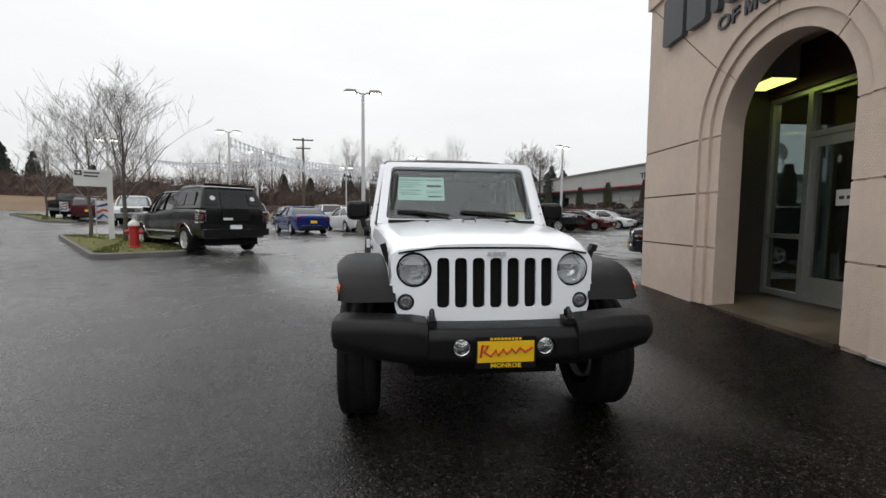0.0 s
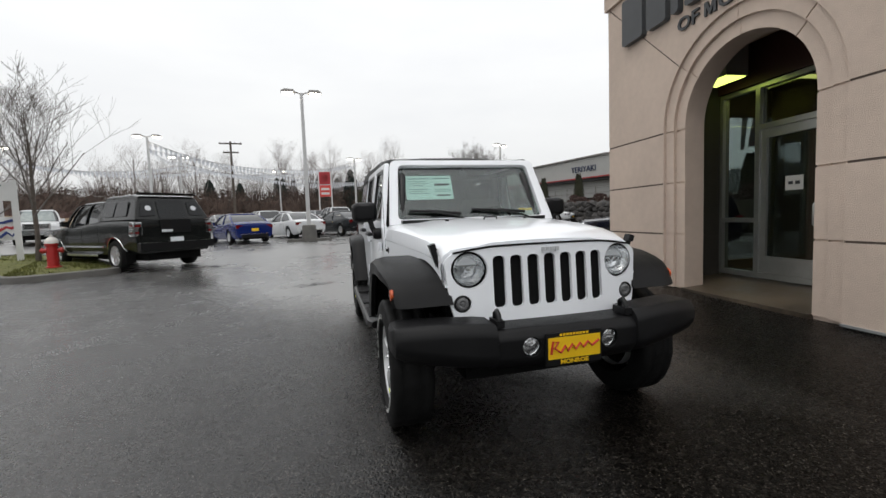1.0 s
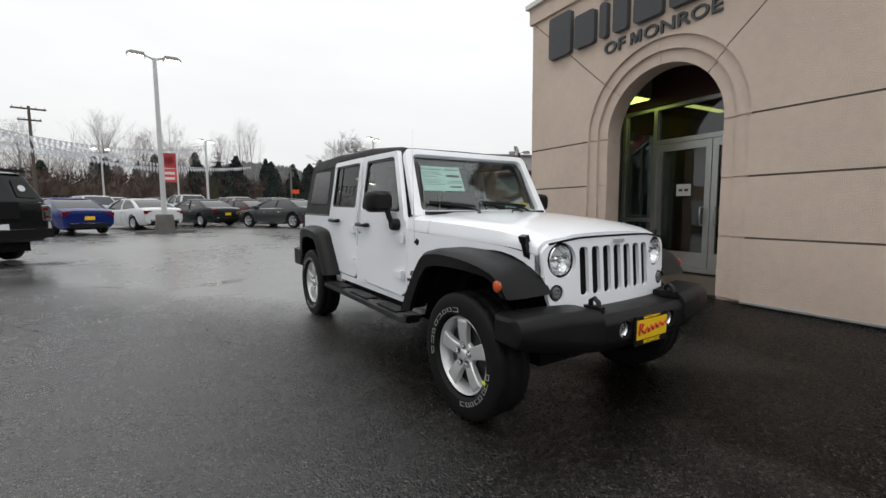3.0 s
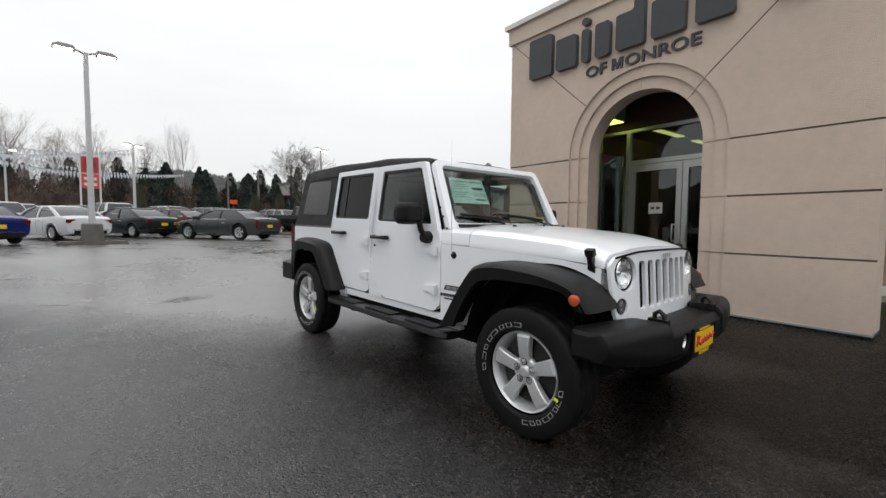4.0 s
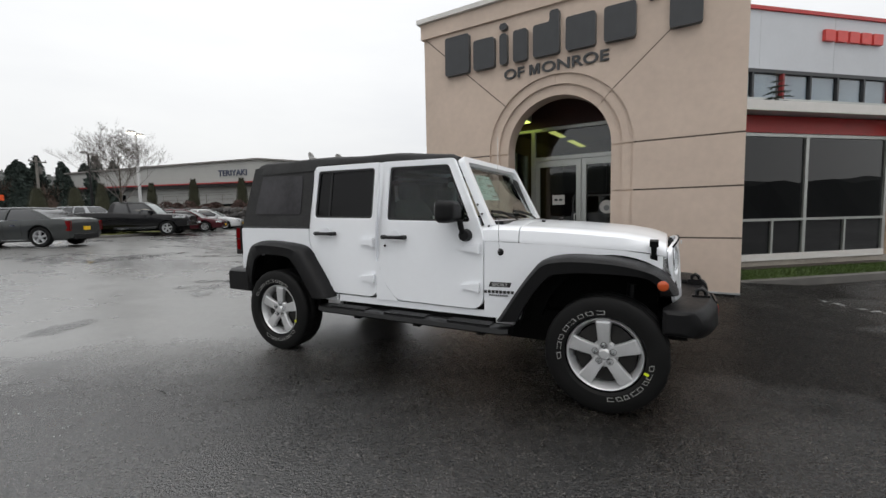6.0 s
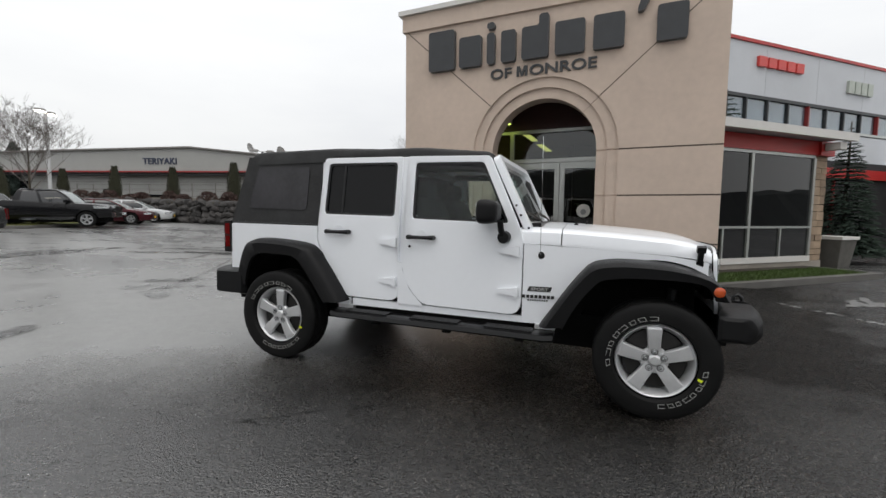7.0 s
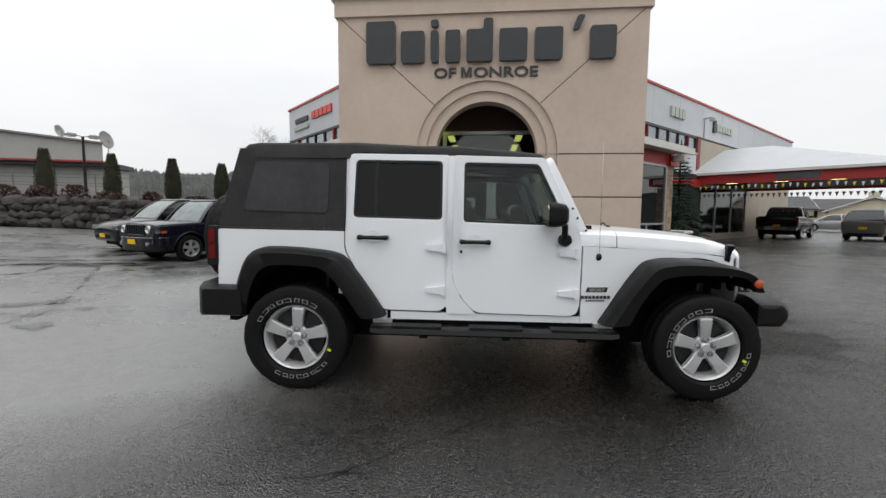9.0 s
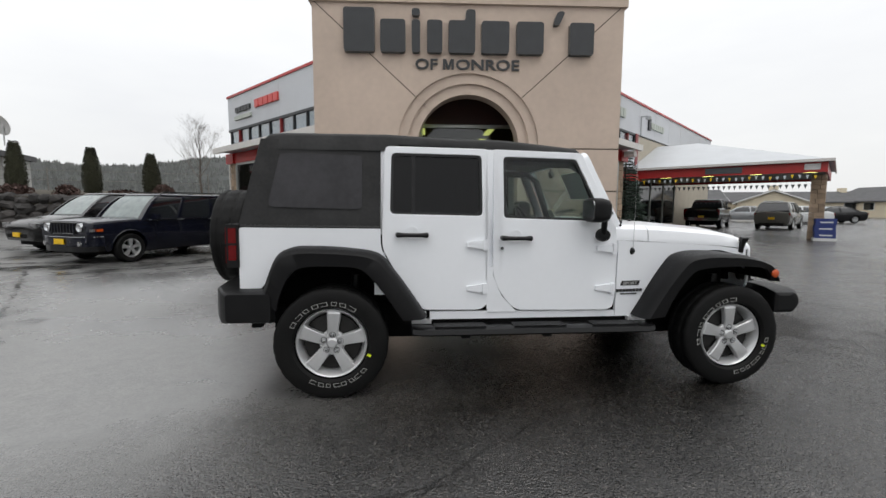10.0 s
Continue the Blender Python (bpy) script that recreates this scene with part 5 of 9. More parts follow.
    # scuttle and hood
    def hood_ring(x, w, zt, zs, drop=0.0):
        pts = [(-w, zs), (-w, zs + 0.03), (-w + 0.012, zt - 0.040), (-w + 0.05, zt - 0.014), (-w + 0.13, zt - 0.004), (-0.40 * w / 0.62, zt + 0.002), (-0.33 * w / 0.62, zt + 0.016), (-0.15, zt + 0.022), (0, zt + 0.024)]
        pts = pts + [(-a, b) for a, b in pts[-2::-1]]
        pts += [(w - 0.02, zs), (-w + 0.02, zs)]
        return [(x, a, b - drop) for a, b in pts]
    bm = bmesh.new()
    loft(bm, [hood_ring(0.56, 0.752, 1.216, 1.094), hood_ring(0.70, 0.746, 1.216, 1.092), hood_ring(0.853, 0.729, 1.213, 1.087)])
    part("scuttle", bm, PAINT, J, "", 40)
    part("wiper_tray", rbox(0.60, 0.700, -0.62, 0.62, 1.205, 1.240, 0.006), SATIN, J)
    bm = bmesh.new()
    secs = []
    for x in (0.860, 0.95, 1.15, 1.35, 1.55, 1.68, 1.745, 1.785, 1.805):
        t = (x - 0.86) / 0.945
        d = 0.0 if x < 1.50 else 0.045 * ((x - 1.50) / 0.305) ** 2.6
        secs.append(hood_ring(x, 0.729 - 0.126 * t, 1.212 - 0.068 * t ** 1.35 - d, 1.085 - 0.052 * t - d * 0.5))
    loft(bm, secs)
    hood = part("hood", bm, PAINT, J, "white hood with a raised centre", 40)
    for y in (-0.32, 0.32):
        bm = bmesh.new()
        lathe(bm, [(0.018, 0), (0.016, 0.022), (0.012, 0.028), (0, 0.029)], 12, "z", (0.93, y, 1.212))
        part("rubber_stop", bm, SATIN, hood)
    bm = bmesh.new()
    tube(bm, [(1.0, -0.05, 1.22), (1.0, -0.05, 1.244), (1.0, -0.03, 1.252), (1.0, 0.03, 1.252), (1.0, 0.05, 1.244), (1.0, 0.05, 1.22)], 0.006, 8)
    part("footman_loop", bm, SATIN, hood, "small black loop")
    part("hood_gap", rbox(1.795, 1.812, -0.570, 0.570, 1.00, 1.072, 0.004), PAINT, J)
    # grille
    out = [(-0.598, 1.03), (-0.590, 0.92), (-0.568, 0.735), (-0.50, 0.645), (0.50, 0.645), (0.568, 0.735), (0.590, 0.92), (0.598, 1.03), (0.545, 1.078), (0.34, 1.106), (-0.34, 1.106), (-0.545, 1.078)]
    bm = bmesh.new()
    prism(bm, rounded(out, [.02, .1, .05, .06, .06, .05, .1, .02, .05, .1, .1, .05]), "x", 1.863, 1.885)
    bevelled(bm, 0.008, 3, 60)
    c = bmesh.new()
    SL = [0.1005 * (k - 3) for k in range(7)]
    for y in SL:
        prism(c, rounded([(y - 0.0350, 0.764), (y + 0.0350, 0.764), (y + 0.0350, 1.048), (y - 0.0350, 1.048)], 0.030, 5), "x", 1.5, 2.2)
    for s in (-1, 1):
        lathe(c, [(0.100, 1.5), (0.100, 2.2)], 36, "x", (0, s * 0.465, 0.978), True)
        lathe(c, [(0.048, 1.5), (0.048, 2.2)], 24, "x", (0, s * 0.511, 0.796), True)
    bm = bm_cut(bm, c)
    for k in range(-11, 12):
        bmesh.ops.bisect_plane(bm, geom=bm.verts[:] + bm.edges[:] + bm.faces[:], plane_co=(0, 0.0503 * k, 0), plane_no=(0, 1, 0))
    for v in bm.verts:
        v.co.x += (1.10 - v.co.z) * 0.08 - 0.055 * (abs(v.co.y) / 0.6) ** 2.5
    gr = part("grille", bm, PAINT, J, "white seven-slot grille panel", 40)
    bm = bmesh.new()
    seam = [(-0.552, 1.071), (-0.44, 1.089), (-0.335, 1.101), (-0.17, 1.1045), (0, 1.105), (0.17, 1.1045), (0.335, 1.101), (0.44, 1.089), (0.552, 1.071)]
    tube(bm, [(1.886 + (1.10 - z) * 0.08 - 0.055 * (abs(y) / 0.6) ** 2.5, y, z) for y, z in seam], 0.0065, 6)
    part("hood_seam", bm, MATT, gr, "dark gap under the hood edge")
    for y in SL:
        bm = bmesh.new()
        box(bm, 1.82, 1.858, y - 0.0495, y + 0.0495, 0.73, 1.07)
        for v in bm.verts:
            v.co.x += (1.10 - v.co.z) * 0.08 - 0.055 * (abs(v.co.y) / 0.6) ** 2.5
        part("slot_backing", bm, MATT, gr, "", None)
    for k in range(4):
        bm = bmesh.new()
        box(bm, 1.910 - 0.012, 1.918 - 0.012, -0.052 + k * 0.028, -0.031 + k * 0.028, 1.060, 1.084)
        part("badge_bar", bm, mat("pale_badge", (0.55, 0.56, 0.57), 0.3, 0.4) if "pale_badge" not in bpy.data.materials else bpy.data.materials["pale_badge"], gr, "", None)
    for s in (-1, 1):
        y, z, x = s * 0.465, 0.978, 1.852
        bm = bmesh.new()
        lathe(bm, [(0.091, -0.09), (0.092, -0.005), (0.087, 0.003), (0.083, -0.004), (0.082, -0.08)], 36, "x", (x, y, z))
        hl = part("headlamp", bm, CHROME, J, "round headlamp with a chrome ring")
        bm = bmesh.new()
        lathe(bm, [(0.082, -0.006), (0.070, -0.028), (0.050, -0.055), (0.022, -0.070), (0, -0.072)], 36, "x", (x, y, z))
        part("reflector", bm, REFLECT, hl, "faceted reflector", 20)
        bm = bmesh.new()
        lathe(bm, [(0.020, -0.075), (0.020, -0.030), (0.012, -0.020), (0, -0.018)], 16, "x", (x, y, z))
        part("bulb_shield", bm, CHROME, hl)
        bm = bmesh.new()
        lathe(bm, [(0.084, -0.002), (0.075, 0.012), (0.055, 0.023), (0.025, 0.028), (0, 0.029)], 36, "x", (x, y, z))
        part("lens", bm, LENSGLASS, hl, "clear glass lens")
        bm = bmesh.new()
        lathe(bm, [(0.047, -0.03), (0.047, 0.002), (0.043, 0.005), (0.039, 0.001), (0.038, -0.02)], 28, "x", (1.868, s * 0.511, 0.796))
        ts = part("turn_signal", bm, SATIN, J, "round smoked turn signal in a black ring")
        bm = bmesh.new()
        lathe(bm, [(0.039, -0.004), (0.034, 0.004), (0.022, 0.009), (0.012, 0.006), (0.010, 0.010), (0, 0.011)], 24, "x", (1.868, s * 0.511, 0.796))
        part("lens", bm, GREYLENS, ts, "ribbed smoked lens", 20)
        bm = bmesh.new()
        lathe(bm, [(0.099, -0.03), (0.099, -0.004), (0.0925, -0.001), (0.0915, -0.03)], 36, "x", (x, y, z))
        part("lamp_gap", bm, MATT, hl, "dark gap round the lamp")
    # windshield frame
    fr = Matrix.Translation((0.617, 0, 1.195)) @ Matrix.Rotation(radians(-26.5), 4, "Y")
    H = 0.606
    bm = bmesh.new()
    prism(bm, rounded([(-0.715, 0.0), (0.715, 0.0), (0.655, H), (-0.655, H)], [0.01, 0.01, 0.06, 0.06], 5), "x", -0.028, 0.028)
    c = bmesh.new()
    prism(c, rounded([(-0.640, 0.045), (0.640, 0.045), (0.590, H - 0.052), (-0.590, H - 0.052)], 0.045, 5), "x", -0.2, 0.2)
    bm = bevelled(bm_cut(bm, c), 0.007, 2, 60)
    ws = part("windshield_frame", bm, PAINT, J, "", 40, fr)
    bm = bmesh.new()
    prism(bm, rounded([(-0.638, 0.047), (0.638, 0.047), (0.588, H - 0.054), (-0.588, H - 0.054)], 0.045, 5), "x", -0.014, -0.010)
    part("windshield", bm, SCREEN, ws, "clear raked windshield", None)
    for y, z0, z1, w, nm, mt, lb in ((-0.335, 0.245, 0.475, 0.205, "price_sheet", MINT, "pale green printed sheet behind the windshield"), (0.515, 0.055, 0.135, 0.07, "corner_sticker", mat("pale_sticker", (0.6, 0.6, 0.55), 0.6, var=0.05, scale=20), "small pale sticker with a yellow head")):
        bm = bmesh.new()
        prism(bm, [(y - w, z0), (y + w, z0), (y + w, z1), (y - w, z1)], "x", -0.019, -0.016)
        sh = part(nm, bm, mt, ws, lb, None)
        if nm == "price_sheet":
            for i, (a, b, zz, hh, dark) in enumerate(((-0.18, 0.01, 0.44, 0.010, 0), (-0.18, -0.02, 0.415, 0.006, 0), (-0.18, 0.0, 0.395, 0.006, 0), (-0.18, -0.05, 0.375, 0.006, 0), (-0.18, -0.01, 0.34, 0.006, 0), (-0.18, -0.04, 0.32, 0.006, 0), (-0.18, 0.0, 0.30, 0.006, 0), (0.04, 0.19, 0.44, 0.013, 0), (0.05, 0.18, 0.375, 0.022, 1), (0.05, 0.19, 0.335, 0.006, 0), (0.05, 0.19, 0.318, 0.006, 0), (0.06, 0.18, 0.275, 0.014, 1))):
                bm = bmesh.new()
                prism(bm, [(y + a, zz), (y + b, zz), (y + b, zz + hh), (y + a, zz + hh)], "x", -0.0155, -0.015)
                part("print_line", bm, BLACKPRINT if dark else mat("grey_print", (0.22, 0.33, 0.31), 0.6) if "grey_print" not in bpy.data.materials else bpy.data.materials["grey_print"], sh, "", None)
        else:
            bm = bmesh.new()
            prism(bm, [(y - w, z1 - 0.022), (y + w, z1 - 0.022), (y + w, z1), (y - w, z1)], "x", -0.0155, -0.015)
            part("print_line", bm, YELLOW, sh, "", None)
    bm = bmesh.new()
    box(bm, -0.06, -0.035, -0.035, 0.035, H - 0.13, H - 0.075)
    tube(bm, [(-0.03, 0, H - 0.05), (-0.05, 0, H - 0.09)], 0.01, 8)
    part("inside_mirror", bevelled(bm, 0.006), SATIN, ws)
    for y0, y1 in ((-0.52, -0.08), (0.02, 0.50)):
        bm = bmesh.new()
        tube(bm, [(0.040, y1 + 0.06, -0.005), (0.040, y1 - 0.06, 0.050), (0.026, y0 + 0.12, 0.120)], 0.008, 8)
        tube(bm, [(0.016, y0 - 0.02, 0.125), (0.016, (y0 + y1) / 2, 0.110), (0.020, y1 - 0.02, 0.085)], 0.012, 6)
        part("wiper", bm, SATIN, ws, "black wiper arm and blade")
    # canvas top
    def roof_ring(x, hw, ze, zc):
        drop, out = (0.095, 0.016) if x < -1.1 else (0.045, 0.004)
        pts = [(-hw - out, ze - drop), (-hw, ze), (-hw + 0.03, ze + 0.022), (-hw * 0.7, zc - 0.012), (-hw * 0.35, zc - 0.002), (0, zc)]
        pts += [(-a, b) for a, b in pts[-2::-1]]
        pts += [(hw - 0.03, ze - drop), (-hw + 0.03, ze - drop)]
        return [(x, a, b) for a, b in pts]
    bm = bmesh.new()
    loft(bm, [roof_ring(*r) for r in ((0.322, 0.650, 1.728, 1.746), (0.285, 0.660, 1.746, 1.770), (0.05, 0.672, 1.764, 1.803), (-0.22, 0.676, 1.784, 1.842), (-0.30, 0.677, 1.788, 1.848), (-0.60, 0.677, 1.786, 1.842), (-1.02, 0.678, 1.798, 1.860),
                                      (-1.12, 0.679, 1.800, 1.864), (-1.50, 0.676, 1.794, 1.850), (-1.82, 0.672, 1.790, 1.838), (-1.905, 0.668, 1.778, 1.820), (-1.945, 0.660, 1.750, 1.782))])
    top = part("canvas_roof", bm, CANVAS, J, "black canvas soft top, slightly sagging", 50)
    bm = bmesh.new()
    prism(bm, [(-1.125, 1.150), (-1.125, 1.765), (-1.930, 1.765), (-1.992, 1.50), (-2.062, 1.185), (-2.060, 1.150)], "y", -0.762, 0.762)
    bevelled(bm, 0.035, 3, 60)
    for v in bm.verts:
        v.co.y *= 1 - max(0, v.co.z - 1.165) * 0.19
    part("rear_curtain", bm, CANVAS, J, "black canvas rear curtain", 50)
    for s in (-1, 1):
        win = rounded([(-1.25, 1.295), (-1.25, 1.665), (-1.80, 1.672), (-1.88, 1.305)], 0.045)
        bm = bmesh.new()
        prism(bm, win, "y", 0.0, 0.006)
        for v in bm.verts:
            base = 0.762 * (1 - max(0, v.co.z - 1.165) * 0.19)
            v.co.y = s * (base + v.co.y - 0.001)
        part("vinyl_window", bm, VINYL, J, "smoked clear-vinyl rear quarter window", None)
        bm = bmesh.new()
        tube(bm, [(-1.13, s * 0.766, 1.172), (-1.6, s * 0.768, 1.172), (-2.05, s * 0.766, 1.172)], 0.011, 6)
        part("curtain_rail", bm, SATIN, J)
    # tailgate, spare, rear bumper
    part("tailgate", rbox(-2.075, -2.02, -0.60, 0.60, 0.62, 1.16, 0.012), PAINT, J)
    w = new("spare_wheel")
    w.parent = J
    w.matrix_basis = pose(-2.30, 0.02, 1.055, 0, 0, 90)
    part("tyre", tyre_mesh(), RUBBER, w, "black spare tyre", 40)
    bm = bmesh.new()
    lathe(bm, [(0.24, -0.09), (0.245, 0.10), (0.225, 0.08), (0.10, 0.06), (0, 0.06)], 32)
    part("rim", bm, ALLOY, w)
    part("spare_carrier", rbox(-2.22, -2.06, -0.12, 0.16, 0.93, 1.18, 0.01), SATIN, J)
    bm = bmesh.new()
    secs = []
    for y, x0, x1, z0, z1 in ((-0.905, -1.82, -2.10, 0.55, 0.735), (-0.86, -1.80, -2.145, 0.535, 0.75), (-0.70, -1.95, -2.22, 0.53, 0.755), (-0.40, -2.03, -2.25, 0.53, 0.755), (0.40, -2.03, -2.25, 0.53, 0.755), (0.70, -1.95, -2.22, 0.53, 0.755), (0.86, -1.80, -2.145, 0.535, 0.75), (0.905, -1.82, -2.10, 0.55, 0.735)):
        secs.append([(x, y, z) for x, z in rounded([(x0, z0), (x1, z0), (x1, z1), (x0, z1)], 0.025, 3)])
    loft(bm, secs)
    part("rear_bumper", bm, PLASTIC, J, "black plastic rear bumper", 40)
    # front bumper: a lower centre bar between two deeper end caps
    bm = bmesh.new()
    secs = []
    for y, x1, z0, z1 in ((-0.46, 2.085, 0.490, 0.690), (-0.40, 2.112, 0.484, 0.694), (-0.20, 2.124, 0.478, 0.694), (0.0, 2.128, 0.476, 0.694), (0.20, 2.124, 0.478, 0.694), (0.40, 2.112, 0.484, 0.694), (0.46, 2.085, 0.490, 0.690)):
        secs.append([(x, y, z) for x, z in rounded([(1.90, z0), (x1 - 0.05, z0), (x1 - 0.004, z0 + 0.055), (x1, z1 - 0.045), (x1 - 0.035, z1), (1.90, z1)], [0, 0.02, 0.02, 0.015, 0.02, 0], 3)])
    loft(bm, secs)
    c = bmesh.new()
    for s in (-1, 1):
        lathe(c, [(0.052, 2.06), (0.052, 2.3)], 28, "x", (0, s * 0.226, 0.600), True)
    bm = bm_cut(bm, c)
    fb = part("front_bumper", bm, PLASTIC, J, "black plastic front bumper", 28)
    for s in (-1, 1):
        bm = bmesh.new()
        secs = []
        for y, x0, x1, z0, z1 in ((0.395, 1.92, 2.098, 0.510, 0.708), (0.405, 1.90, 2.122, 0.498, 0.724), (0.47, 1.90, 2.122, 0.498, 0.734), (0.62, 1.88, 2.098, 0.518, 0.740), (0.76, 1.84, 2.070, 0.538, 0.738), (0.86, 1.80, 2.040, 0.556, 0.730), (0.900, 1.80, 2.005, 0.570, 0.718), (0.914, 1.82, 1.965, 0.590, 0.698)):
            secs.append([(x, s * y, z) for x, z in rounded([(x0, z0), (x1 - 0.045, z0), (x1, z0 + 0.060), (x1 - 0.004, z1 - 0.045), (x1 - 0.040, z1), (x0, z1)], [0, 0.02, 0.025, 0.02, 0.02, 0.01], 3)])
        loft(bm, secs)
        part("bumper_cap", bm, PLASTIC, fb, "", 28)
    part("bumper_apron", rbox(1.80, 1.98, -0.36, 0.36, 0.455, 0.52, 0.03), MATT, J)
    for s in (-1, 1):
        bm = bmesh.new()
        lathe(bm, [(0.051, 2.05), (0.051, 2.098), (0.045, 2.103), (0.041, 2.096)], 24, "x", (0, s * 0.226, 0.600))
        fg = part("fog_lamp", bm, CHROME, fb, "round fog lamp")
        bm = bmesh.new()
        lathe(bm, [(0.042, 2.096), (0.034, 2.098), (0.016, 2.100), (0.006, 2.101), (0, 2.1015)], 24, "x", (0, s * 0.226, 0.600))
        part("reflector", bm, REFLECT, fg, "", 20)
        bm = bmesh.new()
        tube(bm, [(2.00, s * 0.377, 0.69), (2.00, s * 0.377, 0.765), (2.025, s * 0.377, 0.780), (2.05, s * 0.377, 0.760), (2.055, s * 0.377, 0.72)], 0.014, 8)
        box(bm, 1.97, 2.075, s * 0.377 - 0.022, s * 0.377 + 0.022, 0.70, 0.738)
        part("tow_hook", bm, SATIN, fb, "black tow hook", 45)
    pl = part("plate_frame", rbox(2.128, 2.140, -0.160, 0.160, 0.496, 0.664, 0.004), SATIN, fb, "yellow dealer plate in a black frame")
    bm = bmesh.new()
    box(bm, 2.139, 2.143, -0.150, 0.150, 0.530, 0.642)
    yp = part("plate", bm, YELLOW, pl, "yellow plate with red script", None)
    bm = bmesh.new()
    tube(bm, [(2.145, -0.135, 0.558), (2.145, -0.125, 0.623), (2.145, -0.095, 0.618), (2.145, -0.115, 0.588), (2.145, -0.08, 0.563), (2.145, -0.055, 0.596), (2.145, -0.04, 0.568), (2.145, -0.015, 0.600), (2.145, 0.005, 0.573), (2.145, 0.03, 0.603), (2.145, 0.05, 0.578), (2.145, 0.075, 0.606), (2.145, 0.10, 0.583), (2.145, 0.14, 0.608)], 0.0065, 6)
    part("script_stroke", bm, REDINK, yp, "", None)
    text_part("MONROE", 0.030, 0.001, YELLOW, pl, pose(2.1415, 0.0, 0.503, 90, 0, 90), "word", 0.001, "CENTER", 1.25)
    for k in range(9):
        bm = bmesh.new()
        box(bm, 2.139, 2.1415, -0.085 + k * 0.019, -0.071 + k * 0.019, 0.648, 0.660)
        part("print_bar", bm, YELLOW, pl, "", None)
    # wheels and running gear
    for x in (RW, FW_):
        for s in (-1, 1):
            alloy_wheel(J, x, s * 0.786, s, -3 if x > 0 else 4, ((85, 190, 8), (272, 354, 8)) if x > 0 else ((58, 160, 8), (243, 328, 8)), 20 if x > 0 else 13)
        bm = bmesh.new()
        tube(bm, [(x, -0.72, HUB), (x, 0.72, HUB)], 0.045, 10)
        lathe(bm, [(0.0, -0.14), (0.10, -0.09), (0.13, 0), (0.10, 0.09), (0, 0.14)], 14, "y", (x, 0.15 if x > 0 else 0, HUB))
        part("axle", bm, MATT, J)
        for s in (-1, 1):
            bm = bmesh.new()
            tube(bm, [(x + 0.1, s * 0.52, 0.42), (x + 0.13, s * 0.50, 0.80)], 0.03, 8)
            part("damper", bm, SATIN, J)
    for s in (-1, 1):
        y0, y1 = sorted((s * 0.40, s * 0.50))
        part("frame_rail", rbox(-2.0, 1.95, y0, y1, 0.44, 0.56, 0.01), MATT, J)
    part("fuel_tank_guard", rbox(-1.05, -0.15, -0.02, 0.40, 0.30, 0.52, 0.04), MATT, J)
    part("gearbox_guard", rbox(-0.10, 0.75, -0.30, 0.30, 0.29, 0.48, 0.04), MATT, J)
    bm = bmesh.new()
    tube(bm, [(-1.75, -0.35, 0.40), (-1.75, 0.38, 0.40)], 0.11, 12)
    part("silencer", bm, MATT, J)
    bm = bmesh.new()
    tube(bm, [(RW, 0.0, HUB), (-0.10, 0.0, 0.42)], 0.04, 8)
    part("drive_shaft", bm, MATT, J)
    # cabin
    for y in (-0.36, 0.36):
        bm = bmesh.new()
        secs = []
        for z, x, hw, th in ((1.0, -0.20, 0.22, 0.10), (1.15, -0.22, 0.24, 0.09), (1.32, -0.26, 0.23, 0.075), (1.42, -0.29, 0.17, 0.06)):
            secs.append([(x + a * th, y + b * hw, z) for a, b in rounded([(-1, -1), (1, -1), (1, 1), (-1, 1)], 0.5, 3)])
        loft(bm, secs)
        st = part("front_seat", bm, SEATCLOTH, J, "dark cloth front seat", 50)
        bm = bmesh.new()
        secs = []
        for z, hw, th in ((1.42, 0.10, 0.04), (1.45, 0.125, 0.055), (1.54, 0.125, 0.055), (1.57, 0.10, 0.04)):
            secs.append([(-0.31 + a * th, y + b * hw, z) for a, b in rounded([(-1, -1), (1, -1), (1, 1), (-1, 1)], 0.6, 3)])
        loft(bm, secs)
        part("headrest", bm, SEATCLOTH, st, "", 50)
    part("rear_seat", rbox(-1.20, -1.02, -0.55, 0.55, 1.0, 1.42, 0.06, 3), SEATCLOTH, J, "dark cloth rear bench")
    part("dashboard", rbox(0.33, 0.60, -0.66, 0.66, 1.02, 1.205, 0.04, 3), SATIN, J)
    bm = bmesh.new()
    pts = [(0.0, 0.185 * math.cos(2 * math.pi * k / 24), 0.185 * math.sin(2 * math.pi * k / 24)) for k in range(25)]
    tube(bm, pts, 0.014, 8, False)
    for a in (200, 340, 90):
        tube(bm, [(0, 0, 0), (0, 0.18 * math.cos(radians(a)), 0.18 * math.sin(radians(a)))], 0.014, 6)
    part("steering_wheel", bm, SATIN, J, "black steering wheel", 60, pose(0.22, 0.36, 1.17, 0, -25, 0))
    for s in (-1, 1):
        bm = bmesh.new()
        tube(bm, [(-0.42, s * 0.60, 1.0), (-0.42, s * 0.58, 1.62), (-0.36, s * 0.57, 1.67), (0.30, s * 0.55, 1.66), (0.40, s * 0.56, 1.60), (0.56, s * 0.60, 1.2)], 0.032, 8)
        tube(bm, [(-0.42, s * 0.58, 1.65), (-1.30, s * 0.57, 1.66), (-1.62, s * 0.60, 1.15)], 0.032, 8)
        part("roll_bar", bm, SATIN, J, "padded black roll bar", 60)
    bm = bmesh.new()
    tube(bm, [(-0.40, -0.58, 1.66), (-0.40, 0.58, 1.66)], 0.032, 8)
    part("roll_hoop", bm, SATIN, J, "", 60)
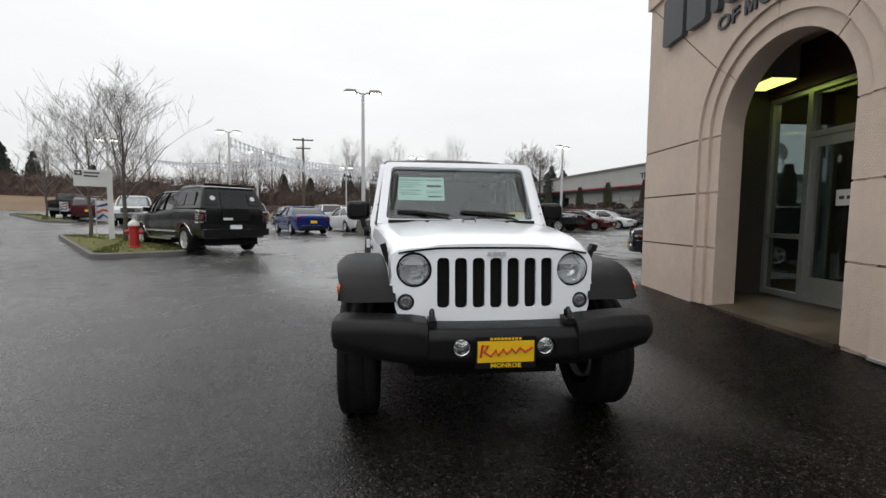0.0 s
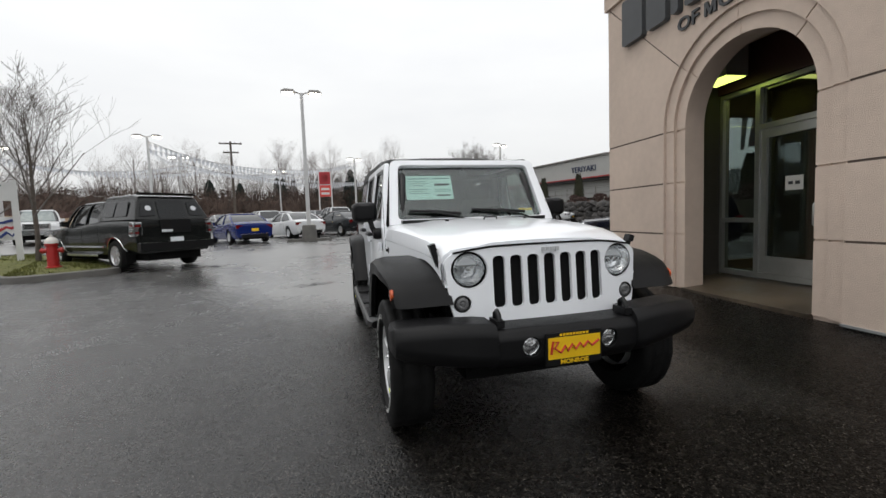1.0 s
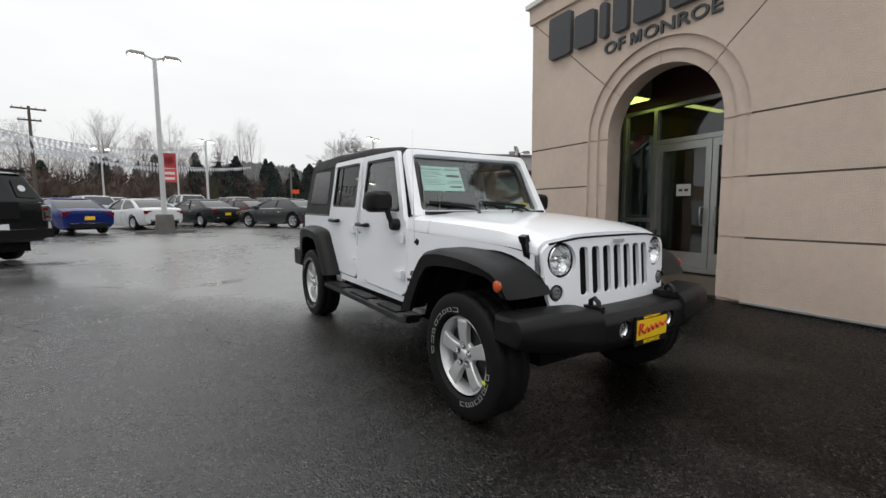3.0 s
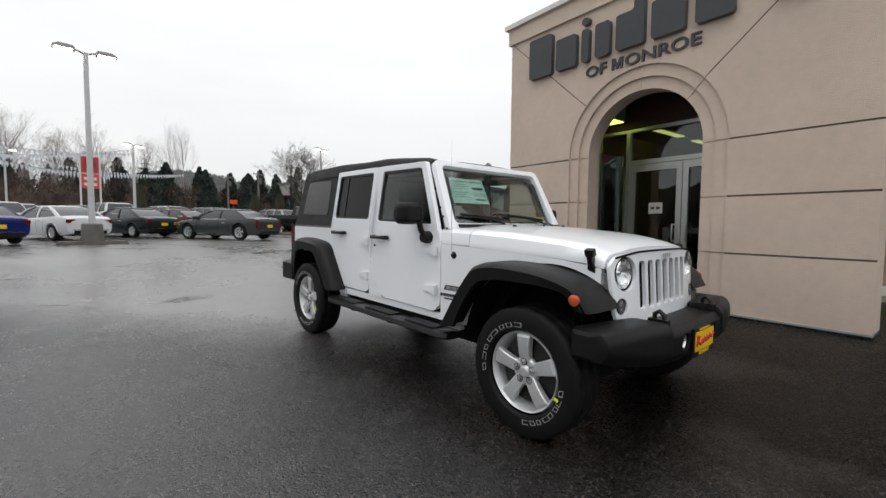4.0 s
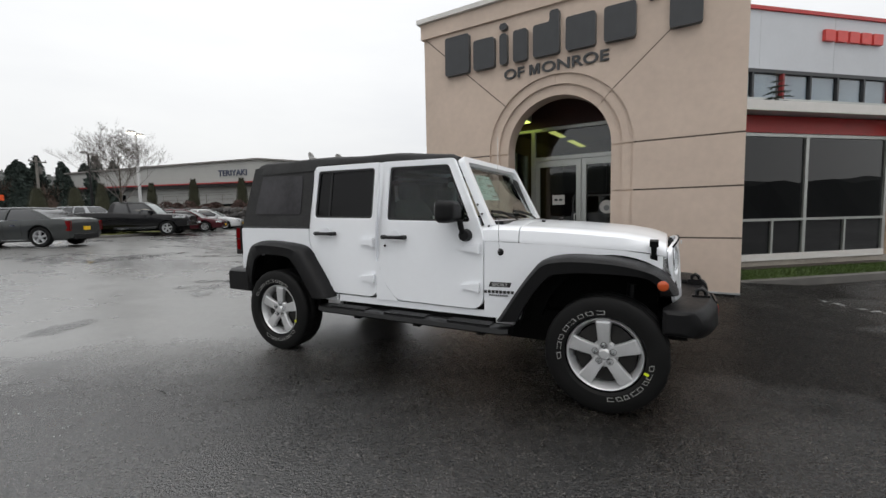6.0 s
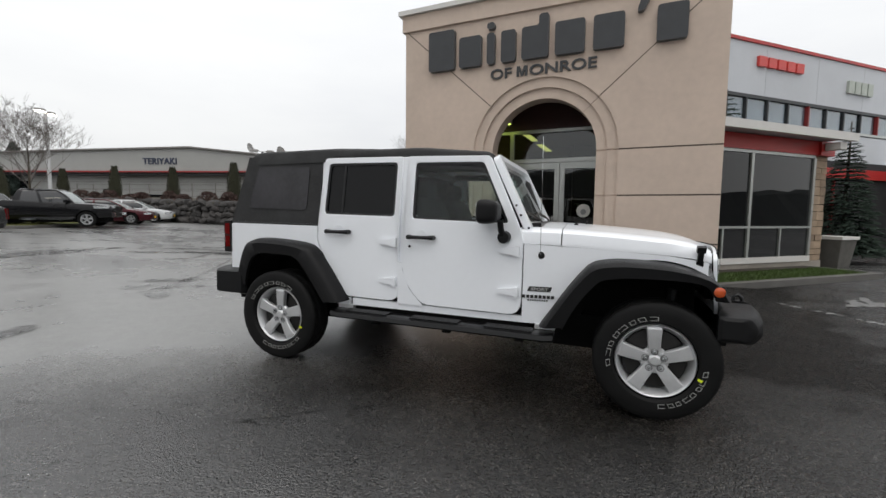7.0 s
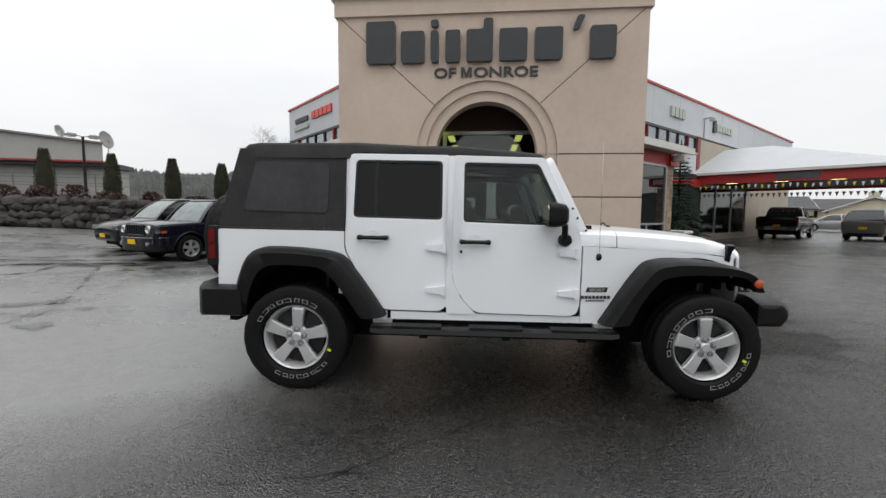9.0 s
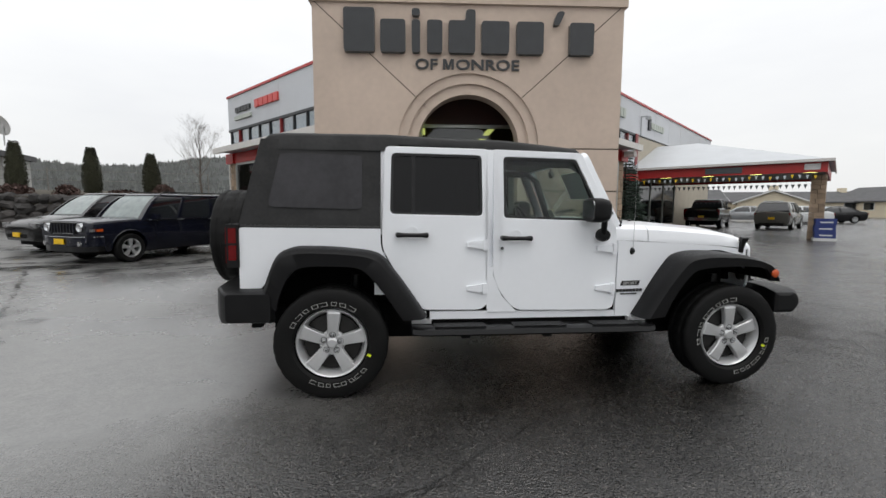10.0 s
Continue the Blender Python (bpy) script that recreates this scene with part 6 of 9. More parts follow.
    # the cabin sits slightly further back on the frame
    for ob in J.children:
        base = ob.name.split(".")[0]
        if base in ("quarter_panel", "door_pillar", "pillar_foot", "pillar_fill", "rear_door", "front_door", "tailgate", "tail_lamp", "rear_curtain", "vinyl_window", "curtain_rail", "spare_wheel", "spare_carrier", "rear_flare"):
            ob.location.x -= 0.028
        elif base == "rear_bumper":
            ob.location.x -= 0.040
        elif base == "wing_mirror":
            ob.location.x -= 0.075
    return J


build_offroader()

# ---- other vehicles ----
CARPAINT = {}


def car_paint(name, col, metal=0.0):
    if name not in CARPAINT:
        CARPAINT[name] = mat(name + "_car_paint", col, 0.24, metal, var=0.05, scale=3, coat=0.35, spec=0.2)
    return CARPAINT[name]


DARKPANE = mat("dark_car_glass", (0.012, 0.014, 0.016), 0.05, var=0.2, scale=2, rvar=0.02)
DARKPANE.node_tree.nodes["Principled BSDF"].inputs["IOR"].default_value = 1.75
CANPANE = mat("smoked_canopy_glass", (0.008, 0.009, 0.010), 0.12, var=0.3, scale=3, rvar=0.04, spec=0.3)
# base colour carries the pale sky reflection of the windscreens
SKYPANE = mat("sky_pale_car_glass", (0.17, 0.205, 0.20), 0.22, var=0.25, scale=5, bump=0.15, bscale=160, spec=0.8)
WHEELRIM = mat("grey_wheel_rim", (0.58, 0.59, 0.60), 0.32, 0.8, var=0.1, scale=12)
PLATEWHITE = mat("pale_number_plate", (0.60, 0.62, 0.64), 0.5, var=0.08, scale=20)


def car_wheel(parent, x, y, s, r, w=0.22, five=True):
    wh = new("wheel")
    wh.parent = parent
    wh.matrix_basis = pose(x, y, r)
    bm = bmesh.new()
    h = w / 2
    lathe(bm, [(r * 0.62, -h * 0.8), (r * 0.72, -h), (r * 0.93, -h * 0.96), (r * 0.99, -h * 0.7), (r, 0), (r * 0.99, h * 0.7), (r * 0.93, h * 0.96), (r * 0.72, h), (r * 0.62, h * 0.8)], 28)
    part("tyre", bm, RUBBER, wh, "black tyre", 40)
    bm = bmesh.new()
    o = s * h * 0.85
    lathe(bm, [(r * 0.55, -o * 0.6), (r * 0.58, o * 0.7), (r * 0.64, o), (r * 0.645, o * 1.06), (r * 0.60, o * 1.02), (r * 0.54, o * 0.6), (r * 0.52, -o * 0.6)], 28)
    for k in range(5):
        a = radians(90 + 72 * k)
        secs = []
        for rr, hw in ((0.06, 0.035), (0.30, 0.042), (0.60, 0.062)):
            secs.append([(r * rr, o * 0.55, -hw), (r * rr, o * 0.92, -hw * 0.8), (r * rr, o * 0.92, hw * 0.8), (r * rr, o * 0.55, hw)])
        rows_ = loft(bm, secs)
        bmesh.ops.transform(bm, matrix=Matrix.Rotation(-a, 4, "Y"), verts=[v for rw in rows_ for v in rw])
    lathe(bm, [(r * 0.16, o * 0.5), (r * 0.15, o * 0.98), (0, o * 1.0)], 14)
    part("rim", bm, WHEELRIM, wh, "grey alloy rim")
    # dark disc in place of the shade behind the spokes
    bm = bmesh.new()
    lathe(bm, [(r * 0.56, -o * 0.2), (0, -o * 0.25)], 24)
    part("brake_shadow", bm, MATT, wh)
    return wh


def section(x, zb, zt, hw, crown=0.02, shoulder=0.0):
    """A closed cross-section of a car body."""
    zm = zb + (zt - zb) * 0.55
    half = [(hw * 0.86, zb), (hw * 0.97, zb + (zm - zb) * 0.35), (hw, zm), (hw * 0.985, zt - 0.09 - shoulder), (hw * 0.94, zt - 0.03 - shoulder), (hw * 0.80, zt - 0.004), (hw * 0.4, zt + crown * 0.8), (0, zt + crown)]
    pts = [(x, y, z) for y, z in half]
    return pts + [(x, -y, z) for _, y, z in pts[-2::-1]]


def side_at(low, x, z):
    """Half width of a car body at a place along it and a height."""
    for a, b in zip(low, low[1:]):
        if a[0] <= x <= b[0]:
            t = (x - a[0]) / (b[0] - a[0])
            zb, zt, hw = (a[i] + (b[i] - a[i]) * t for i in (1, 2, 3))
            half = section(x, zb, zt, hw)[:8]
            for p, q in zip(half, half[1:]):
                if p[2] <= z <= q[2]:
                    return p[1] + (q[1] - p[1]) * (z - p[2]) / max(1e-6, q[2] - p[2])
            return half[0][1] if z < zb else half[3][1]
    return 0.8


SHAPES = {
    # stations (x, bottom, top, half width), then greenhouse: belt z, roof z, bottom and top x ranges, half widths, wheel x, radius
    "sedan": dict(low=[(-2.42, .42, .80, .70), (-2.38, .30, .93, .84), (-2.15, .24, 1.02, .90), (-1.6, .20, 1.03, .92), (-.8, .19, .98, .925), (.4, .19, .95, .925), (1.0, .19, .94, .92), (1.6, .20, .86, .90), (2.15, .24, .77, .86), (2.38, .28, .66, .76), (2.44, .36, .58, .62)],
                  belt=.93, roof=1.47, b=(-2.02, 1.22), t=(-.85, .22), hb=.86, ht=.62, wheels=(-1.42, 1.42), r=.33, pillars=(.5,), L=4.87),
    "saloon": dict(low=[(-2.50, .44, .86, .72), (-2.46, .32, 1.00, .86), (-2.20, .25, 1.07, .92), (-1.6, .21, 1.07, .935), (-.8, .20, 1.03, .94), (.4, .20, 1.01, .94), (1.0, .20, 1.00, .935), (1.6, .21, .96, .92), (2.15, .25, .91, .88), (2.40, .29, .82, .80), (2.47, .38, .72, .68)],
                   belt=.99, roof=1.49, b=(-1.98, 1.28), t=(-1.00, .24), hb=.87, ht=.63, wheels=(-1.50, 1.52), r=.375, pillars=(.52,), L=4.97),
    "suv": dict(low=[(-2.20, .48, 1.00, .78), (-2.15, .32, 1.06, .87), (-1.8, .26, 1.06, .89), (-.6, .25, 1.05, .90), (.6, .25, 1.05, .90), (1.1, .25, 1.05, .89), (1.6, .27, 1.03, .88), (2.02, .32, 1.00, .86), (2.14, .36, .975, .83), (2.20, .44, .90, .79)],
                belt=1.02, roof=1.66, b=(-2.08, 1.02), t=(-1.90, .42), hb=.85, ht=.68, wheels=(-1.32, 1.32), r=.345, pillars=(.35, .68), L=4.41),
    "crossover": dict(low=[(-2.30, .46, .98, .78), (-2.24, .32, 1.06, .88), (-1.8, .26, 1.08, .92), (-.6, .25, 1.05, .93), (.6, .25, 1.03, .93), (1.1, .25, 1.03, .92), (1.6, .27, .99, .90), (2.05, .32, .90, .86), (2.26, .36, .80, .76), (2.32, .44, .70, .62)],
                      belt=1.04, roof=1.68, b=(-2.15, 1.20), t=(-1.70, .40), hb=.87, ht=.66, wheels=(-1.36, 1.36), r=.36, pillars=(.36, .68), L=4.62),
    "pickup": dict(low=[(-2.86, .52, 1.05, .86), (-2.82, .44, 1.28, .95), (-2.0, .42, 1.30, .97), (-.9, .40, 1.30, .98), (.3, .40, 1.22, .98), (1.0, .40, 1.20, .98), (1.5, .42, 1.18, .97), (2.2, .46, 1.15, .95), (2.72, .50, 1.08, .90), (2.84, .56, .95, .84)],
                   belt=1.20, roof=1.84, b=(-.98, 1.32), t=(-.80, .62), hb=.88, ht=.70, wheels=(-1.75, 1.80), r=.39, pillars=(.45,), L=5.70),
}


def vehicle(kind, paint, m, label, name="parked_car", group="", face="both", canopy=False, plates=YELLOW, bars=True, scale=1.0):
    S = SHAPES[kind]
    V = thing(name, m @ Matrix.Scale(scale, 4) if scale != 1 else m, label, "car" if kind != "pickup" else "pickup truck", group)
    bm = bmesh.new()
    loft(bm, [section(*st) for st in S["low"]])
    c = bmesh.new()
    for x in S["wheels"]:
        for s in (-1, 1):
            lathe(c, [(S["r"] + 0.055, s * 0.55), (S["r"] + 0.055, s * 1.3)], 24, centre=(x, 0, S["r"] + 0.02), caps=True)
    if kind == "pickup" and not canopy:
        box(c, -2.76, -1.06, -0.84, 0.84, 0.85, 1.6)
    bm = bm_cut(bm, c)
    body = part("body", bm, paint, V, "", 38)
    # glazed upper part, with painted roof and pillars
    b0, b1, t0, t1, hb, ht, zb, zr = *S["b"], *S["t"], S["hb"], S["ht"], S["belt"] - 0.03, S["roof"]
    def ring(k, grow=0.0):
        xa, xb, h, z = b0 + (t0 - b0) * k, b1 + (t1 - b1) * k, hb + (ht - hb) * k ** 1.25 + grow, zb + (zr - 0.06 - zb) * (1 - (1 - k) ** 1.45)
        return [(p[0], p[1], z) for p in rounded([(xa - grow, -h), (xb + grow, -h * 0.93), (xb + grow, h * 0.93), (xa - grow, h)], 0.10, 3)]
    bm = bmesh.new()
    loft(bm, [ring(0), ring(0.2), ring(0.4), ring(0.6), ring(0.8), ring(1.0)])
    part("glazing", bm, DARKPANE, V, "dark car windows", 40)
    # front screen, with the pale sky reflection put into its colour
    bm = bmesh.new()
    screen = []
    for k in (0.05, 0.2, 0.4, 0.6, 0.8, 0.96):
        q = [p for p in ring(k) if p[0] > (b0 + b1) / 2]
        xm, hm = max(p[0] for p in q), 0.86 * max(p[1] for p in q)
        screen.append([(xm - 0.01, -hm, q[0][2]), (xm + 0.006, -hm * 0.98, q[0][2]), (xm + 0.008, 0.0, q[0][2]), (xm + 0.006, hm * 0.98, q[0][2]), (xm - 0.01, hm, q[0][2])])
    loft(bm, screen)
    part("windscreen", bm, SKYPANE, V, "windscreen with pale sky reflection in its colour", 60)
    bm = bmesh.new()
    def rr(inset, z):
        return [(p[0], p[1], z) for p in rounded([(t0 - 0.03 + inset, -ht - 0.012 + inset), (t1 + 0.03 - inset, -ht * 0.95 - 0.012 + inset), (t1 + 0.03 - inset, ht * 0.95 + 0.012 - inset), (t0 - 0.03 + inset, ht + 0.012 - inset)], 0.12, 3)]
    loft(bm, [rr(0.0, zr - 0.075), rr(0.0, zr - 0.045), rr(0.06, zr - 0.012), rr(0.22, zr)])
    part("roof", bm, paint, V, "", 45)
    for s in (-1, 1):
        def pil(x_b, x_t, w_b, w_t, nm="pillar"):
            bm = bmesh.new()
            secs = []
            for k in (0.0, 0.2, 0.4, 0.6, 0.8, 1.0):
                x, w, h, z = x_b + (x_t - x_b) * k, w_b + (w_t - w_b) * k, hb + (ht - hb) * k ** 1.25 + 0.010, zb + (zr - 0.06 - zb) * (1 - (1 - k) ** 1.45)
                secs.append([(x - w, s * (h - 0.05), z), (x - w, s * h, z), (x + w, s * h, z), (x + w, s * (h - 0.05), z)])
            loft(bm, secs)
            part(nm, bm, paint, V)
        pil(b1 - 0.03, t1 - 0.02, 0.05, 0.04)
        pil(b0 + 0.10, t0 + 0.08, 0.13, 0.08)
        for k in S["pillars"]:
            pil(b0 + (b1 - b0) * k, t0 + (t1 - t0) * k, 0.045, 0.035)
        # shut lines of the doors and lips over the wheels
        for x in (b1 - 0.32, b0 + (b1 - b0) * S["pillars"][0] + (0.25 if len(S["pillars"]) > 1 else 0.0), max(b0 + 0.06, S["wheels"][0] + S["r"] + 0.22)):
            bm = bmesh.new()
            z0 = S["low"][3][1] + 0.09
            tube(bm, [(x, s * side_at(S["low"], x, z), z) for z in [z0 + (S["belt"] - 0.10 - z0) * k / 6 for k in range(7)]], 0.006, 4)
            part("door_seam", bm, MATT, V)
        for x in S["wheels"]:
            bm = bmesh.new()
            lip = [(x + (S["r"] + 0.06) * math.cos(radians(a)), S["r"] + 0.02 + (S["r"] + 0.06) * math.sin(radians(a))) for a in range(-8, 189, 14)]
            tube(bm, [(px, s * (side_at(S["low"], px, pz) - 0.006), pz) for px, pz in lip], 0.020, 6)
            part("wheel_lip", bm, CHROME if canopy else paint, V, "bright wheel-arch lip" if canopy else "", 50)
        # mirror
        part("wing_mirror", rbox(b1 - 0.35, b1 - 0.20, min(s * (hb + 0.02), s * (hb + 0.2)), max(s * (hb + 0.02), s * (hb + 0.2)), zb + 0.02, zb + 0.16, 0.03), paint, V)
        for x in S["wheels"]:
            car_wheel(V, x, s * (S["low"][3][3] - 0.115), s, S["r"])
        # lamps
        xr, xf = S["low"][1][0], S["low"][-2][0]
        zt = S["low"][1][2]
        y0, y1 = sorted((s * 0.56, s * (S["low"][1][3] + 0.006)))
        if kind == "pickup":
            y0, y1 = sorted((s * 0.80, s * 0.962))
            tl = part("tail_lamp", rbox(-2.845, -2.62, y0, y1, 0.88, 1.22, 0.015), GREYLENS if canopy else REDLENS, V, "smoked tail lamp" if canopy else "red tail lamp")
            if canopy:
                for z in (0.96, 1.13):
                    part("lens", rbox(-2.852, -2.66, y0 + 0.02, y1 + 0.001, z - 0.025, z + 0.025, 0.008), REDLENS, tl, "small red lens")
                guard = rounded([(-2.852, 0.885), (-2.635, 0.885), (-2.655, 1.215), (-2.852, 1.215)], 0.05, 3)
                bm = bmesh.new()
                tube(bm, [(gx, s * 0.985, gz) for gx, gz in guard + guard[:1]], 0.012, 6)
                part("lamp_guard", bm, CHROME, tl, "pale guard round the lamp")
                for z in (0.99, 1.05, 1.11):
                    bm = bmesh.new()
                    tube(bm, [(-2.852, s * 0.985, z), (-2.645, s * 0.985, z)], 0.007, 6)
                    part("guard_bar", bm, CHROME, tl, "thin pale bar")
                bm = bmesh.new()
                tube(bm, [(-2.868, s * 0.81, 1.20), (-2.868, s * 0.965, 1.20), (-2.868, s * 0.965, 0.90), (-2.868, s * 0.81, 0.90), (-2.868, s * 0.81, 1.20)], 0.010, 6)
                part("lamp_guard", bm, CHROME, tl, "pale guard round the lamp")
        elif kind == "saloon":
            y0, y1 = sorted((s * 0.72, s * 0.868))
            tl = part("tail_lamp", rbox(xr - 0.035, xr + 0.12, y0, y1, zt - 0.42, zt - 0.05, 0.02), REDLENS, V, "tall red tail lamp")
            part("lens_trim", rbox(xr - 0.042, xr + 0.04, y0 + 0.055, y1 - 0.055, zt - 0.40, zt - 0.07, 0.006), CHROME, tl, "chrome strip")
            y0, y1 = sorted((s * 0.85, s * 0.888))
            part("belt_trim", rbox(-1.62, 0.92, y0, y1, 0.985, 1.008, 0.004), CHROME, V, "thin bright belt trim")
            part("sill_trim", rbox(-1.05, 1.05, *sorted((s * 0.915, s * 0.948)), 0.27, 0.30, 0.004), CHROME, V, "bright sill strip")
        else:
            part("tail_lamp", rbox(xr - 0.03, xr + 0.16, y0, y1, zt - 0.20, zt - 0.05, 0.02), REDLENS, V, "red tail lamp")
        zf = S["low"][-3][2] - (0.10 if kind != "pickup" else 0.12)
        if kind == "suv":
            bm = bmesh.new()
            lathe(bm, [(0.10, xf), (0.105, xf + 0.075), (0.085, xf + 0.09), (0.05, xf + 0.07), (0, xf + 0.068)], 20, "x", (0, s * 0.57, 0.85))
            part("headlamp", bm, REFLECT, V, "round clear headlamp")
            y0, y1 = sorted((s * 0.74, s * 0.865))
            part("indicator", rbox(xf - 0.22, xf - 0.10, y0, y1 + (0.012 if s > 0 else 0.0), 0.76, 0.82, 0.01), AMBER, V, "amber indicator")
            part("side_lamp", rbox(xf - 0.09, xf + 0.02, y0, y1 - (0.02 if s > 0 else 0.0), 0.76, 0.82, 0.01), REFLECT, V, "clear corner lamp")
        else:
            y0, y1 = sorted((s * 0.50, s * (S["low"][-3][3] + 0.004)))
            part("headlamp", rbox(S["low"][-3][0] - 0.10, xf + 0.012, y0, y1, zf - 0.10, zf + 0.03, 0.03), REFLECT, V, "clear headlamp")
    xr, xf = S["low"][0][0], S["low"][-1][0]
    zr_, zf_ = S["low"][0][1], S["low"][-1][1]
    part("rear_plate", rbox(xr - 0.035, xr + 0.01, -0.16, 0.16, zr_ + 0.16, zr_ + 0.30, 0.005), plates, V, "yellow dealer plate" if plates is YELLOW else "pale number plate, unreadable")
    if kind == "pickup":
        part("rear_bumper", rbox(-2.99, -2.83, -0.92, 0.92, 0.52, 0.70, 0.03), SATIN if canopy else CHROME, V)
        part("front_bumper", rbox(2.80, 2.98, -0.92, 0.92, 0.50, 0.74, 0.04), CHROME, V)
        part("grille", rbox(2.78, 2.865, -0.52, 0.52, 0.78, 1.06, 0.03), CHROME, V)
        for z in (0.85, 0.92, 0.99):
            part("grille_slot", rbox(2.86, 2.872, -0.45, 0.45, z - 0.02, z + 0.02, 0.004), MATT, V)
        for s in (-1, 1):
            y0, y1 = sorted((s * 0.84, s * 0.95))
            part("side_bar", rbox(-0.75, 1.25, y0, y1, 0.36, 0.42, 0.02), CHROME, V, "chrome side step")
        for s in (-1, 1):
            part("door_trim", rbox(-1.22, 1.28, *sorted((s * 0.945, s * 0.978)), 0.60, 0.64, 0.004), CHROME if canopy else SATIN, V)
            part("mud_flap", rbox(-2.26, -2.24, *sorted((s * 0.72, s * 0.94)), 0.20, 0.50, 0.004), MATT, V)
        part("bumper_edge", rbox(-2.995, -2.86, -0.90, 0.90, 0.700, 0.712, 0.003), CHROME, V, "bright top edge of the bumper")
    else:
        part("lower_grille", rbox(xf - 0.10, xf + 0.006, -0.5, 0.5, zf_ + 0.0, zf_ + 0.10, 0.01), MATT, V)
        part("front_plate", rbox(xf - 0.01, xf + 0.03, -0.16, 0.16, zf_ + 0.02, zf_ + 0.14, 0.005), plates, V)
    w0, w1 = S["wheels"]
    part("underbody", rbox(S["low"][1][0] + 0.15, S["low"][-2][0] - 0.25, -0.62, 0.62, S["r"] * 0.62, S["low"][3][1] + 0.12, 0.03), MATT, V)
    for x in (w0, w1):
        bm = bmesh.new()
        tube(bm, [(x, -0.75, S["r"]), (x, 0.75, S["r"])], 0.06, 8)
        part("axle", bm, MATT, V)
    if kind == "suv":
        part("grille_panel", rbox(2.14, 2.215, -0.45, 0.45, 0.70, 0.96, 0.02), MATT, V)
        for k in range(8):
            y = (k - 3.5) * 0.108
            part("grille_bar", rbox(2.21, 2.228, y - 0.017, y + 0.017, 0.72, 0.94, 0.006), paint, V)
        for k in range(7):
            y = (k - 3) * 0.108
            part("slot_trim", rbox(2.212, 2.222, y - 0.034, y + 0.034, 0.712, 0.722, 0.002), CHROME, V, "bright foot of a grille slot")
        part("grille_trim", rbox(2.19, 2.222, -0.66, 0.66, 0.955, 0.972, 0.004), CHROME, V, "bright bonnet edge strip")
        def bumper_plan(g):
            return rounded([(1.85, -0.875 - g), (2.06, -0.87 - g), (2.20 + g, -0.74), (2.285 + g, -0.42), (2.285 + g, 0.42), (2.20 + g, 0.74), (2.06, 0.87 + g), (1.85, 0.875 + g)], 0.08, 3)
        for nm, z0, z1, g, mt, lab in (("bumper", 0.43, 0.66, 0.0, paint, ""), ("bumper_trim", 0.640, 0.655, 0.006, CHROME, "bright bumper strip"), ("lower_bumper", 0.31, 0.43, -0.02, SATIN, "black lower bumper")):
            bm = bmesh.new()
            prism(bm, bumper_plan(g), "z", z0, z1)
            bevelled(bm, 0.035 if nm == "bumper" else 0.004, 2, 50)
            part(nm, bm, mt, V, lab)
        part("plate", rbox(2.295, 2.32, -0.16, 0.16, 0.48, 0.60, 0.005), plates, V, "yellow dealer plate")
        for s in (-1, 1):
            bm = bmesh.new()
            lathe(bm, [(0.05, 2.20), (0.05, 2.268), (0, 2.272)], 14, "x", (0, s * 0.60, 0.49))
            part("fog_lamp", bm, REFLECT, V)
            bm = bmesh.new()
            tube(bm, [(-1.7, s * 0.60, 1.66), (-1.6, s * 0.60, 1.70), (0.2, s * 0.60, 1.70), (0.3, s * 0.60, 1.655)], 0.014, 6)
            part("roof_rail", bm, SATIN, V)
            for x in (-0.72, 0.18):
                y0, y1 = sorted((s * 0.88, s * 0.92))
                part("door_handle", rbox(x - 0.09, x + 0.09, y0, y1, 0.92, 0.95, 0.008), paint, V)
            y0, y1 = sorted((s * 0.875, s * 0.905))
            part("belt_trim", rbox(-1.9, 1.0, y0, y1, 0.985, 1.005, 0.004), CHROME, V, "thin bright belt trim")
    if kind in ("sedan", "crossover", "saloon"):
        for s in (-1, 1):
            for x in (-0.62, 0.32):
                y0, y1 = sorted((s * 0.90, s * 0.94))
                part("door_handle", rbox(x - 0.09, x + 0.09, y0, y1, 0.80, 0.83, 0.008), CHROME, V)
        part("rear_valance", rbox(xr + 0.0, xr + 0.12, -0.62, 0.62, 0.27, 0.42, 0.02), SATIN, V)
        if kind in ("sedan", "saloon"):
            part("bumper_trim", rbox(xr - 0.008, xr + 0.05, -0.66, 0.66, 0.44, 0.47, 0.006), CHROME, V)
    if canopy:
        # fibreglass canopy over the bed, wider than the cab glass
        bm = bmesh.new()
        secs = []
        for x, k in ((-2.80, 0.0), (-2.55, 0.9), (-2.2, 1.0), (-1.05, 1.0), (-0.96, 0.97)):
            top = 1.28 + 0.66 * max(k, 0.02)
            hwt = 0.90 - 0.20 * k
            secs.append([(x, y, z) for y, z in rounded([(-0.93, 1.28), (-hwt, top), (hwt, top), (0.93, 1.28)], [0.02, 0.12, 0.12, 0.02], 4)])
        loft(bm, secs)
        cp = part("canopy", bm, paint, V, "dark fibreglass bed canopy", 40)
        for s in (-1, 1):
            for x0, x1 in ((-2.38, -1.75), (-1.68, -1.12)):
                pts = rounded([(x0, 1.38), (x1, 1.38), (x1, 1.74), (x0 + (0.08 if x0 < -2 else 0), 1.74)], 0.05)
                bm = bmesh.new()
                prism(bm, pts, "y", 0.0, 0.02)
                for v in bm.verts:
                    v.co.y = s * (0.93 - (v.co.z - 1.28) * 0.31 - 0.004 + v.co.y)
                part("side_window", bm, CANPANE, cp, "tinted side window", None)
        # rear hatch on the sloping back
        tilt = Matrix.Translation((-2.80, 0, 1.28)) @ Matrix.Rotation(math.atan2(0.25, 0.60), 4, "Y")
        bm = bmesh.new()
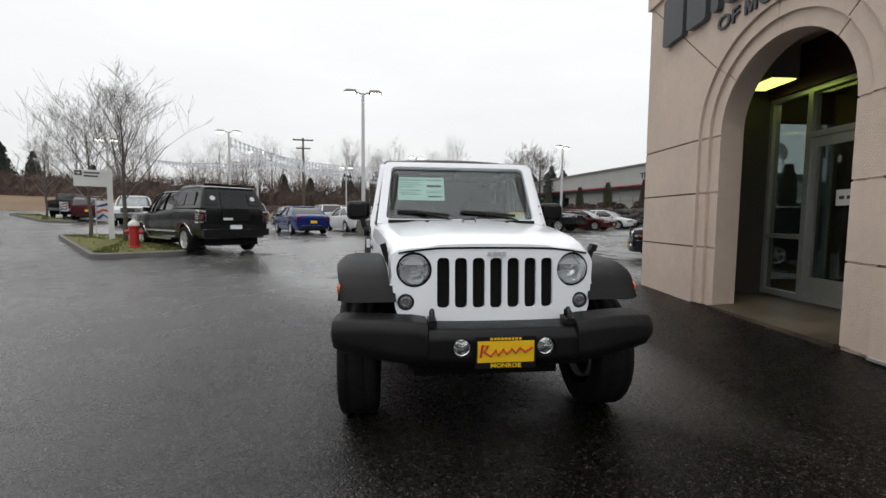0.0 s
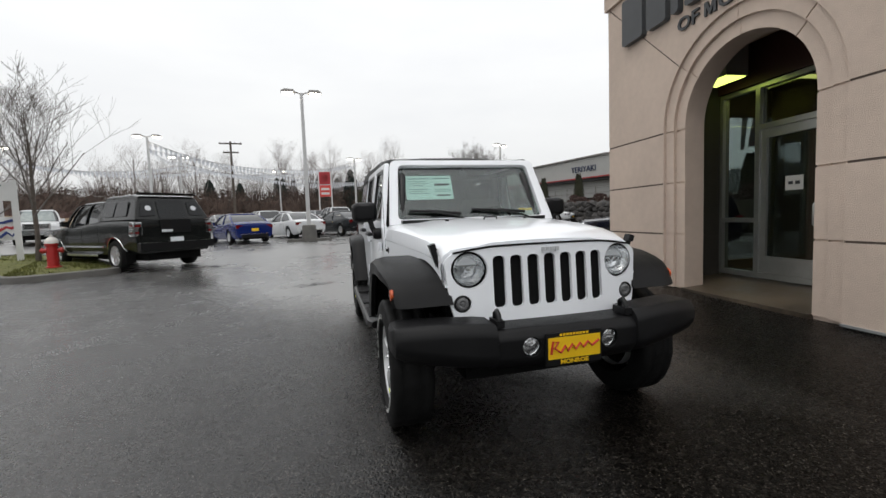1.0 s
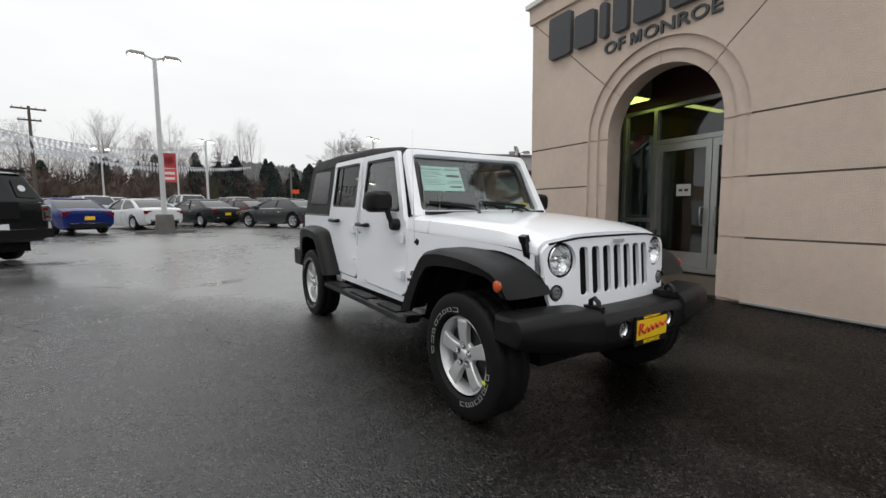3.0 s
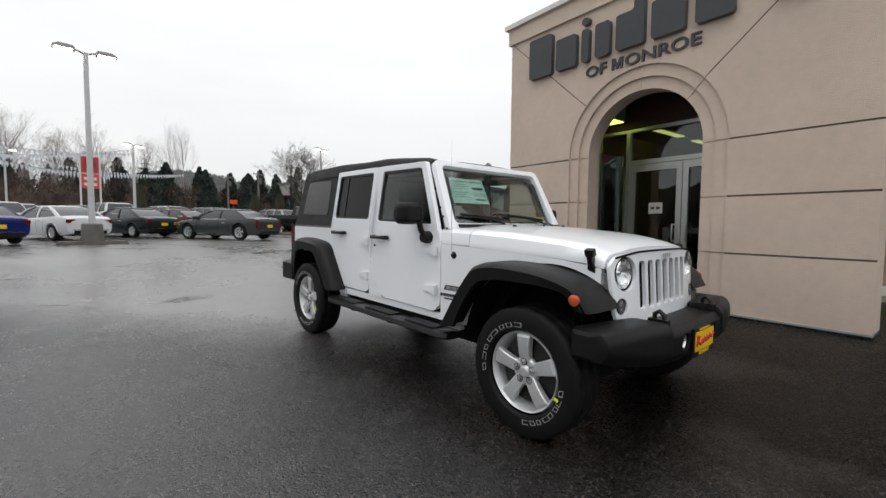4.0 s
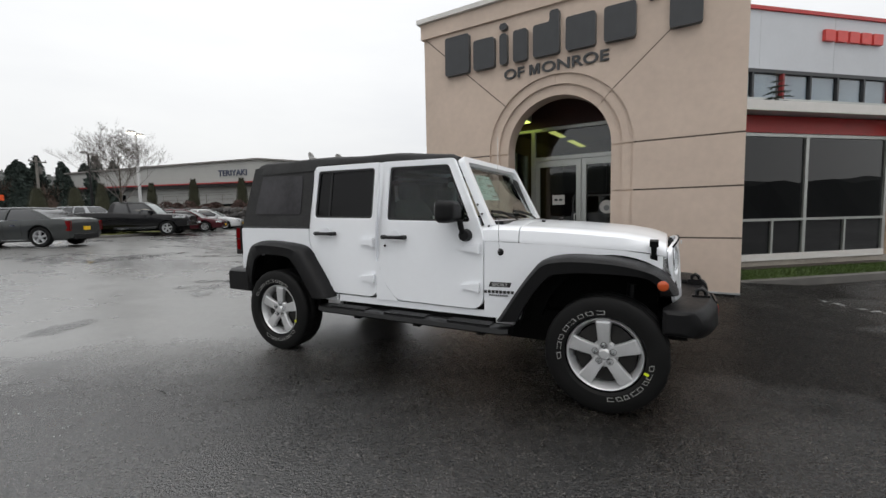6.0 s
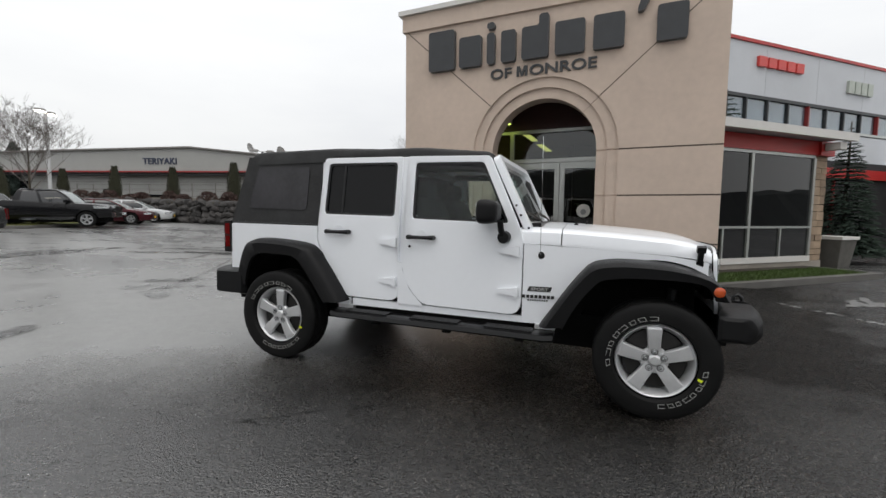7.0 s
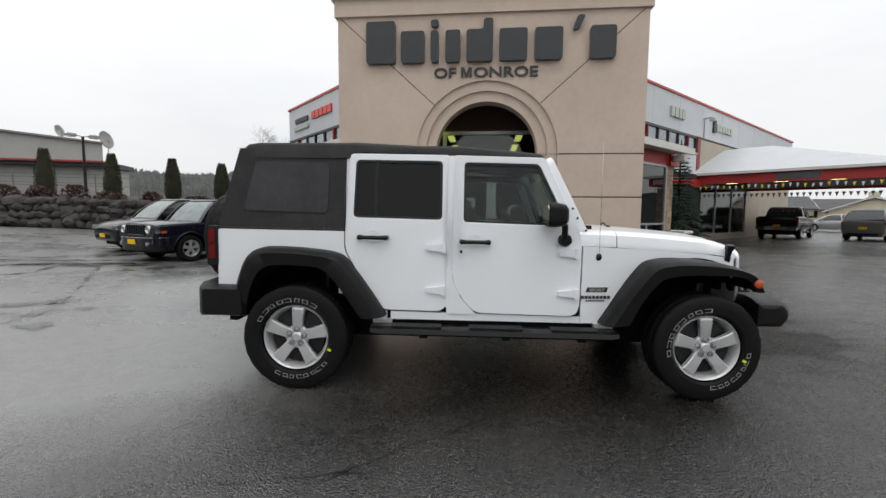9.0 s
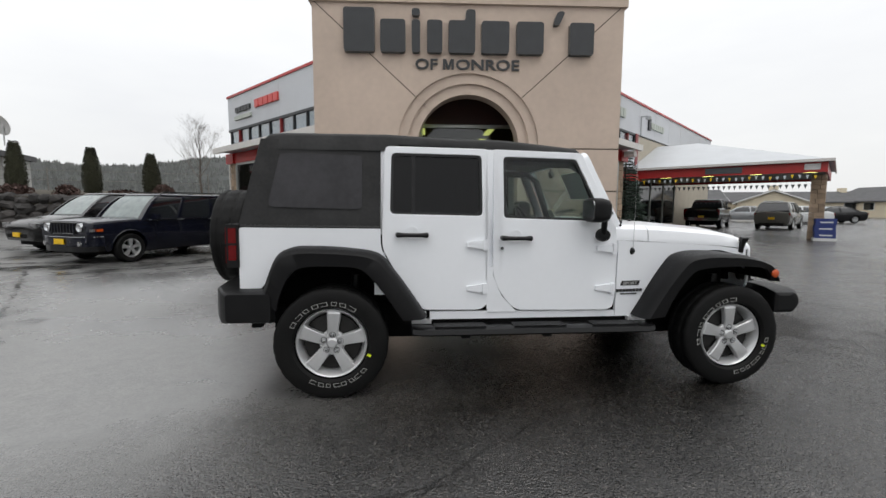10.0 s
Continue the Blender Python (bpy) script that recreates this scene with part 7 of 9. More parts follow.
        prism(bm, rounded([(-0.36, 0.0), (0.36, 0.0), (0.33, 0.53), (-0.33, 0.53)], 0.05), "x", -0.022, 0.01)
        part("hatch", bm, CANPANE, cp, "dark rear hatch window", 35, tilt)
        part("tailgate_panel", rbox(-2.885, -2.84, -0.37, 0.37, 0.93, 1.27, 0.02), SATIN, V)
        for s in (-1, 1):
            bm = bmesh.new()
            prism(bm, rounded([(s * 0.42, 0.10), (s * 0.80, 0.08), (s * 0.68, 0.48), (s * 0.42, 0.50)], 0.05), "x", -0.025, 0.01)
            part("rear_window", bm, CANPANE, cp, "tinted rear side pane", None, tilt)
            bm = bmesh.new()
            lathe(bm, [(0.07, -0.03), (0.07, -0.026), (0, -0.03)], 16, "x", (0, s * 0.56, 0.30))
            part("sticker", bm, PLATEWHITE, cp, "round pale sticker", None, tilt)
        part("tailgate_badge", rbox(-2.90, -2.865, 0.10, 0.36, 0.96, 1.02, 0.006), PLATEWHITE, V)
        part("roof_lip", rbox(-2.64, -2.50, -0.70, 0.70, 1.90, 1.96, 0.02), paint, cp)
    return V


def park(kind, paint, x, y, heading, label, **kw):
    return vehicle(kind, paint, pose(x, y, ground_z(x, y), 0, 0, heading), label, **kw)


def ahead(x, y, h, d):
    return x + d * math.cos(radians(h)), y + d * math.sin(radians(h))


DGREY, WHITEP, BLUEP = car_paint("dark_grey_green", (0.006, 0.007, 0.0065)), car_paint("white", (0.62, 0.63, 0.64)), car_paint("blue", (0.006, 0.017, 0.12), 0.2)
GUN, SILVER, REDP, BLACKP, NAVY = car_paint("gunmetal", (0.022, 0.025, 0.027), 0.4), car_paint("silver", (0.34, 0.35, 0.36), 0.5), car_paint("dark_red", (0.060, 0.004, 0.009), 0.2), car_paint("black", (0.006, 0.006, 0.007)), car_paint("navy", (0.004, 0.005, 0.012))
SAGE = car_paint("grey_beige", (0.22, 0.22, 0.205), 0.4)

x, y = ahead(-6.25, 13.30, 139, 1.75)
park("pickup", DGREY, x, y, 139, "dark grey-green pickup truck with a fibreglass bed canopy", name="pickup_truck", canopy=True, plates=PLATEWHITE)
ROWG = "cars in the angled row"
x, y = ahead(-6.2, 22.9, 122, 1.42)
park("sedan", BLUEP, x, y, 122, "metallic blue sedan parked on the wet lot", group=ROWG)
x, y = ahead(-3.9, 25.5, 122, 1.42)
park("sedan", WHITEP, x, y, 122, "white sedan parked behind a lamp post", group=ROWG)
x, y = ahead(-1.2, 27.3, 124, 1.42)
park("sedan", GUN, x, y, 124, "dark grey sedan with a yellow plate", group=ROWG)
x, y = ahead(1.2, 31.6, 126, 1.42)
park("sedan", REDP, x, y, 126, "dark red sedan parked behind the others", group=ROWG)
x, y = ahead(2.8, 23.7, 127, 1.5)
park("saloon", car_paint("mid_grey", (0.060, 0.064, 0.064), 0.5), x, y, 127, "grey metallic saloon standing across the lane", group=ROWG)
x, y = ahead(6.6, 30.8, -43, 1.75)
park("pickup", BLACKP, x, y, -43, "black pickup truck beside a grass island", name="pickup_truck")
park("sedan", WHITEP, 14.0, 33.6, -43, "white coupe parked by the rock wall")
park("sedan", REDP, 11.4, 31.5, -43, "dark red sedan half hidden by a pickup")
park("suv", NAVY, 8.45, 12.52, 157.5, "dark navy boxy four-by-four with round headlamps", name="parked_suv")
park("crossover", car_paint("charcoal", (0.010, 0.010, 0.010)), 10.35, 15.05, 154, "charcoal crossover with a yellow plate", name="parked_suv")
park("pickup", BLACKP, 24.2, -13.6, -42, "black pickup truck under the canopy", name="pickup_truck")
park("crossover", SAGE, 22.7, -17.2, -50, "pale grey-beige crossover parked beyond the canopy", name="parked_suv")
park("sedan", WHITEP, 31.0, -25.5, 60, "white sedan on the far side of the lot")
park("sedan", BLACKP, 33.0, -30.5, 75, "black sedan on the far side of the lot")
park("sedan", SILVER, 36.0, -25.0, 60, "silver sedan on the far side of the lot")
park("sedan", REDP, 31.0, -37.5, 80, "dark red sedan far off")
park("pickup", WHITEP, -18.1, 27.7, -60, "white pickup truck facing the drive", name="pickup_truck")
park("crossover", REDP, -23.95, 31.85, 124, "dark red crossover beyond the drive", name="parked_suv")
park("pickup", BLACKP, -28.0, 35.5, 118, "black pickup truck far beyond the drive", name="pickup_truck")
BACK = "cars in the back row"
for k, (kind, pt, lab) in enumerate((("crossover", WHITEP, "white crossover in the back row"), ("crossover", SILVER, "silver crossover in the back row"), ("sedan", SILVER, "silver sedan in the back row"), ("crossover", WHITEP, "white crossover in the back row"), ("sedan", REDP, "dark red sedan in the back row"),
                                     ("pickup", WHITEP, "white pickup truck in the back row"), ("crossover", SAGE, "grey-beige crossover in the back row"), ("crossover", SAGE, "grey-beige crossover in the back row"), ("sedan", WHITEP, "white sedan in the back row"), ("crossover", SILVER, "silver crossover in the back row"))):
    park(kind, pt, -16.5 + 2.75 * k, 33.5 + 0.75 * k, 118 + (k * 7) % 5, lab, group=BACK)
for k, (kind, pt, lab) in enumerate((("sedan", GUN, "dark grey sedan in the far row"), ("crossover", WHITEP, "white crossover in the far row"), ("crossover", SILVER, "silver crossover in the far row"), ("sedan", WHITEP, "white sedan in the far row"), ("pickup", SILVER, "silver pickup truck in the far row"), ("crossover", GUN, "dark grey crossover in the far row"))):
    park(kind, pt, -12.0 + 3.3 * k, 44.0 + 0.8 * k, 122, lab, group="cars in the far row")

# ---- outdoor fixtures ----
POLE = mat("galvanised_pole", (0.50, 0.50, 0.50), 0.5, 0.1, var=0.08, scale=4)
LAMPHEAD = mat("bronze_lamp_head", (0.20, 0.19, 0.18), 0.45, var=0.15, scale=8)
LAMPLIT = emit_mat("sodium_lamp_lens", (1.0, 0.93, 0.80), 7.0)
BARK = mat("grey_brown_bark", (0.085, 0.070, 0.058), 0.9, var=0.35, scale=9, bump=0.6, bscale=40)
TWIG = mat("bare_twigs", (0.13, 0.115, 0.105), 0.9, var=0.3, scale=5)
# lighter than near twigs: the haze of distance is in this colour
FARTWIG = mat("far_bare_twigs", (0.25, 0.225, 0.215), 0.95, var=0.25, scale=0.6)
NEEDLE = mat("fir_needles", (0.018, 0.034, 0.022), 0.85, var=0.45, scale=5)
FARNEEDLE = mat("far_conifer_green", (0.022, 0.034, 0.028), 0.9, var=0.4, scale=0.8)
CYPRESS = mat("cypress_foliage", (0.026, 0.027, 0.012), 0.9, var=0.3, scale=4)
THICKET = mat("bramble_thicket", (0.068, 0.046, 0.036), 0.95, var=0.5, scale=0.5, bump=0.8, bscale=3)
SHRUB = mat("reddish_shrub", (0.060, 0.034, 0.028), 0.95, var=0.45, scale=3)
ROCK = mat("dark_boulder", (0.030, 0.027, 0.025), 0.75, var=0.6, scale=2.5, bump=0.7, bscale=9, rand=0.45)
SOIL = mat("planted_bank", (0.05, 0.042, 0.028), 0.95, var=0.4, scale=1.5, bump=0.5, bscale=20)
DRYGRASS = mat("dry_field_grass", (0.17, 0.115, 0.065), 0.95, var=0.25, scale=0.08, bump=0.5, bscale=5)
FOREST = mat("forested_hill", (0.040, 0.044, 0.042), 0.95, var=0.45, scale=0.012, bump=0.3, bscale=0.2)
HYDRANT = mat("hydrant_red", (0.36, 0.016, 0.014), 0.35, var=0.15, scale=12, rvar=0.1)
CAPWHITE = mat("hydrant_cap_white", (0.60, 0.58, 0.54), 0.5, var=0.15, scale=14)
SIGNWHITE = mat("white_sign_panel", (0.62, 0.62, 0.61), 0.45, var=0.04, scale=4)
BANNERBLUE, BANNERRED = mat("banner_blue", (0.022, 0.040, 0.17), 0.7, var=0.1, scale=5), mat("banner_red", (0.40, 0.04, 0.05), 0.7, var=0.1, scale=5)
GREYWALL = mat("pale_grey_siding", (0.36, 0.36, 0.345), 0.7, var=0.06, scale=0.6)
DARKROOF = mat("dark_shingle_roof", (0.085, 0.085, 0.088), 0.85, var=0.2, scale=1.5)
CREAM = mat("cream_house_wall", (0.66, 0.58, 0.44), 0.8, var=0.08, scale=0.8)
DULLRED = mat("dull_red_trim", (0.30, 0.03, 0.03), 0.5, var=0.1, scale=2)
NAVYSIGN = mat("dark_blue_letters", (0.03, 0.04, 0.08), 0.6)
PENNANT = mat("pale_pennant", (0.60, 0.62, 0.66), 0.7, var=0.1, scale=3)


def street_lamp(x, y, top, turn, base=False, lit=True, name="lot_lamp"):
    z0 = ground_z(x, y)
    T = thing(name, pose(x, y, z0, 0, 0, turn), "tall grey lot lamp post with two lit heads" if lit else "tall dark lot lamp post with two heads, unlit", "lamp post", "lot lamps")
    h = top - z0
    b = 0.78 if base else 0.0
    bm = bmesh.new()
    secs = []
    for z, r in ((b, 0.10), (h * 0.5, 0.088), (h - 0.05, 0.072)):
        secs.append([(r * sx, r * sy, z) for sx, sy in rounded([(-1, -1), (1, -1), (1, 1), (-1, 1)], 0.35, 2)])
    loft(bm, secs)
    part("pole", bm, POLE if lit else SATIN, T)
    for s in (-1, 1):
        bm = bmesh.new()
        tube(bm, [(0, 0, h - 0.12), (s * 0.20, 0, h - 0.03), (s * 0.34, 0, h)], 0.03, 6)
        part("arm", bm, LAMPHEAD, T)
        bm = bmesh.new()
        secs = []
        for u, hw, hh in ((0.30, 0.12, 0.07), (0.36, 0.24, 0.14), (0.78, 0.25, 0.15), (0.94, 0.20, 0.07)):
            secs.append([(s * u, -hw, h - 0.06), (s * u, -hw * 0.8, h - 0.06 + hh), (s * u, hw * 0.8, h - 0.06 + hh), (s * u, hw, h - 0.06)])
        loft(bm, secs)
        hd = part("lamp_head", bm, LAMPHEAD, T, "flat lamp head")
        bm = bmesh.new()
        box(bm, min(s * 0.38, s * 0.88), max(s * 0.38, s * 0.88), -0.20, 0.20, h - 0.135, h - 0.061)
        part("lens", bevelled(bm, 0.012), LAMPLIT if lit else SIGNWHITE, hd, "glowing warm lens" if lit else "")
    if base:
        bm = bmesh.new()
        secs = []
        for z, r in ((-0.1, 0.37), (0.05, 0.37), (0.76, 0.33), (0.80, 0.29)):
            secs.append([(r * math.cos(a), r * math.sin(a), z) for a in [2 * math.pi * k / 20 for k in range(20)]])
        loft(bm, secs)
        part("concrete_base", bm, KERB, T, "round concrete base")
        part("kerb_pad", rbox(-1.05, 1.05, -0.30, 0.30, -0.1, 0.12, 0.03), KERB, T)
    return T


street_lamp(-3.25, 22.55, 7.55, 8, True)
for x, y, top, turn in ((-16.3, 36.8, 8.2, 10), (-18.7, 48.9, 8.4, 10), (-11.7, 64.0, 8.5, 15), (-30.3, 42.7, 8.4, 10), (-1.2, 51.9, 8.4, 40), (12.8, 40.6, 8.0, 40)):
    street_lamp(x, y, top, turn)
street_lamp(14.4, 54.5, 7.9, 40, False, False)
street_lamp(23.6, 32.0, 6.35, -35, False, False)


# ---- trees ----
def grow(rng, bm, p, d, length, r, level, out, curl=0.25):
    """One limb with its side shoots, as thin tapering bars."""
    steps = 3 if level > 1 else 2
    pts, rads = [p.copy()], [r]
    q, dd = p.copy(), d.copy()
    for k in range(steps):
        dd = (dd + Vector((rng.uniform(-curl, curl), rng.uniform(-curl, curl), rng.uniform(-0.02, curl * 0.7)))).normalized()
        q = q + dd * (length / steps)
        pts.append(q.copy())
        rads.append(max(0.003, r * (1 - 0.62 * (k + 1) / steps)))
    tube(bm, pts, rads, 5 if level > 2 else 3, False)
    out.append(q)
    if level <= 0:
        return
    for k in range(rng.choice((3, 4, 4)) if level > 1 else 4):
        t = rng.uniform(0.25, 1.0)
        i = min(int(t * steps), steps - 1)
        base = pts[i].lerp(pts[i + 1], t * steps - i)
        side = Vector((rng.uniform(-1, 1), rng.uniform(-1, 1), rng.uniform(-0.1, 0.5))).normalized()
        nd = (dd * 0.75 + side * 0.75 + Vector((0, 0, 0.15))).normalized()
        grow(rng, bm, base, nd, length * rng.uniform(0.5, 0.72), max(0.0035, rads[i] * 0.5), level - 1, out, curl)


def bare_tree(name, m, h, levels, seed, label, trunk_mat=BARK, twig=TWIG, fork=0.3, spread=0.8, group="", limbs=13, curl=0.25):
    rng = random.Random(seed)
    T = thing(name, m, label, "tree", group)
    bm = bmesh.new()
    r0 = h * (0.016 if h > 6 else 0.0125)
    tube(bm, [(0, 0, -0.1), (0.01 * h, 0, h * fork * 0.5), (0.0, 0.01 * h, h * fork), (0.012 * h, 0, h * 0.62), (0, 0.004 * h, h * 0.86)], [r0 * 1.25, r0, r0 * 0.9, r0 * 0.5, r0 * 0.15], 8)
    part("trunk", bm, trunk_mat, T)
    bm = bmesh.new()
    out = []
    n = limbs
    for k in range(n):
        t = k / (n - 1)
        z = h * (fork * 0.9 + (0.80 - fork * 0.9) * t)
        a = 2.4 * k + rng.uniform(-0.3, 0.3)
        up = 0.75 + 0.6 * t
        d = Vector((math.cos(a) * spread, math.sin(a) * spread, up)).normalized()
        grow(rng, bm, Vector((0, 0, z)), d, h * (0.46 - 0.26 * t), r0 * (0.42 - 0.25 * t), levels, out, curl)
    part("crown", bm, twig, T, "bare winter branches", None)
    return T


DARKBARK = mat("mossy_bark", (0.055, 0.045, 0.030), 0.9, var=0.35, scale=9, bump=0.4, bscale=30)


def at_ground(x, y, rz=0.0, dz=0.0, s=1.0):
    return pose(x, y, ground_z(x, y) + dz, 0, 0, rz) @ Matrix.Scale(s, 4)


bare_tree("street_tree", at_ground(-10.15, 15.0, 0, 0.1), 5.1, 3, 11, "bare young street tree on a grass island", spread=0.55, limbs=17, curl=0.10)
bare_tree("street_tree", at_ground(-12.55, 16.7, 40, 0.1), 4.5, 3, 12, "bare young street tree on a grass island", spread=0.75, limbs=17, curl=0.10)
bare_tree("street_tree", at_ground(-26.5, 31.3, 40, 0.1), 5.0, 3, 13, "bare young street tree on a far island", spread=0.6)
bare_tree("street_tree", at_ground(7.3, 29.7, 80, 0.1), 5.0, 4, 14, "bare tree on a grass island by a pickup", DARKBARK, spread=0.80, limbs=18, curl=0.05)
bare_tree("far_tree", pose(37.6, 26.0, 1.5), 7.0, 3, 15, "bare tree beyond the showroom", spread=0.6)


def conifer(name, m, h, w, seed, label, mt=NEEDLE, tiers=16, per=13, group="", full=1.3):
    """A fir: drooping boughs in tiers, each a fan of small needle blades."""
    rng = random.Random(seed)
    T = thing(name, m, label, "tree", group)
    bm = bmesh.new()
    tube(bm, [(0, 0, -0.1), (0, 0, h * 0.5), (0, 0, h * 0.98)], [h * 0.018, h * 0.012, h * 0.003], 7)
    part("trunk", bm, BARK, T)
    bm = bmesh.new()
    for k in range(tiers):
        t = k / (tiers - 1)
        z = h * (0.06 + 0.90 * t)
        reach = w * (1 - t) ** 0.85 + 0.03 * w
        for i in range(per):
            a = 2 * math.pi * (i + rng.random()) / per + k
            r = reach * rng.uniform(0.75, 1.12)
            d = Vector((math.cos(a), math.sin(a), 0))
            sd = Vector((-d.y, d.x, 0))
            drop = -0.22 * r + rng.uniform(-0.05, 0.05) * h * 0.3
            n = 5
            for j in range(n):
                u = (j + 0.6) / n
                c = Vector((0, 0, z)) + d * r * u + Vector((0, 0, drop * u * u + 0.12 * r * u))
                ln, wd = r * 0.34, r * (0.13 * (1.15 - u) + 0.035) * full
                for s in (-1, 1):
                    tip = c + d * ln * 0.8 + sd * s * ln * rng.uniform(0.35, 0.7) + Vector((0, 0, rng.uniform(-0.10, 0.02) * r))
                    b0, b1 = c - d * wd * 0.6, c + d * wd * 0.9
                    mid = (c + tip) / 2 + Vector((0, 0, 0.05 * r))
                    vs = [bm.verts.new(p) for p in (b0, b1, tip)] + [bm.verts.new(mid)]
                    bm.faces.new((vs[0], vs[3], vs[1]))
                    bm.faces.new((vs[0], vs[2], vs[3]))
                    bm.faces.new((vs[3], vs[2], vs[1]))
    part("crown", bm, mt, T, "dark drooping needle boughs", None)
    return T


conifer("fir_tree", pose(12.6, -2.4, 0.05), 4.03, 0.88, 21, "dark green young fir beside the showroom bay", tiers=34, per=20)
conifer("small_fir", pose(8.35, 1.28, 3.22), 1.0, 0.34, 22, "small potted fir standing on the bay roof", tiers=9, per=9)


def leaf_clumps(bm, rng, n, shape, size):
    for _ in range(n):
        c = Vector(shape(rng))
        nrm = Vector((rng.uniform(-1, 1), rng.uniform(-1, 1), rng.uniform(-0.3, 1))).normalized()
        a = nrm.orthogonal().normalized()
        b = nrm.cross(a)
        s = size * rng.uniform(0.6, 1.4)
        vs = [bm.verts.new(c + a * s), bm.verts.new(c + b * s * 0.5 + nrm * s * 0.3), bm.verts.new(c - a * s), bm.verts.new(c - b * s * 0.5)]
        bm.faces.new(vs[:3])
        bm.faces.new((vs[0], vs[2], vs[3]))


def cypress(x, y, z, h, w, seed):
    rng = random.Random(seed)
    T = thing("columnar_cypress", pose(x, y, z), "dense dark columnar cypress on the planted bank", "tree", "cypress row")
    bm = bmesh.new()
    tube(bm, [(0, 0, -0.2), (0, 0, h * 0.6)], [0.06, 0.02], 6)
    part("trunk", bm, BARK, T)

    def prof(t):
        return w * min(1.0, 0.82 + 0.9 * t) * (1 - (max(0, t - 0.3) / 0.7) ** 1.6 * 0.62)
    bm = bmesh.new()
    rings = []
    for k in range(9):
        t = k / 8
        rings.append([(prof(t) * 0.86 * math.cos(a) * rng.uniform(0.9, 1.05), prof(t) * 0.86 * math.sin(a) * rng.uniform(0.9, 1.05), h * (0.02 + 0.95 * t)) for a in [2 * math.pi * i / 12 for i in range(12)]])
    loft(bm, rings)

    def shape(r):
        t = r.random()
        a = r.uniform(0, 2 * math.pi)
        q = prof(t) * r.uniform(0.84, 1.04)
        return (q * math.cos(a), q * math.sin(a), h * (0.02 + 0.98 * t))
    leaf_clumps(bm, rng, 2600, shape, 0.036)
    part("crown", bm, CYPRESS, T, "close upright foliage", None)


for k, (y, h, w) in enumerate(((43.5, 2.7, 0.50), (36.0, 2.4, 0.46), (29.35, 2.55, 0.50), (25.2, 2.25, 0.44), (21.6, 2.0, 0.42), (18.75, 1.75, 0.40), (51.5, 2.7, 0.5))):
    cypress(18.5, y, 1.72 + 0.008 * y, h + 0.25, w, 40 + k)

# ---- rock wall with planted bank ----
def boulder_mesh(seed):
    rng = random.Random(seed)
    bm = bmesh.new()
    bmesh.ops.create_icosphere(bm, subdivisions=2, radius=0.5)
    off = Vector((rng.uniform(0, 50), rng.uniform(0, 50), rng.uniform(0, 50)))
    for v in bm.verts:
        n = noise.noise(v.co * 2.6 + off) * 0.34 + noise.noise(v.co * 6 + off) * 0.10
        v.co = v.co * (1 + n)
        v.co.z = max(-0.40, min(0.40, v.co.z))
    return mesh_of("boulder", bm, ROCK, None)


BOULDERS = [boulder_mesh(60 + k) for k in range(6)]
rw = thing("rock_wall", Matrix.Identity(4), "dry-stacked wall of dark boulders holding up a bank", "wall")
rng = random.Random(8)
for course, zc in enumerate((0.20, 0.58, 0.98, 1.36)):
    y = 16.8 + 0.3 * course
    while y < 56:
        w = rng.uniform(0.45, 0.85)
        b = new("boulder", BOULDERS[rng.randrange(6)])
        b.parent = rw
        x = 16.35 + 0.10 * course + rng.uniform(-0.12, 0.12)
        b.matrix_basis = pose(x, y + w / 2, ground_z(16.3, y) + zc + rng.uniform(-0.06, 0.06), rng.uniform(-30, 30), rng.uniform(-30, 30), rng.uniform(0, 360)) @ Matrix.Diagonal((w * 1.15, w * 1.15, rng.uniform(0.50, 0.66), 1))
        y += w * 0.93
bm = bmesh.new()
secs = []
for k in range(21):
    y = 16.5 + 2.0 * k
    g = ground_z(16, y)
    secs.append([(16.55, y, g - 0.3), (16.5, y, g + 1.45), (18.0, y, g + 1.62), (26, y, g + 1.9), (60, y, g + 2.2), (60, y, g - 0.5)])
loft(bm, secs)
structure("planted_bank", bm, SOIL, "raised planted bank behind the rock wall")
rng = random.Random(9)
for k in range(17):
    y = 17.5 + 2.2 * k + rng.uniform(-0.4, 0.4)
    T = thing("low_shrub", pose(17.25 + rng.uniform(-0.2, 0.3), y, ground_z(16, y) + 1.45), "leafless reddish shrub on the bank", "shrub", "bank shrubs")
    bm = bmesh.new()
    R, Hh = rng.uniform(0.55, 0.9), rng.uniform(0.45, 0.8)
    rr_ = random.Random(k)

    def shape(r, R=R, Hh=Hh):
        a, q, z = r.uniform(0, 6.28), math.sqrt(r.random()), r.random()
        q *= R * math.sqrt(max(0, 1 - z * z * 0.9))
        return (q * math.cos(a), q * math.sin(a), z * Hh)
    leaf_clumps(bm, rr_, 420, shape, 0.09)
    part("foliage", bm, SHRUB, T, "", None)
# fence along the bank
POLEWOOD = mat("weathered_pole_wood", (0.16, 0.15, 0.135), 0.9, var=0.25, scale=5)
fence = thing("bank_fence", Matrix.Identity(4), "thin dark rail fence on the bank", "fence")
for k in range(14):
    y = 17 + 2.8 * k
    bm = bmesh.new()
    tube(bm, [(20.5, y, ground_z(16, y) + 1.5), (20.5, y, ground_z(16, y) + 3.0)], 0.03, 6)
    part("post", bm, POLEWOOD, fence)
for dz in (2.45, 2.95):
    bm = bmesh.new()
    tube(bm, [(20.5, 17, ground_z(16, 17) + dz), (20.5, 53.4, ground_z(16, 53.4) + dz)], 0.012, 5)
    part("rail", bm, POLEWOOD, fence)

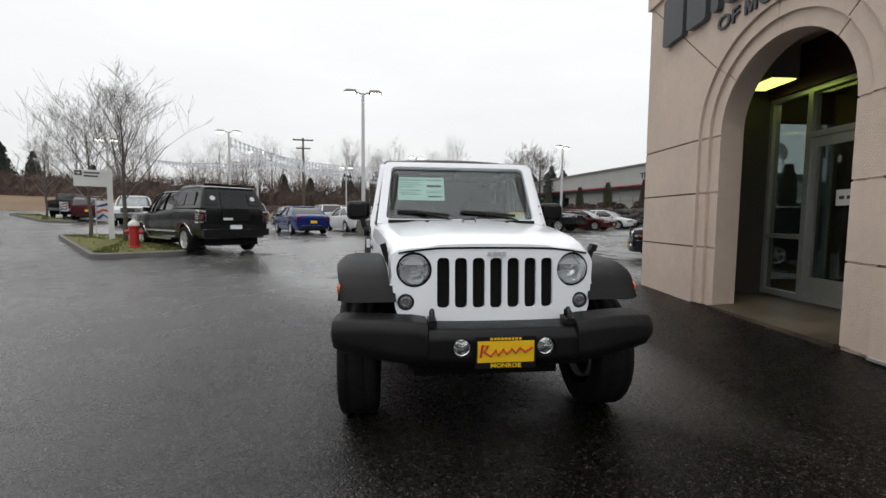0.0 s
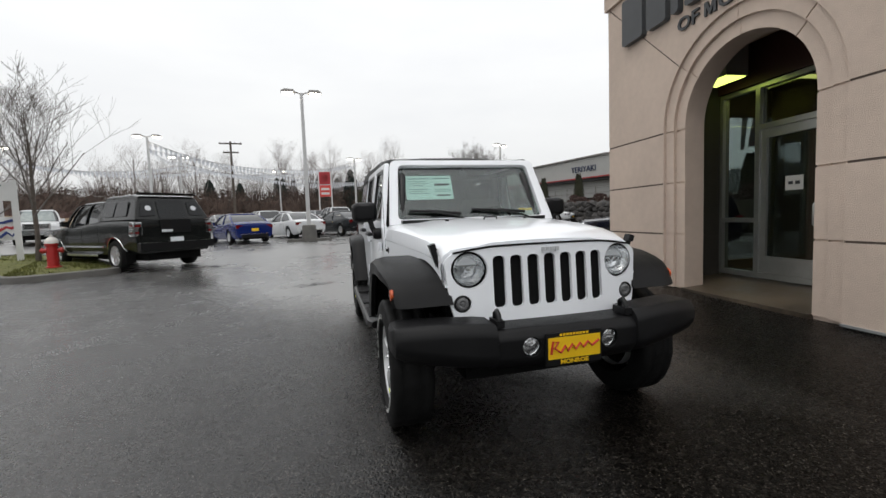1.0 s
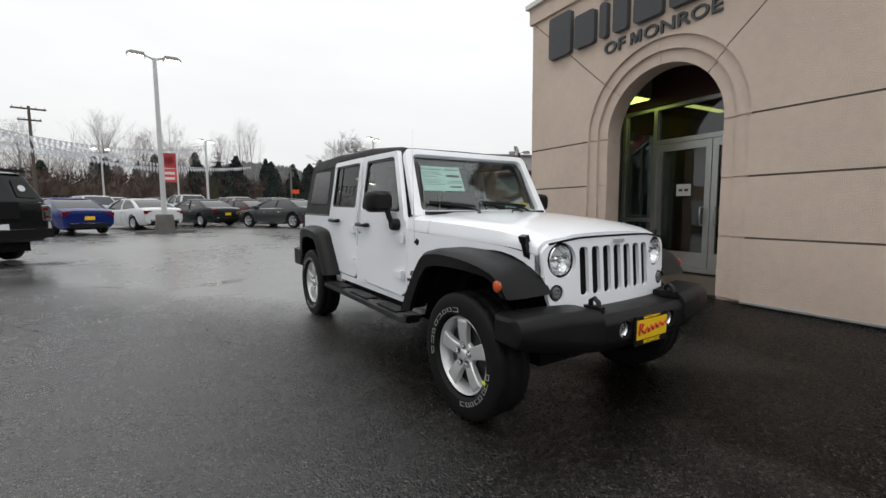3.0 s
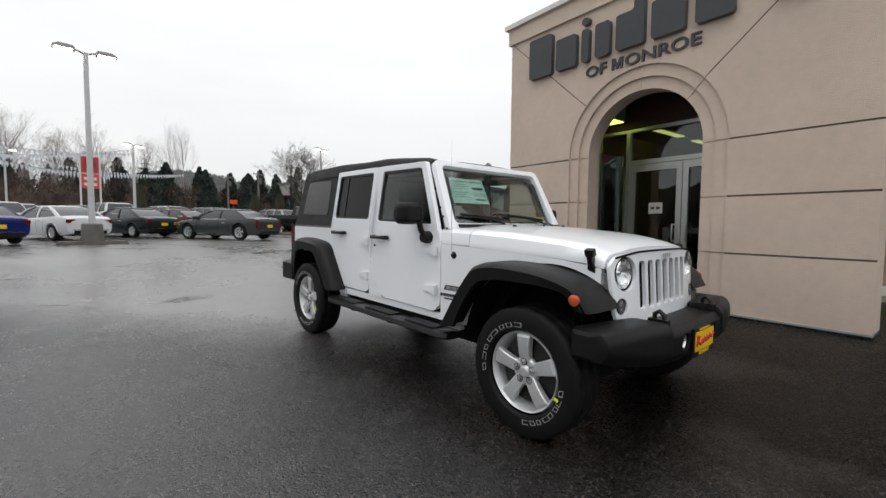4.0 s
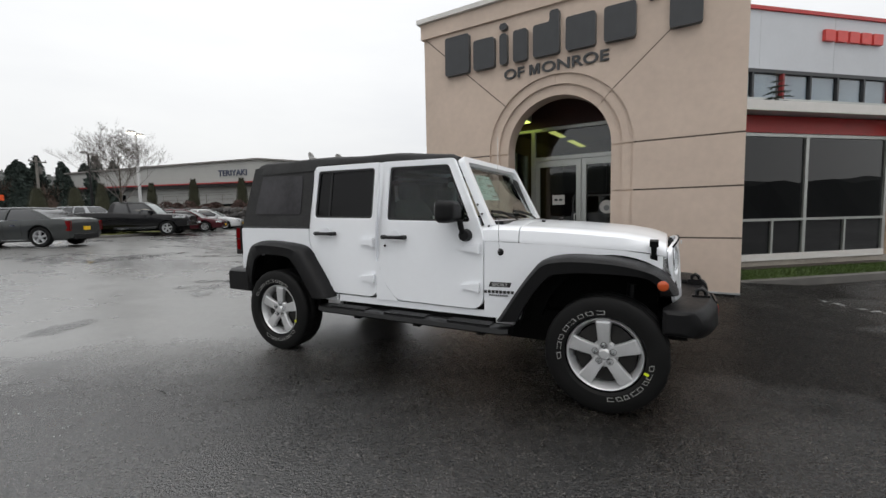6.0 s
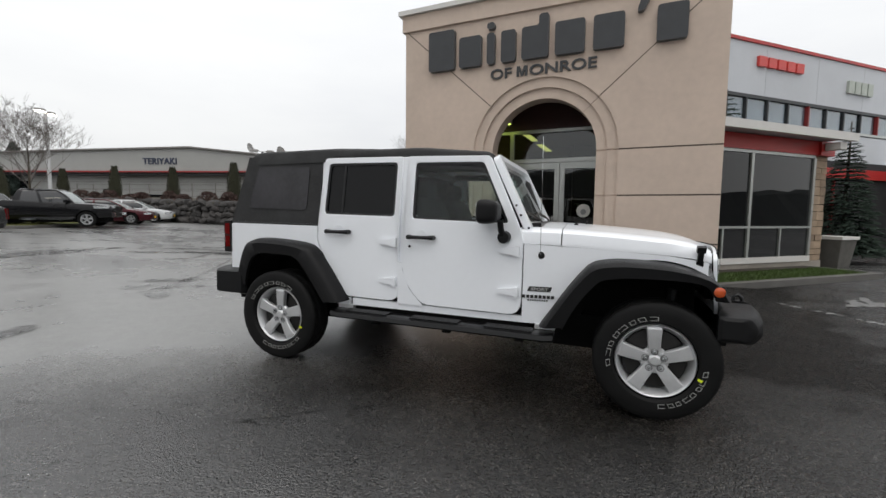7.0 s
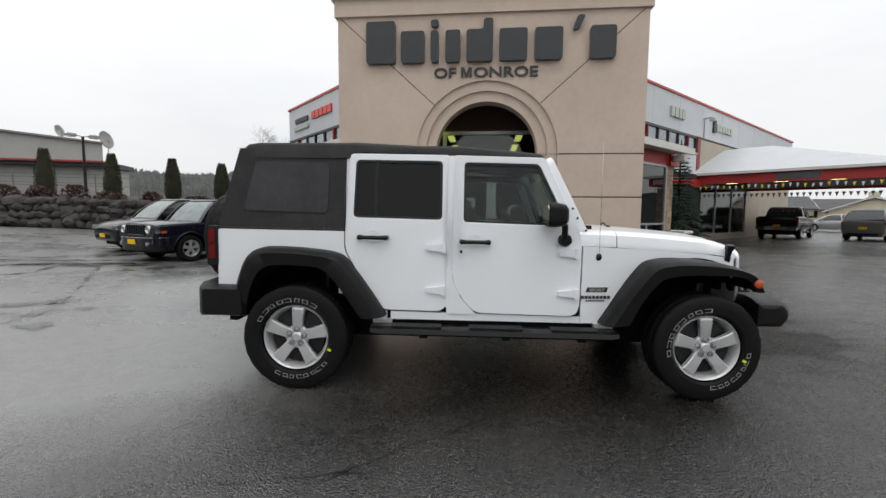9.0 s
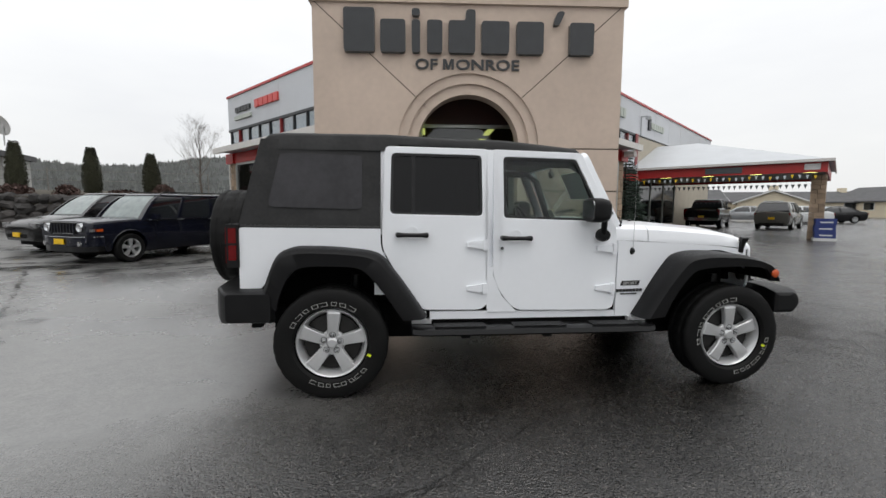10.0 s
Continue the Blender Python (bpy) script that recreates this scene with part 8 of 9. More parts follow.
# ---- low commercial building beyond the bank ----
A, B = Vector((23.7, 62.3)), Vector((32.0, 38.6))
u = (B - A).normalized()
com = thing("shop_building", pose(A.x, A.y, 0, 0, 0, math.degrees(math.atan2(u.y, u.x))), "low pale grey shop building with a red roof line", "building")
LEN = (B - A).length
bm = bmesh.new()
prism(bm, [(-14, 5.67), (LEN, 5.67), (LEN, 7.15), (15.0, 8.15), (0, 7.85), (-14, 7.5)], "y", 0.0, 6.0)
for v_ in bm.verts:
    if v_.co.y > 1 and v_.co.x > 20:
        v_.co.x -= v_.co.y
part("parapet", bm, GREYWALL, com)
bm = bmesh.new()
prism(bm, [(-14.2, 7.5), (0, 7.85), (15.0, 8.15), (LEN + 0.2, 7.15), (LEN + 0.2, 7.3), (15.0, 8.32), (0, 8.02), (-14.2, 7.68)], "y", -0.25, 6.2)
for v_ in bm.verts:
    if v_.co.y > 1 and v_.co.x > 20:
        v_.co.x -= v_.co.y
part("roof_edge", bm, LAMPHEAD, com, "dark grey roof edge")
for nm, b, mt in (("red_line", (-14, LEN + 0.05, -0.12, 0.0, 5.50, 5.66), DULLRED), ("soffit", (-14, LEN, 0.3, 6.0, 5.2, 5.66), DARKROOF), ("wall", (-13.8, LEN - 0.3, 1.2, 5.5, 0.5, 5.2), GREYWALL)):
    bm = bmesh.new()
    box(bm, *b)
    part(nm, bm, mt, com)
for x0, x1, z0, z1 in ((-9.5, -6.0, 2.4, 4.6), (3.4, 4.3, 2.0, 3.7), (8.4, 12.6, 1.9, 3.1)):
    bm = bmesh.new()
    box(bm, x0, x1, 1.15, 1.199, z0, z1)
    part("window", bm, DARKPANE, com, "dark shop window")
for z in (2.9, 3.7, 4.5):
    bm = bmesh.new()
    box(bm, -13.8, LEN - 0.3, 1.17, 1.199, z, z + 0.04)
    part("siding_joint", bm, LAMPHEAD, com)
text_part("TERIYAKI", 0.98, 0.03, NAVYSIGN, com, pose(9.45, -0.05, 6.40, 90, 0, 0), "lettering", 0.012, "LEFT", 1.0)
for x, z, r in ((21.9, 8.2, 0.55), (LEN + 0.3, 7.6, 0.8)):
    bm = bmesh.new()
    lathe(bm, [(0.0, 0.10), (r * 0.6, 0.04), (r, -0.12), (r * 0.98, -0.14), (r * 0.6, 0.0), (0, 0.06)], 18)
    part("satellite_dish", bm, SIGNWHITE, com, "white satellite dish", 40, pose(x, 0.3, z, 20, 0, -30))
    bm = bmesh.new()
    tube(bm, [(x, 0.35, z - 1.6), (x, 0.35, z)], 0.05, 6)
    part("dish_mast", bm, POLE, com)

# ---- drive-through canopy on the right wing ----
can = thing("drive_canopy", pose(18.2, -5.3, 0, 0, 0, 225), "hip-roofed drive-through canopy with red fascia and pennants", "canopy")
# local x runs out from the wing, local y runs along the wing away from the tower
W_, D_, ZE, ZR = 8.0, 7.45, 3.22, 4.78
bm = bmesh.new()
e = 0.25
v = [bm.verts.new(p) for p in ((-0.6, -e, ZE), (D_ + e, -e, ZE), (D_ + e, W_ + e, ZE), (-0.6, W_ + e, ZE), (-0.6, W_ / 2, ZR), (D_ - 5.3, W_ / 2, ZR))]
for q in ((0, 1, 5, 4), (1, 2, 5), (2, 3, 4, 5), (0, 4, 3), (0, 3, 2, 1)):
    bm.faces.new([v[i] for i in q])
part("roof", bm, ROOFMETAL, can, "pale metal hip roof", None)
for b in ((-0.6, D_ + e, -e - 0.05, -e, ZE - 0.08, ZE + 0.03), (D_ + e, D_ + e + 0.05, -e - 0.05, W_ + e, ZE - 0.08, ZE + 0.03)):
    bm = bmesh.new()
    box(bm, *b)
    part("gutter", bm, STUCCO_TRIM, can)
for nm, b, mt in (("fascia", (-0.4, D_ + 0.1, -0.08, 0.0, 2.74, ZE - 0.082), RED_PAINT), ("fascia", (D_ + 0.02, D_ + 0.1, 0.001, W_, 2.74, ZE - 0.082), RED_PAINT), ("fascia", (-0.4, D_ + 0.1, W_, W_ + 0.08, 2.74, ZE - 0.082), RED_PAINT),
                  ("soffit", (-0.4, D_, 0.01, W_ - 0.01, 2.86, 2.92), SIGN_FACE), ("fascia_panel", (3.35, 4.75, -0.11, -0.082, 2.82, 3.08), SIGN_SIDE), ("fascia_notice", (D_ - 0.62, D_ - 0.12, -0.10, -0.082, 2.84, 3.08), SIGNWHITE)):
    bm = bmesh.new()
    box(bm, *b)
    part(nm, bm, mt, can)
rng = random.Random(3)
for nm, x, y in (("column", D_ - 0.16, 1.1), ("column", D_ - 0.3, W_ - 0.35)):
    col = new("stone_column")
    col.parent = can
    stone_pier(col, x - 0.25, x + 0.25, y - 0.25, y + 0.25, -0.1, 2.73, rng)
for k in range(4):
    lt = part("soffit_light", rbox(1.05 + 1.9 * k, 1.5 + 1.9 * k, 1.2, 1.5, 2.82, 2.858, 0.01), LAMPGLOW, can, "glowing soffit light")
for k in range(32):
    bm = bmesh.new()
    x = -0.3 + 0.24 * k
    z = 2.66 - 0.05 * math.sin(k * 0.55) ** 2
    vs = [bm.verts.new(p) for p in ((x, -0.12, z), (x + 0.11, -0.12, z), (x + 0.055, -0.13, z - 0.17))]
    bm.faces.new(vs)
    part("pennant", bm, (PENNANT, YELLOW, PENNANT)[k % 3], can, "", None)
for k in range(28):
    bm = bmesh.new()
    x = -0.3 + 0.27 * k
    z = 2.60
    vs = [bm.verts.new(p) for p in ((x, W_ - 0.1, z), (x + 0.17, W_ - 0.1, z), (x + 0.085, W_ - 0.1, z - 0.24))]
    bm.faces.new(vs)
    part("pennant", bm, PENNANT, can, "", None)

# ---- houses behind the canopy ----
def house(x, y, rz, L_, D__, eave, ridge, label, wall=CREAM):
    H_ = thing("house", pose(x, y, 0, 0, 0, rz), label, "house")
    bm = bmesh.new()
    prism(bm, [(-D__ / 2, -0.2), (D__ / 2, -0.2), (D__ / 2, eave), (0, ridge - 0.1), (-D__ / 2, eave)], "x", -L_ / 2, L_ / 2)
    part("wall", bm, wall, H_)
    bm = bmesh.new()
    o = 0.5
    prism(bm, [(-D__ / 2 - o, eave - 0.25), (0, ridge), (D__ / 2 + o, eave - 0.25), (D__ / 2 + o, eave - 0.08), (0, ridge + 0.2), (-D__ / 2 - o, eave - 0.08)], "x", -L_ / 2 - 0.4, L_ / 2 + 0.4)
    part("roof", bm, DARKROOF, H_, "dark shingle roof")
    for s in (-1, 1):
        for k in range(int(L_ / 4)):
            x0 = -L_ / 2 + 1.6 + 4 * k
            fr_ = part("window", rbox(x0, x0 + 1.5, s * D__ / 2 - 0.05, s * D__ / 2 + 0.05, 1.0, 2.1, 0.02), SIGNWHITE, H_)
            part("pane", rbox(x0 + 0.08, x0 + 1.42, s * D__ / 2 - 0.07, s * D__ / 2 + 0.07, 1.08, 2.02, 0.01), DARKPANE, fr_)
    for s in (-1, 1):
        fr_ = part("window", rbox(s * L_ / 2 - 0.05, s * L_ / 2 + 0.05, -1.0, 1.0, 1.0, 2.2, 0.02), SIGNWHITE, H_)
        part("pane", rbox(s * L_ / 2 - 0.07, s * L_ / 2 + 0.07, -0.9, 0.9, 1.08, 2.12, 0.01), DARKPANE, fr_)
    for s in (-1, 1):
        for q in (-1, 1):
            bm = bmesh.new()
            prism(bm, [(q * (D__ / 2 + o), eave - 0.27), (0, ridge - 0.02), (0, ridge + 0.16), (q * (D__ / 2 + o), eave - 0.09)], "x", s * (L_ / 2 + 0.402), s * (L_ / 2 + 0.46))
            part("bargeboard", bm, SIGNWHITE, H_, "white board along the gable")
    part("chimney", rbox(-L_ * 0.3, -L_ * 0.3 + 0.8, -0.5, 0.5, ridge - 1.2, ridge + 0.7, 0.03), wall, H_)
    return H_


house(52.8, -41.6, -38, 9, 7.6, 2.0, 3.45, "cream gabled house with a dark roof")
house(62.0, -51.0, 70, 26, 8, 2.3, 3.6, "long cream house with a dark roof")
house(55.5, -61.0, 0, 8, 9, 2.4, 4.2, "cream gabled house with a dark roof")
house(60.0, -33.0, 70, 10, 8, 2.3, 3.7, "cream house with a dark roof")

# ---- islands, hydrant, signs at the drive ----
def island(pts, label):
    """A kerbed island: kerb ring and turf, following the ground."""
    T = thing("grass_island", Matrix.Identity(4), label, "island")
    pr = rounded(pts, 0.5, 5)
    cx, cy = sum(p[0] for p in pr) / len(pr), sum(p[1] for p in pr) / len(pr)
    inner = [(cx + (p[0] - cx) * 0.92, cy + (p[1] - cy) * 0.92) for p in pr]
    bm = bmesh.new()
    rings = []
    for q, dz in ((pr, -0.2), (pr, 0.11), ([(a[0] * 0.96 + b[0] * 0.04, a[1] * 0.96 + b[1] * 0.04) for a, b in zip(pr, inner)], 0.14), (inner, 0.14), (inner, -0.2)):
        rings.append([(p[0], p[1], ground_z(*p) + dz) for p in q])
    loft(bm, rings, True, False)
    part("kerb", bm, KERB, T, "concrete kerb")
    bm = bmesh.new()
    top = [bm.verts.new((p[0], p[1], ground_z(*p) + 0.12)) for p in inner]
    c0 = bm.verts.new((cx, cy, ground_z(cx, cy) + 0.17))
    for k in range(len(top)):
        bm.faces.new((top[k], top[(k + 1) % len(top)], c0))
    part("turf", bm, MOSS, T, "short mossy grass")
    rng = random.Random(5)
    bm = bmesh.new()
    for _ in range(2600):
        a, b = rng.random(), rng.randrange(len(inner))
        p, q = inner[b], inner[(b + 1) % len(inner)]
        w1, w2 = sorted((rng.random(), rng.random()))
        x = cx * w1 + p[0] * (w2 - w1) + q[0] * (1 - w2)
        y = cy * w1 + p[1] * (w2 - w1) + q[1] * (1 - w2)
        z = ground_z(x, y) + 0.12 + 0.05 * w1
        h, t = rng.uniform(0.03, 0.09), rng.uniform(0, 6.28)
        bm.faces.new([bm.verts.new(v_) for v_ in ((x - 0.012 * math.cos(t), y - 0.012 * math.sin(t), z), (x + 0.012 * math.cos(t), y + 0.012 * math.sin(t), z), (x + rng.uniform(-.04, .04), y + rng.uniform(-.04, .04), z + h))])
    g = part("grass", bm, MOSS, T, "", None)
    g["kind"] = "stuff"
    return T


island([(-8.3, 11.05), (-6.55, 12.3), (-8.6, 15.2), (-12.9, 18.9), (-14.5, 17.6)], "kerbed grass island at the drive with a hydrant")
island([(-23.6, 27.6), (-21.6, 27.9), (-24.8, 30.1), (-32.0, 37.0), (-33.0, 35.5)], "far kerbed grass island along the drive")
island([(4.0, 30.0), (6.2, 28.0), (13.0, 31.5), (11.0, 34.5)], "kerbed grass island beside a black pickup")

hy = thing("fire_hydrant", at_ground(-8.65, 13.2, 20, 0.13, 1.15), "red fire hydrant with a white cap on a grass island", "fire hydrant")
bm = bmesh.new()
lathe(bm, [(0.15, -0.02), (0.15, 0.03), (0.11, 0.05), (0.105, 0.50), (0.125, 0.52), (0.125, 0.56), (0.10, 0.58)], 20, "z")
part("barrel", bm, HYDRANT, hy)
bm = bmesh.new()
lathe(bm, [(0.13, 0.56), (0.13, 0.60), (0.11, 0.64), (0.07, 0.69), (0.03, 0.71), (0.03, 0.76), (0, 0.76)], 20, "z")
part("bonnet", bm, CAPWHITE, hy, "dull white bonnet")
for a in (0, 90, 180):
    bm = bmesh.new()
    lathe(bm, [(0.05, 0.08), (0.05, 0.15), (0.065, 0.15), (0.065, 0.19), (0.03, 0.19), (0.03, 0.21), (0, 0.21)], 14, "x", (0, 0, 0.40))
    part("outlet_cap", bm, HYDRANT, hy, "red outlet cap", 35, pose(0, 0, 0, 0, 0, a))

ds = thing("direction_sign", at_ground(-11.55, 15.35, 33, 0.1), "white direction sign with an arrow on a pale post", "sign")
part("post", rbox(0.52, 0.68, -0.06, 0.06, -0.1, 2.50, 0.01), SIGNWHITE, ds)
part("panel", rbox(-0.36, 0.52, -0.05, 0.05, 1.88, 2.44, 0.02), SIGNWHITE, ds)
for nm, b in (("arrow_field", (-0.32, -0.13, -0.056, -0.05, 2.24, 2.40)), ("print_bar", (-0.08, 0.34, -0.056, -0.05, 2.31, 2.36)), ("print_bar", (-0.08, 0.30, -0.056, -0.05, 2.20, 2.25))):
    bm = bmesh.new()
    box(bm, *b)
    part(nm, bm, SIGN_FACE, ds, "", None)
bm = bmesh.new()
prism(bm, [(-0.29, 2.305), (-0.23, 2.305), (-0.23, 2.27), (-0.16, 2.32), (-0.23, 2.37), (-0.23, 2.335), (-0.29, 2.335)], "y", -0.060, -0.0565)
part("arrow", bm, SIGNWHITE, ds, "white arrow", None)

for k, (x, y, s) in enumerate(((-12.35, 16.75, 0.85), (-25.0, 30.6, 0.7))):
    bn = thing("feather_banner", at_ground(x, y, 33, 0.1, s), "small blue, white and red banner on a stake", "banner", "drive banners")
    bm = bmesh.new()
    tube(bm, [(0, 0, -0.1), (0, 0, 1.75)], 0.02, 6)
    part("stake", bm, POLE, bn)
    bm = bmesh.new()
    rows_ = [[bm.verts.new((0.03 + 0.12 * i, 0.05 * math.sin(i * 1.1 + j), 0.75 + 0.15 * j)) for i in range(6)] for j in range(7)]
    for a, b in zip(rows_, rows_[1:]):
        for i in range(5):
            bm.faces.new((a[i], a[i + 1], b[i + 1], b[i]))
    part("cloth", bm, SIGNWHITE, bn)
    for j, mt in ((0, BANNERBLUE), (1, BANNERRED), (2, BANNERBLUE)):
        bm = bmesh.new()
        tube(bm, [(0.05, -0.07, 0.85 + 0.27 * j), (0.25, -0.09, 1.05 + 0.2 * j), (0.40, -0.08, 0.90 + 0.3 * j), (0.58, -0.07, 1.10 + 0.22 * j)], 0.055, 6)
        bmesh.ops.scale(bm, vec=(1, 0.35, 1), verts=bm.verts)
        part("stripe", bm, mt, bn)

# red pylon sign by the lot
x, y = -4.2, 46.2
ps = thing("pylon_sign", at_ground(x, y, 5), "tall red and white pylon sign on two white posts", "sign")
for s in (-1, 1):
    part("post", rbox(s * 0.62 - 0.06, s * 0.62 + 0.06, -0.06, 0.06, 0, 5.55, 0.01), SIGNWHITE, ps)
part("upper_panel", rbox(-0.55, 0.55, -0.1, 0.1, 4.35, 5.6, 0.03), BANNERRED, ps)
bm = bmesh.new()
lathe(bm, [(0.36, -0.13), (0.36, -0.10), (0, -0.10)], 24, "y", (0, 0, 4.98))
part("disc", bm, DULLRED, ps)
part("lower_panel", rbox(-0.55, 0.55, -0.1, 0.1, 3.1, 4.25, 0.03), REDSIGN, ps)
for z in (3.3, 3.75):
    bm = bmesh.new()
    box(bm, -0.4, 0.4, -0.112, -0.101, z, z + 0.22)
    part("print_bar", bm, SIGNWHITE, ps, "", None)

# timber power pole with wires
x, y = -15.7, 56.3
pp = thing("power_pole", at_ground(x, y, 10), "dark timber power pole with two crossarms", "power pole")
bm = bmesh.new()
tube(bm, [(0, 0, -0.3), (0, 0, 10.2)], [0.17, 0.11], 8)
part("pole", bm, BARK, pp)
for z, w in ((9.95, 1.25), (8.9, 0.85)):
    part("crossarm", rbox(-w, w, -0.07, 0.07, z - 0.07, z + 0.07, 0.01), BARK, pp)
    for s in (-0.9, -0.4, 0.4, 0.9):
        bm = bmesh.new()
        lathe(bm, [(0.05, z + 0.07), (0.06, z + 0.14), (0.03, z + 0.22), (0, z + 0.22)], 8, "z", (s * w, 0, 0))
        part("insulator", bm, POLE, pp)

# strings of pennants between the lot lamps
def pennant_string(a, b, n, sag, seed):
    T = thing("pennant_string", Matrix.Identity(4), "string of small pale pennants between lamp posts", "bunting", "pennant strings")
    a, b = Vector(a), Vector(b)
    def at(t):
        p = a.lerp(b, t)
        p.z -= sag * 4 * t * (1 - t)
        return p
    bm = bmesh.new()
    tube(bm, [at(k / 16) for k in range(17)], 0.012, 4)
    part("line", bm, LAMPHEAD, T)
    d = (b - a).normalized()
    bm = bmesh.new()
    bm.faces.new([bm.verts.new(q) for q in (-d * 0.13, d * 0.13, Vector((0, 0, -0.40)))])
    flag = mesh_of("pennant", bm, PENNANT)
    for k in range(n):
        g = new("pennant", flag)
        g.parent = T
        g.location = at((k + 0.5) / n)


for a, b, n, sag, sd in (((-16.3, 36.8, 7.8), (-3.0, 56.0, 5.6), 60, 1.0, 1), ((-16.3, 36.8, 7.4), (-18.7, 48.9, 7.9), 34, 0.5, 2), ((-18.7, 48.9, 8.0), (-11.7, 64.0, 8.0), 50, 0.9, 3), ((-30.3, 42.7, 7.6), (-16.3, 47.0, 6.6), 50, 0.8, 4), ((-1.2, 51.9, 8.0), (-18.7, 48.9, 7.4), 60, 1.2, 6),
                         ((-16.3, 36.8, 7.6), (3.0, 60.0, 6.6), 80, 1.3, 7), ((-16.3, 36.8, 7.2), (-1.2, 51.9, 7.6), 60, 1.0, 8), ((-30.3, 42.7, 7.3), (-18.7, 48.9, 7.4), 44, 0.7, 9), ((-18.7, 48.9, 7.8), (4.0, 62.0, 6.9), 80, 1.4, 10), ((-40.0, 46.0, 7.0), (-30.3, 42.7, 7.5), 40, 0.6, 11)):
    pennant_string(a, b, n, sag, sd)

# planter and barrel by the building
pt = thing("square_planter", pose(10.87, -1.65, 0.0, 0, 0, -45) @ Matrix.Diagonal((0.95, 0.95, 1.1, 1.0)), "square dark concrete planter with a pale rim", "planter")
bm = bmesh.new()
loft(bm, [[(p[0] * k, p[1] * k, z) for p in rounded([(-1, -1), (1, -1), (1, 1), (-1, 1)], 0.08, 2)] for k, z in ((0.27, 0), (0.36, 0.66))])
part("tub", bm, mat("planter_concrete", (0.10, 0.095, 0.085), 0.8, var=0.2, scale=6, bump=0.3, bscale=40), pt)
part("rim", rbox(-0.39, 0.39, -0.39, 0.39, 0.66, 0.73, 0.01), STUCCO_TRIM, pt)
bl = thing("blue_stack", pose(13.1, -10.95, 0.0, 0, 0, 52) @ Matrix.Scale(0.9, 4), "waist-high blue and white wrapped stack on a pallet", "stack")
part("pallet", rbox(-0.40, 0.40, -0.36, 0.36, 0.0, 0.12, 0.01), SIGNWHITE, bl)
for k in range(3):
    d = 0.02 * (k % 2)
    pk = part("pack", rbox(-0.36 + d, 0.36 + d, -0.33, 0.33, 0.122 + 0.29 * k, 0.405 + 0.29 * k, 0.04, 3), BANNERBLUE, bl, "blue wrapped pack")
    bm = bmesh.new()
    box(bm, -0.24 + d, 0.20 + d, -0.334, 0.334, 0.22 + 0.29 * k, 0.28 + 0.29 * k)
    part("print_bar", bm, SIGNWHITE, pk, "", None)

# ---- far woods, thicket, field and hills ----
def mound(name, path, depth, jag, mt, label, step=0.6, seed=1):
    """A long uneven bank of growth along a line."""
    rng = random.Random(seed)
    bm = bmesh.new()
    pts = []
    for (x0, y0, ha), (x1, y1, hb) in zip(path, path[1:]):
        n = max(2, int(math.hypot(x1 - x0, y1 - y0) / step))
        pts += [(x0 + (x1 - x0) * k / n, y0 + (y1 - y0) * k / n, ha + (hb - ha) * k / n) for k in range(n)]
    rows_ = []
    for i, (x, y, h) in enumerate(pts):
        a, b = pts[max(0, i - 1)], pts[min(len(pts) - 1, i + 1)]
        n = Vector((-(b[1] - a[1]), b[0] - a[0], 0)).normalized()
        g = ground_z(x, y)
        row = []
        for t, z in ((-0.5, 0.0), (-0.45, 0.55), (-0.3, 0.85), (-0.1, 1.0), (0.2, 0.95), (0.5, 0.0)):
            p = Vector((x, y, g - 0.3)) + n * depth * (t + rng.uniform(-0.06, 0.06))
            p.z += h * z * (1 + (rng.uniform(-jag, jag) if z > 0 else 0))
            row.append(p)
        rows_.append(row)
    loft(bm, rows_, False, False)
    ob = structure(name, bm, mt, label, None)
    ob["kind"] = "stuff"
    return ob


mound("bramble_thicket", [(-75, 62, 4.6), (-50, 66, 4.6), (-25, 70, 4.2), (-5, 72, 4.2), (14, 78, 4.2), (40, 84, 4.2)], 7, 0.09, THICKET, "long brown winter bramble thicket", 0.5, 2)
mound("bramble_thicket", [(-75, 62, 2.2), (-50, 63, 2.4), (-25, 66, 2.0), (14, 74, 2.0)], 4, 0.16, SHRUB, "lower brown growth before the thicket", 0.45, 3)
# out of view: added only to darken what glass and paint reflect
mound("unseen_woods", [(-66, 40, 6), (-62, 10, 7), (-56, -20, 6), (-40, -44, 5), (-10, -54, 5), (20, -60, 5), (44, -66, 5)], 12, 0.10, FOREST, "dark unseen woods added for glass and paint to reflect", 1.6, 5)
bm = bmesh.new()
rows_ = []
for i in range(12):
    t = i / 11
    row = []
    for j in range(20):
        x = -150 + 7.0 * j
        y = 45 + 60 * t + max(0, -x - 60) * 0.1
        row.append((x, y, ground_z(x, y) + 0.02 + 5.2 * t * (1 - max(0.0, (x + 45) / 28) if x > -45 else 1.0)))
    rows_.append(row)
loft(bm, rows_, False, False)
structure("dry_field", bm, DRYGRASS, "rising field of dry winter grass")

bm = bmesh.new()
rows_ = []
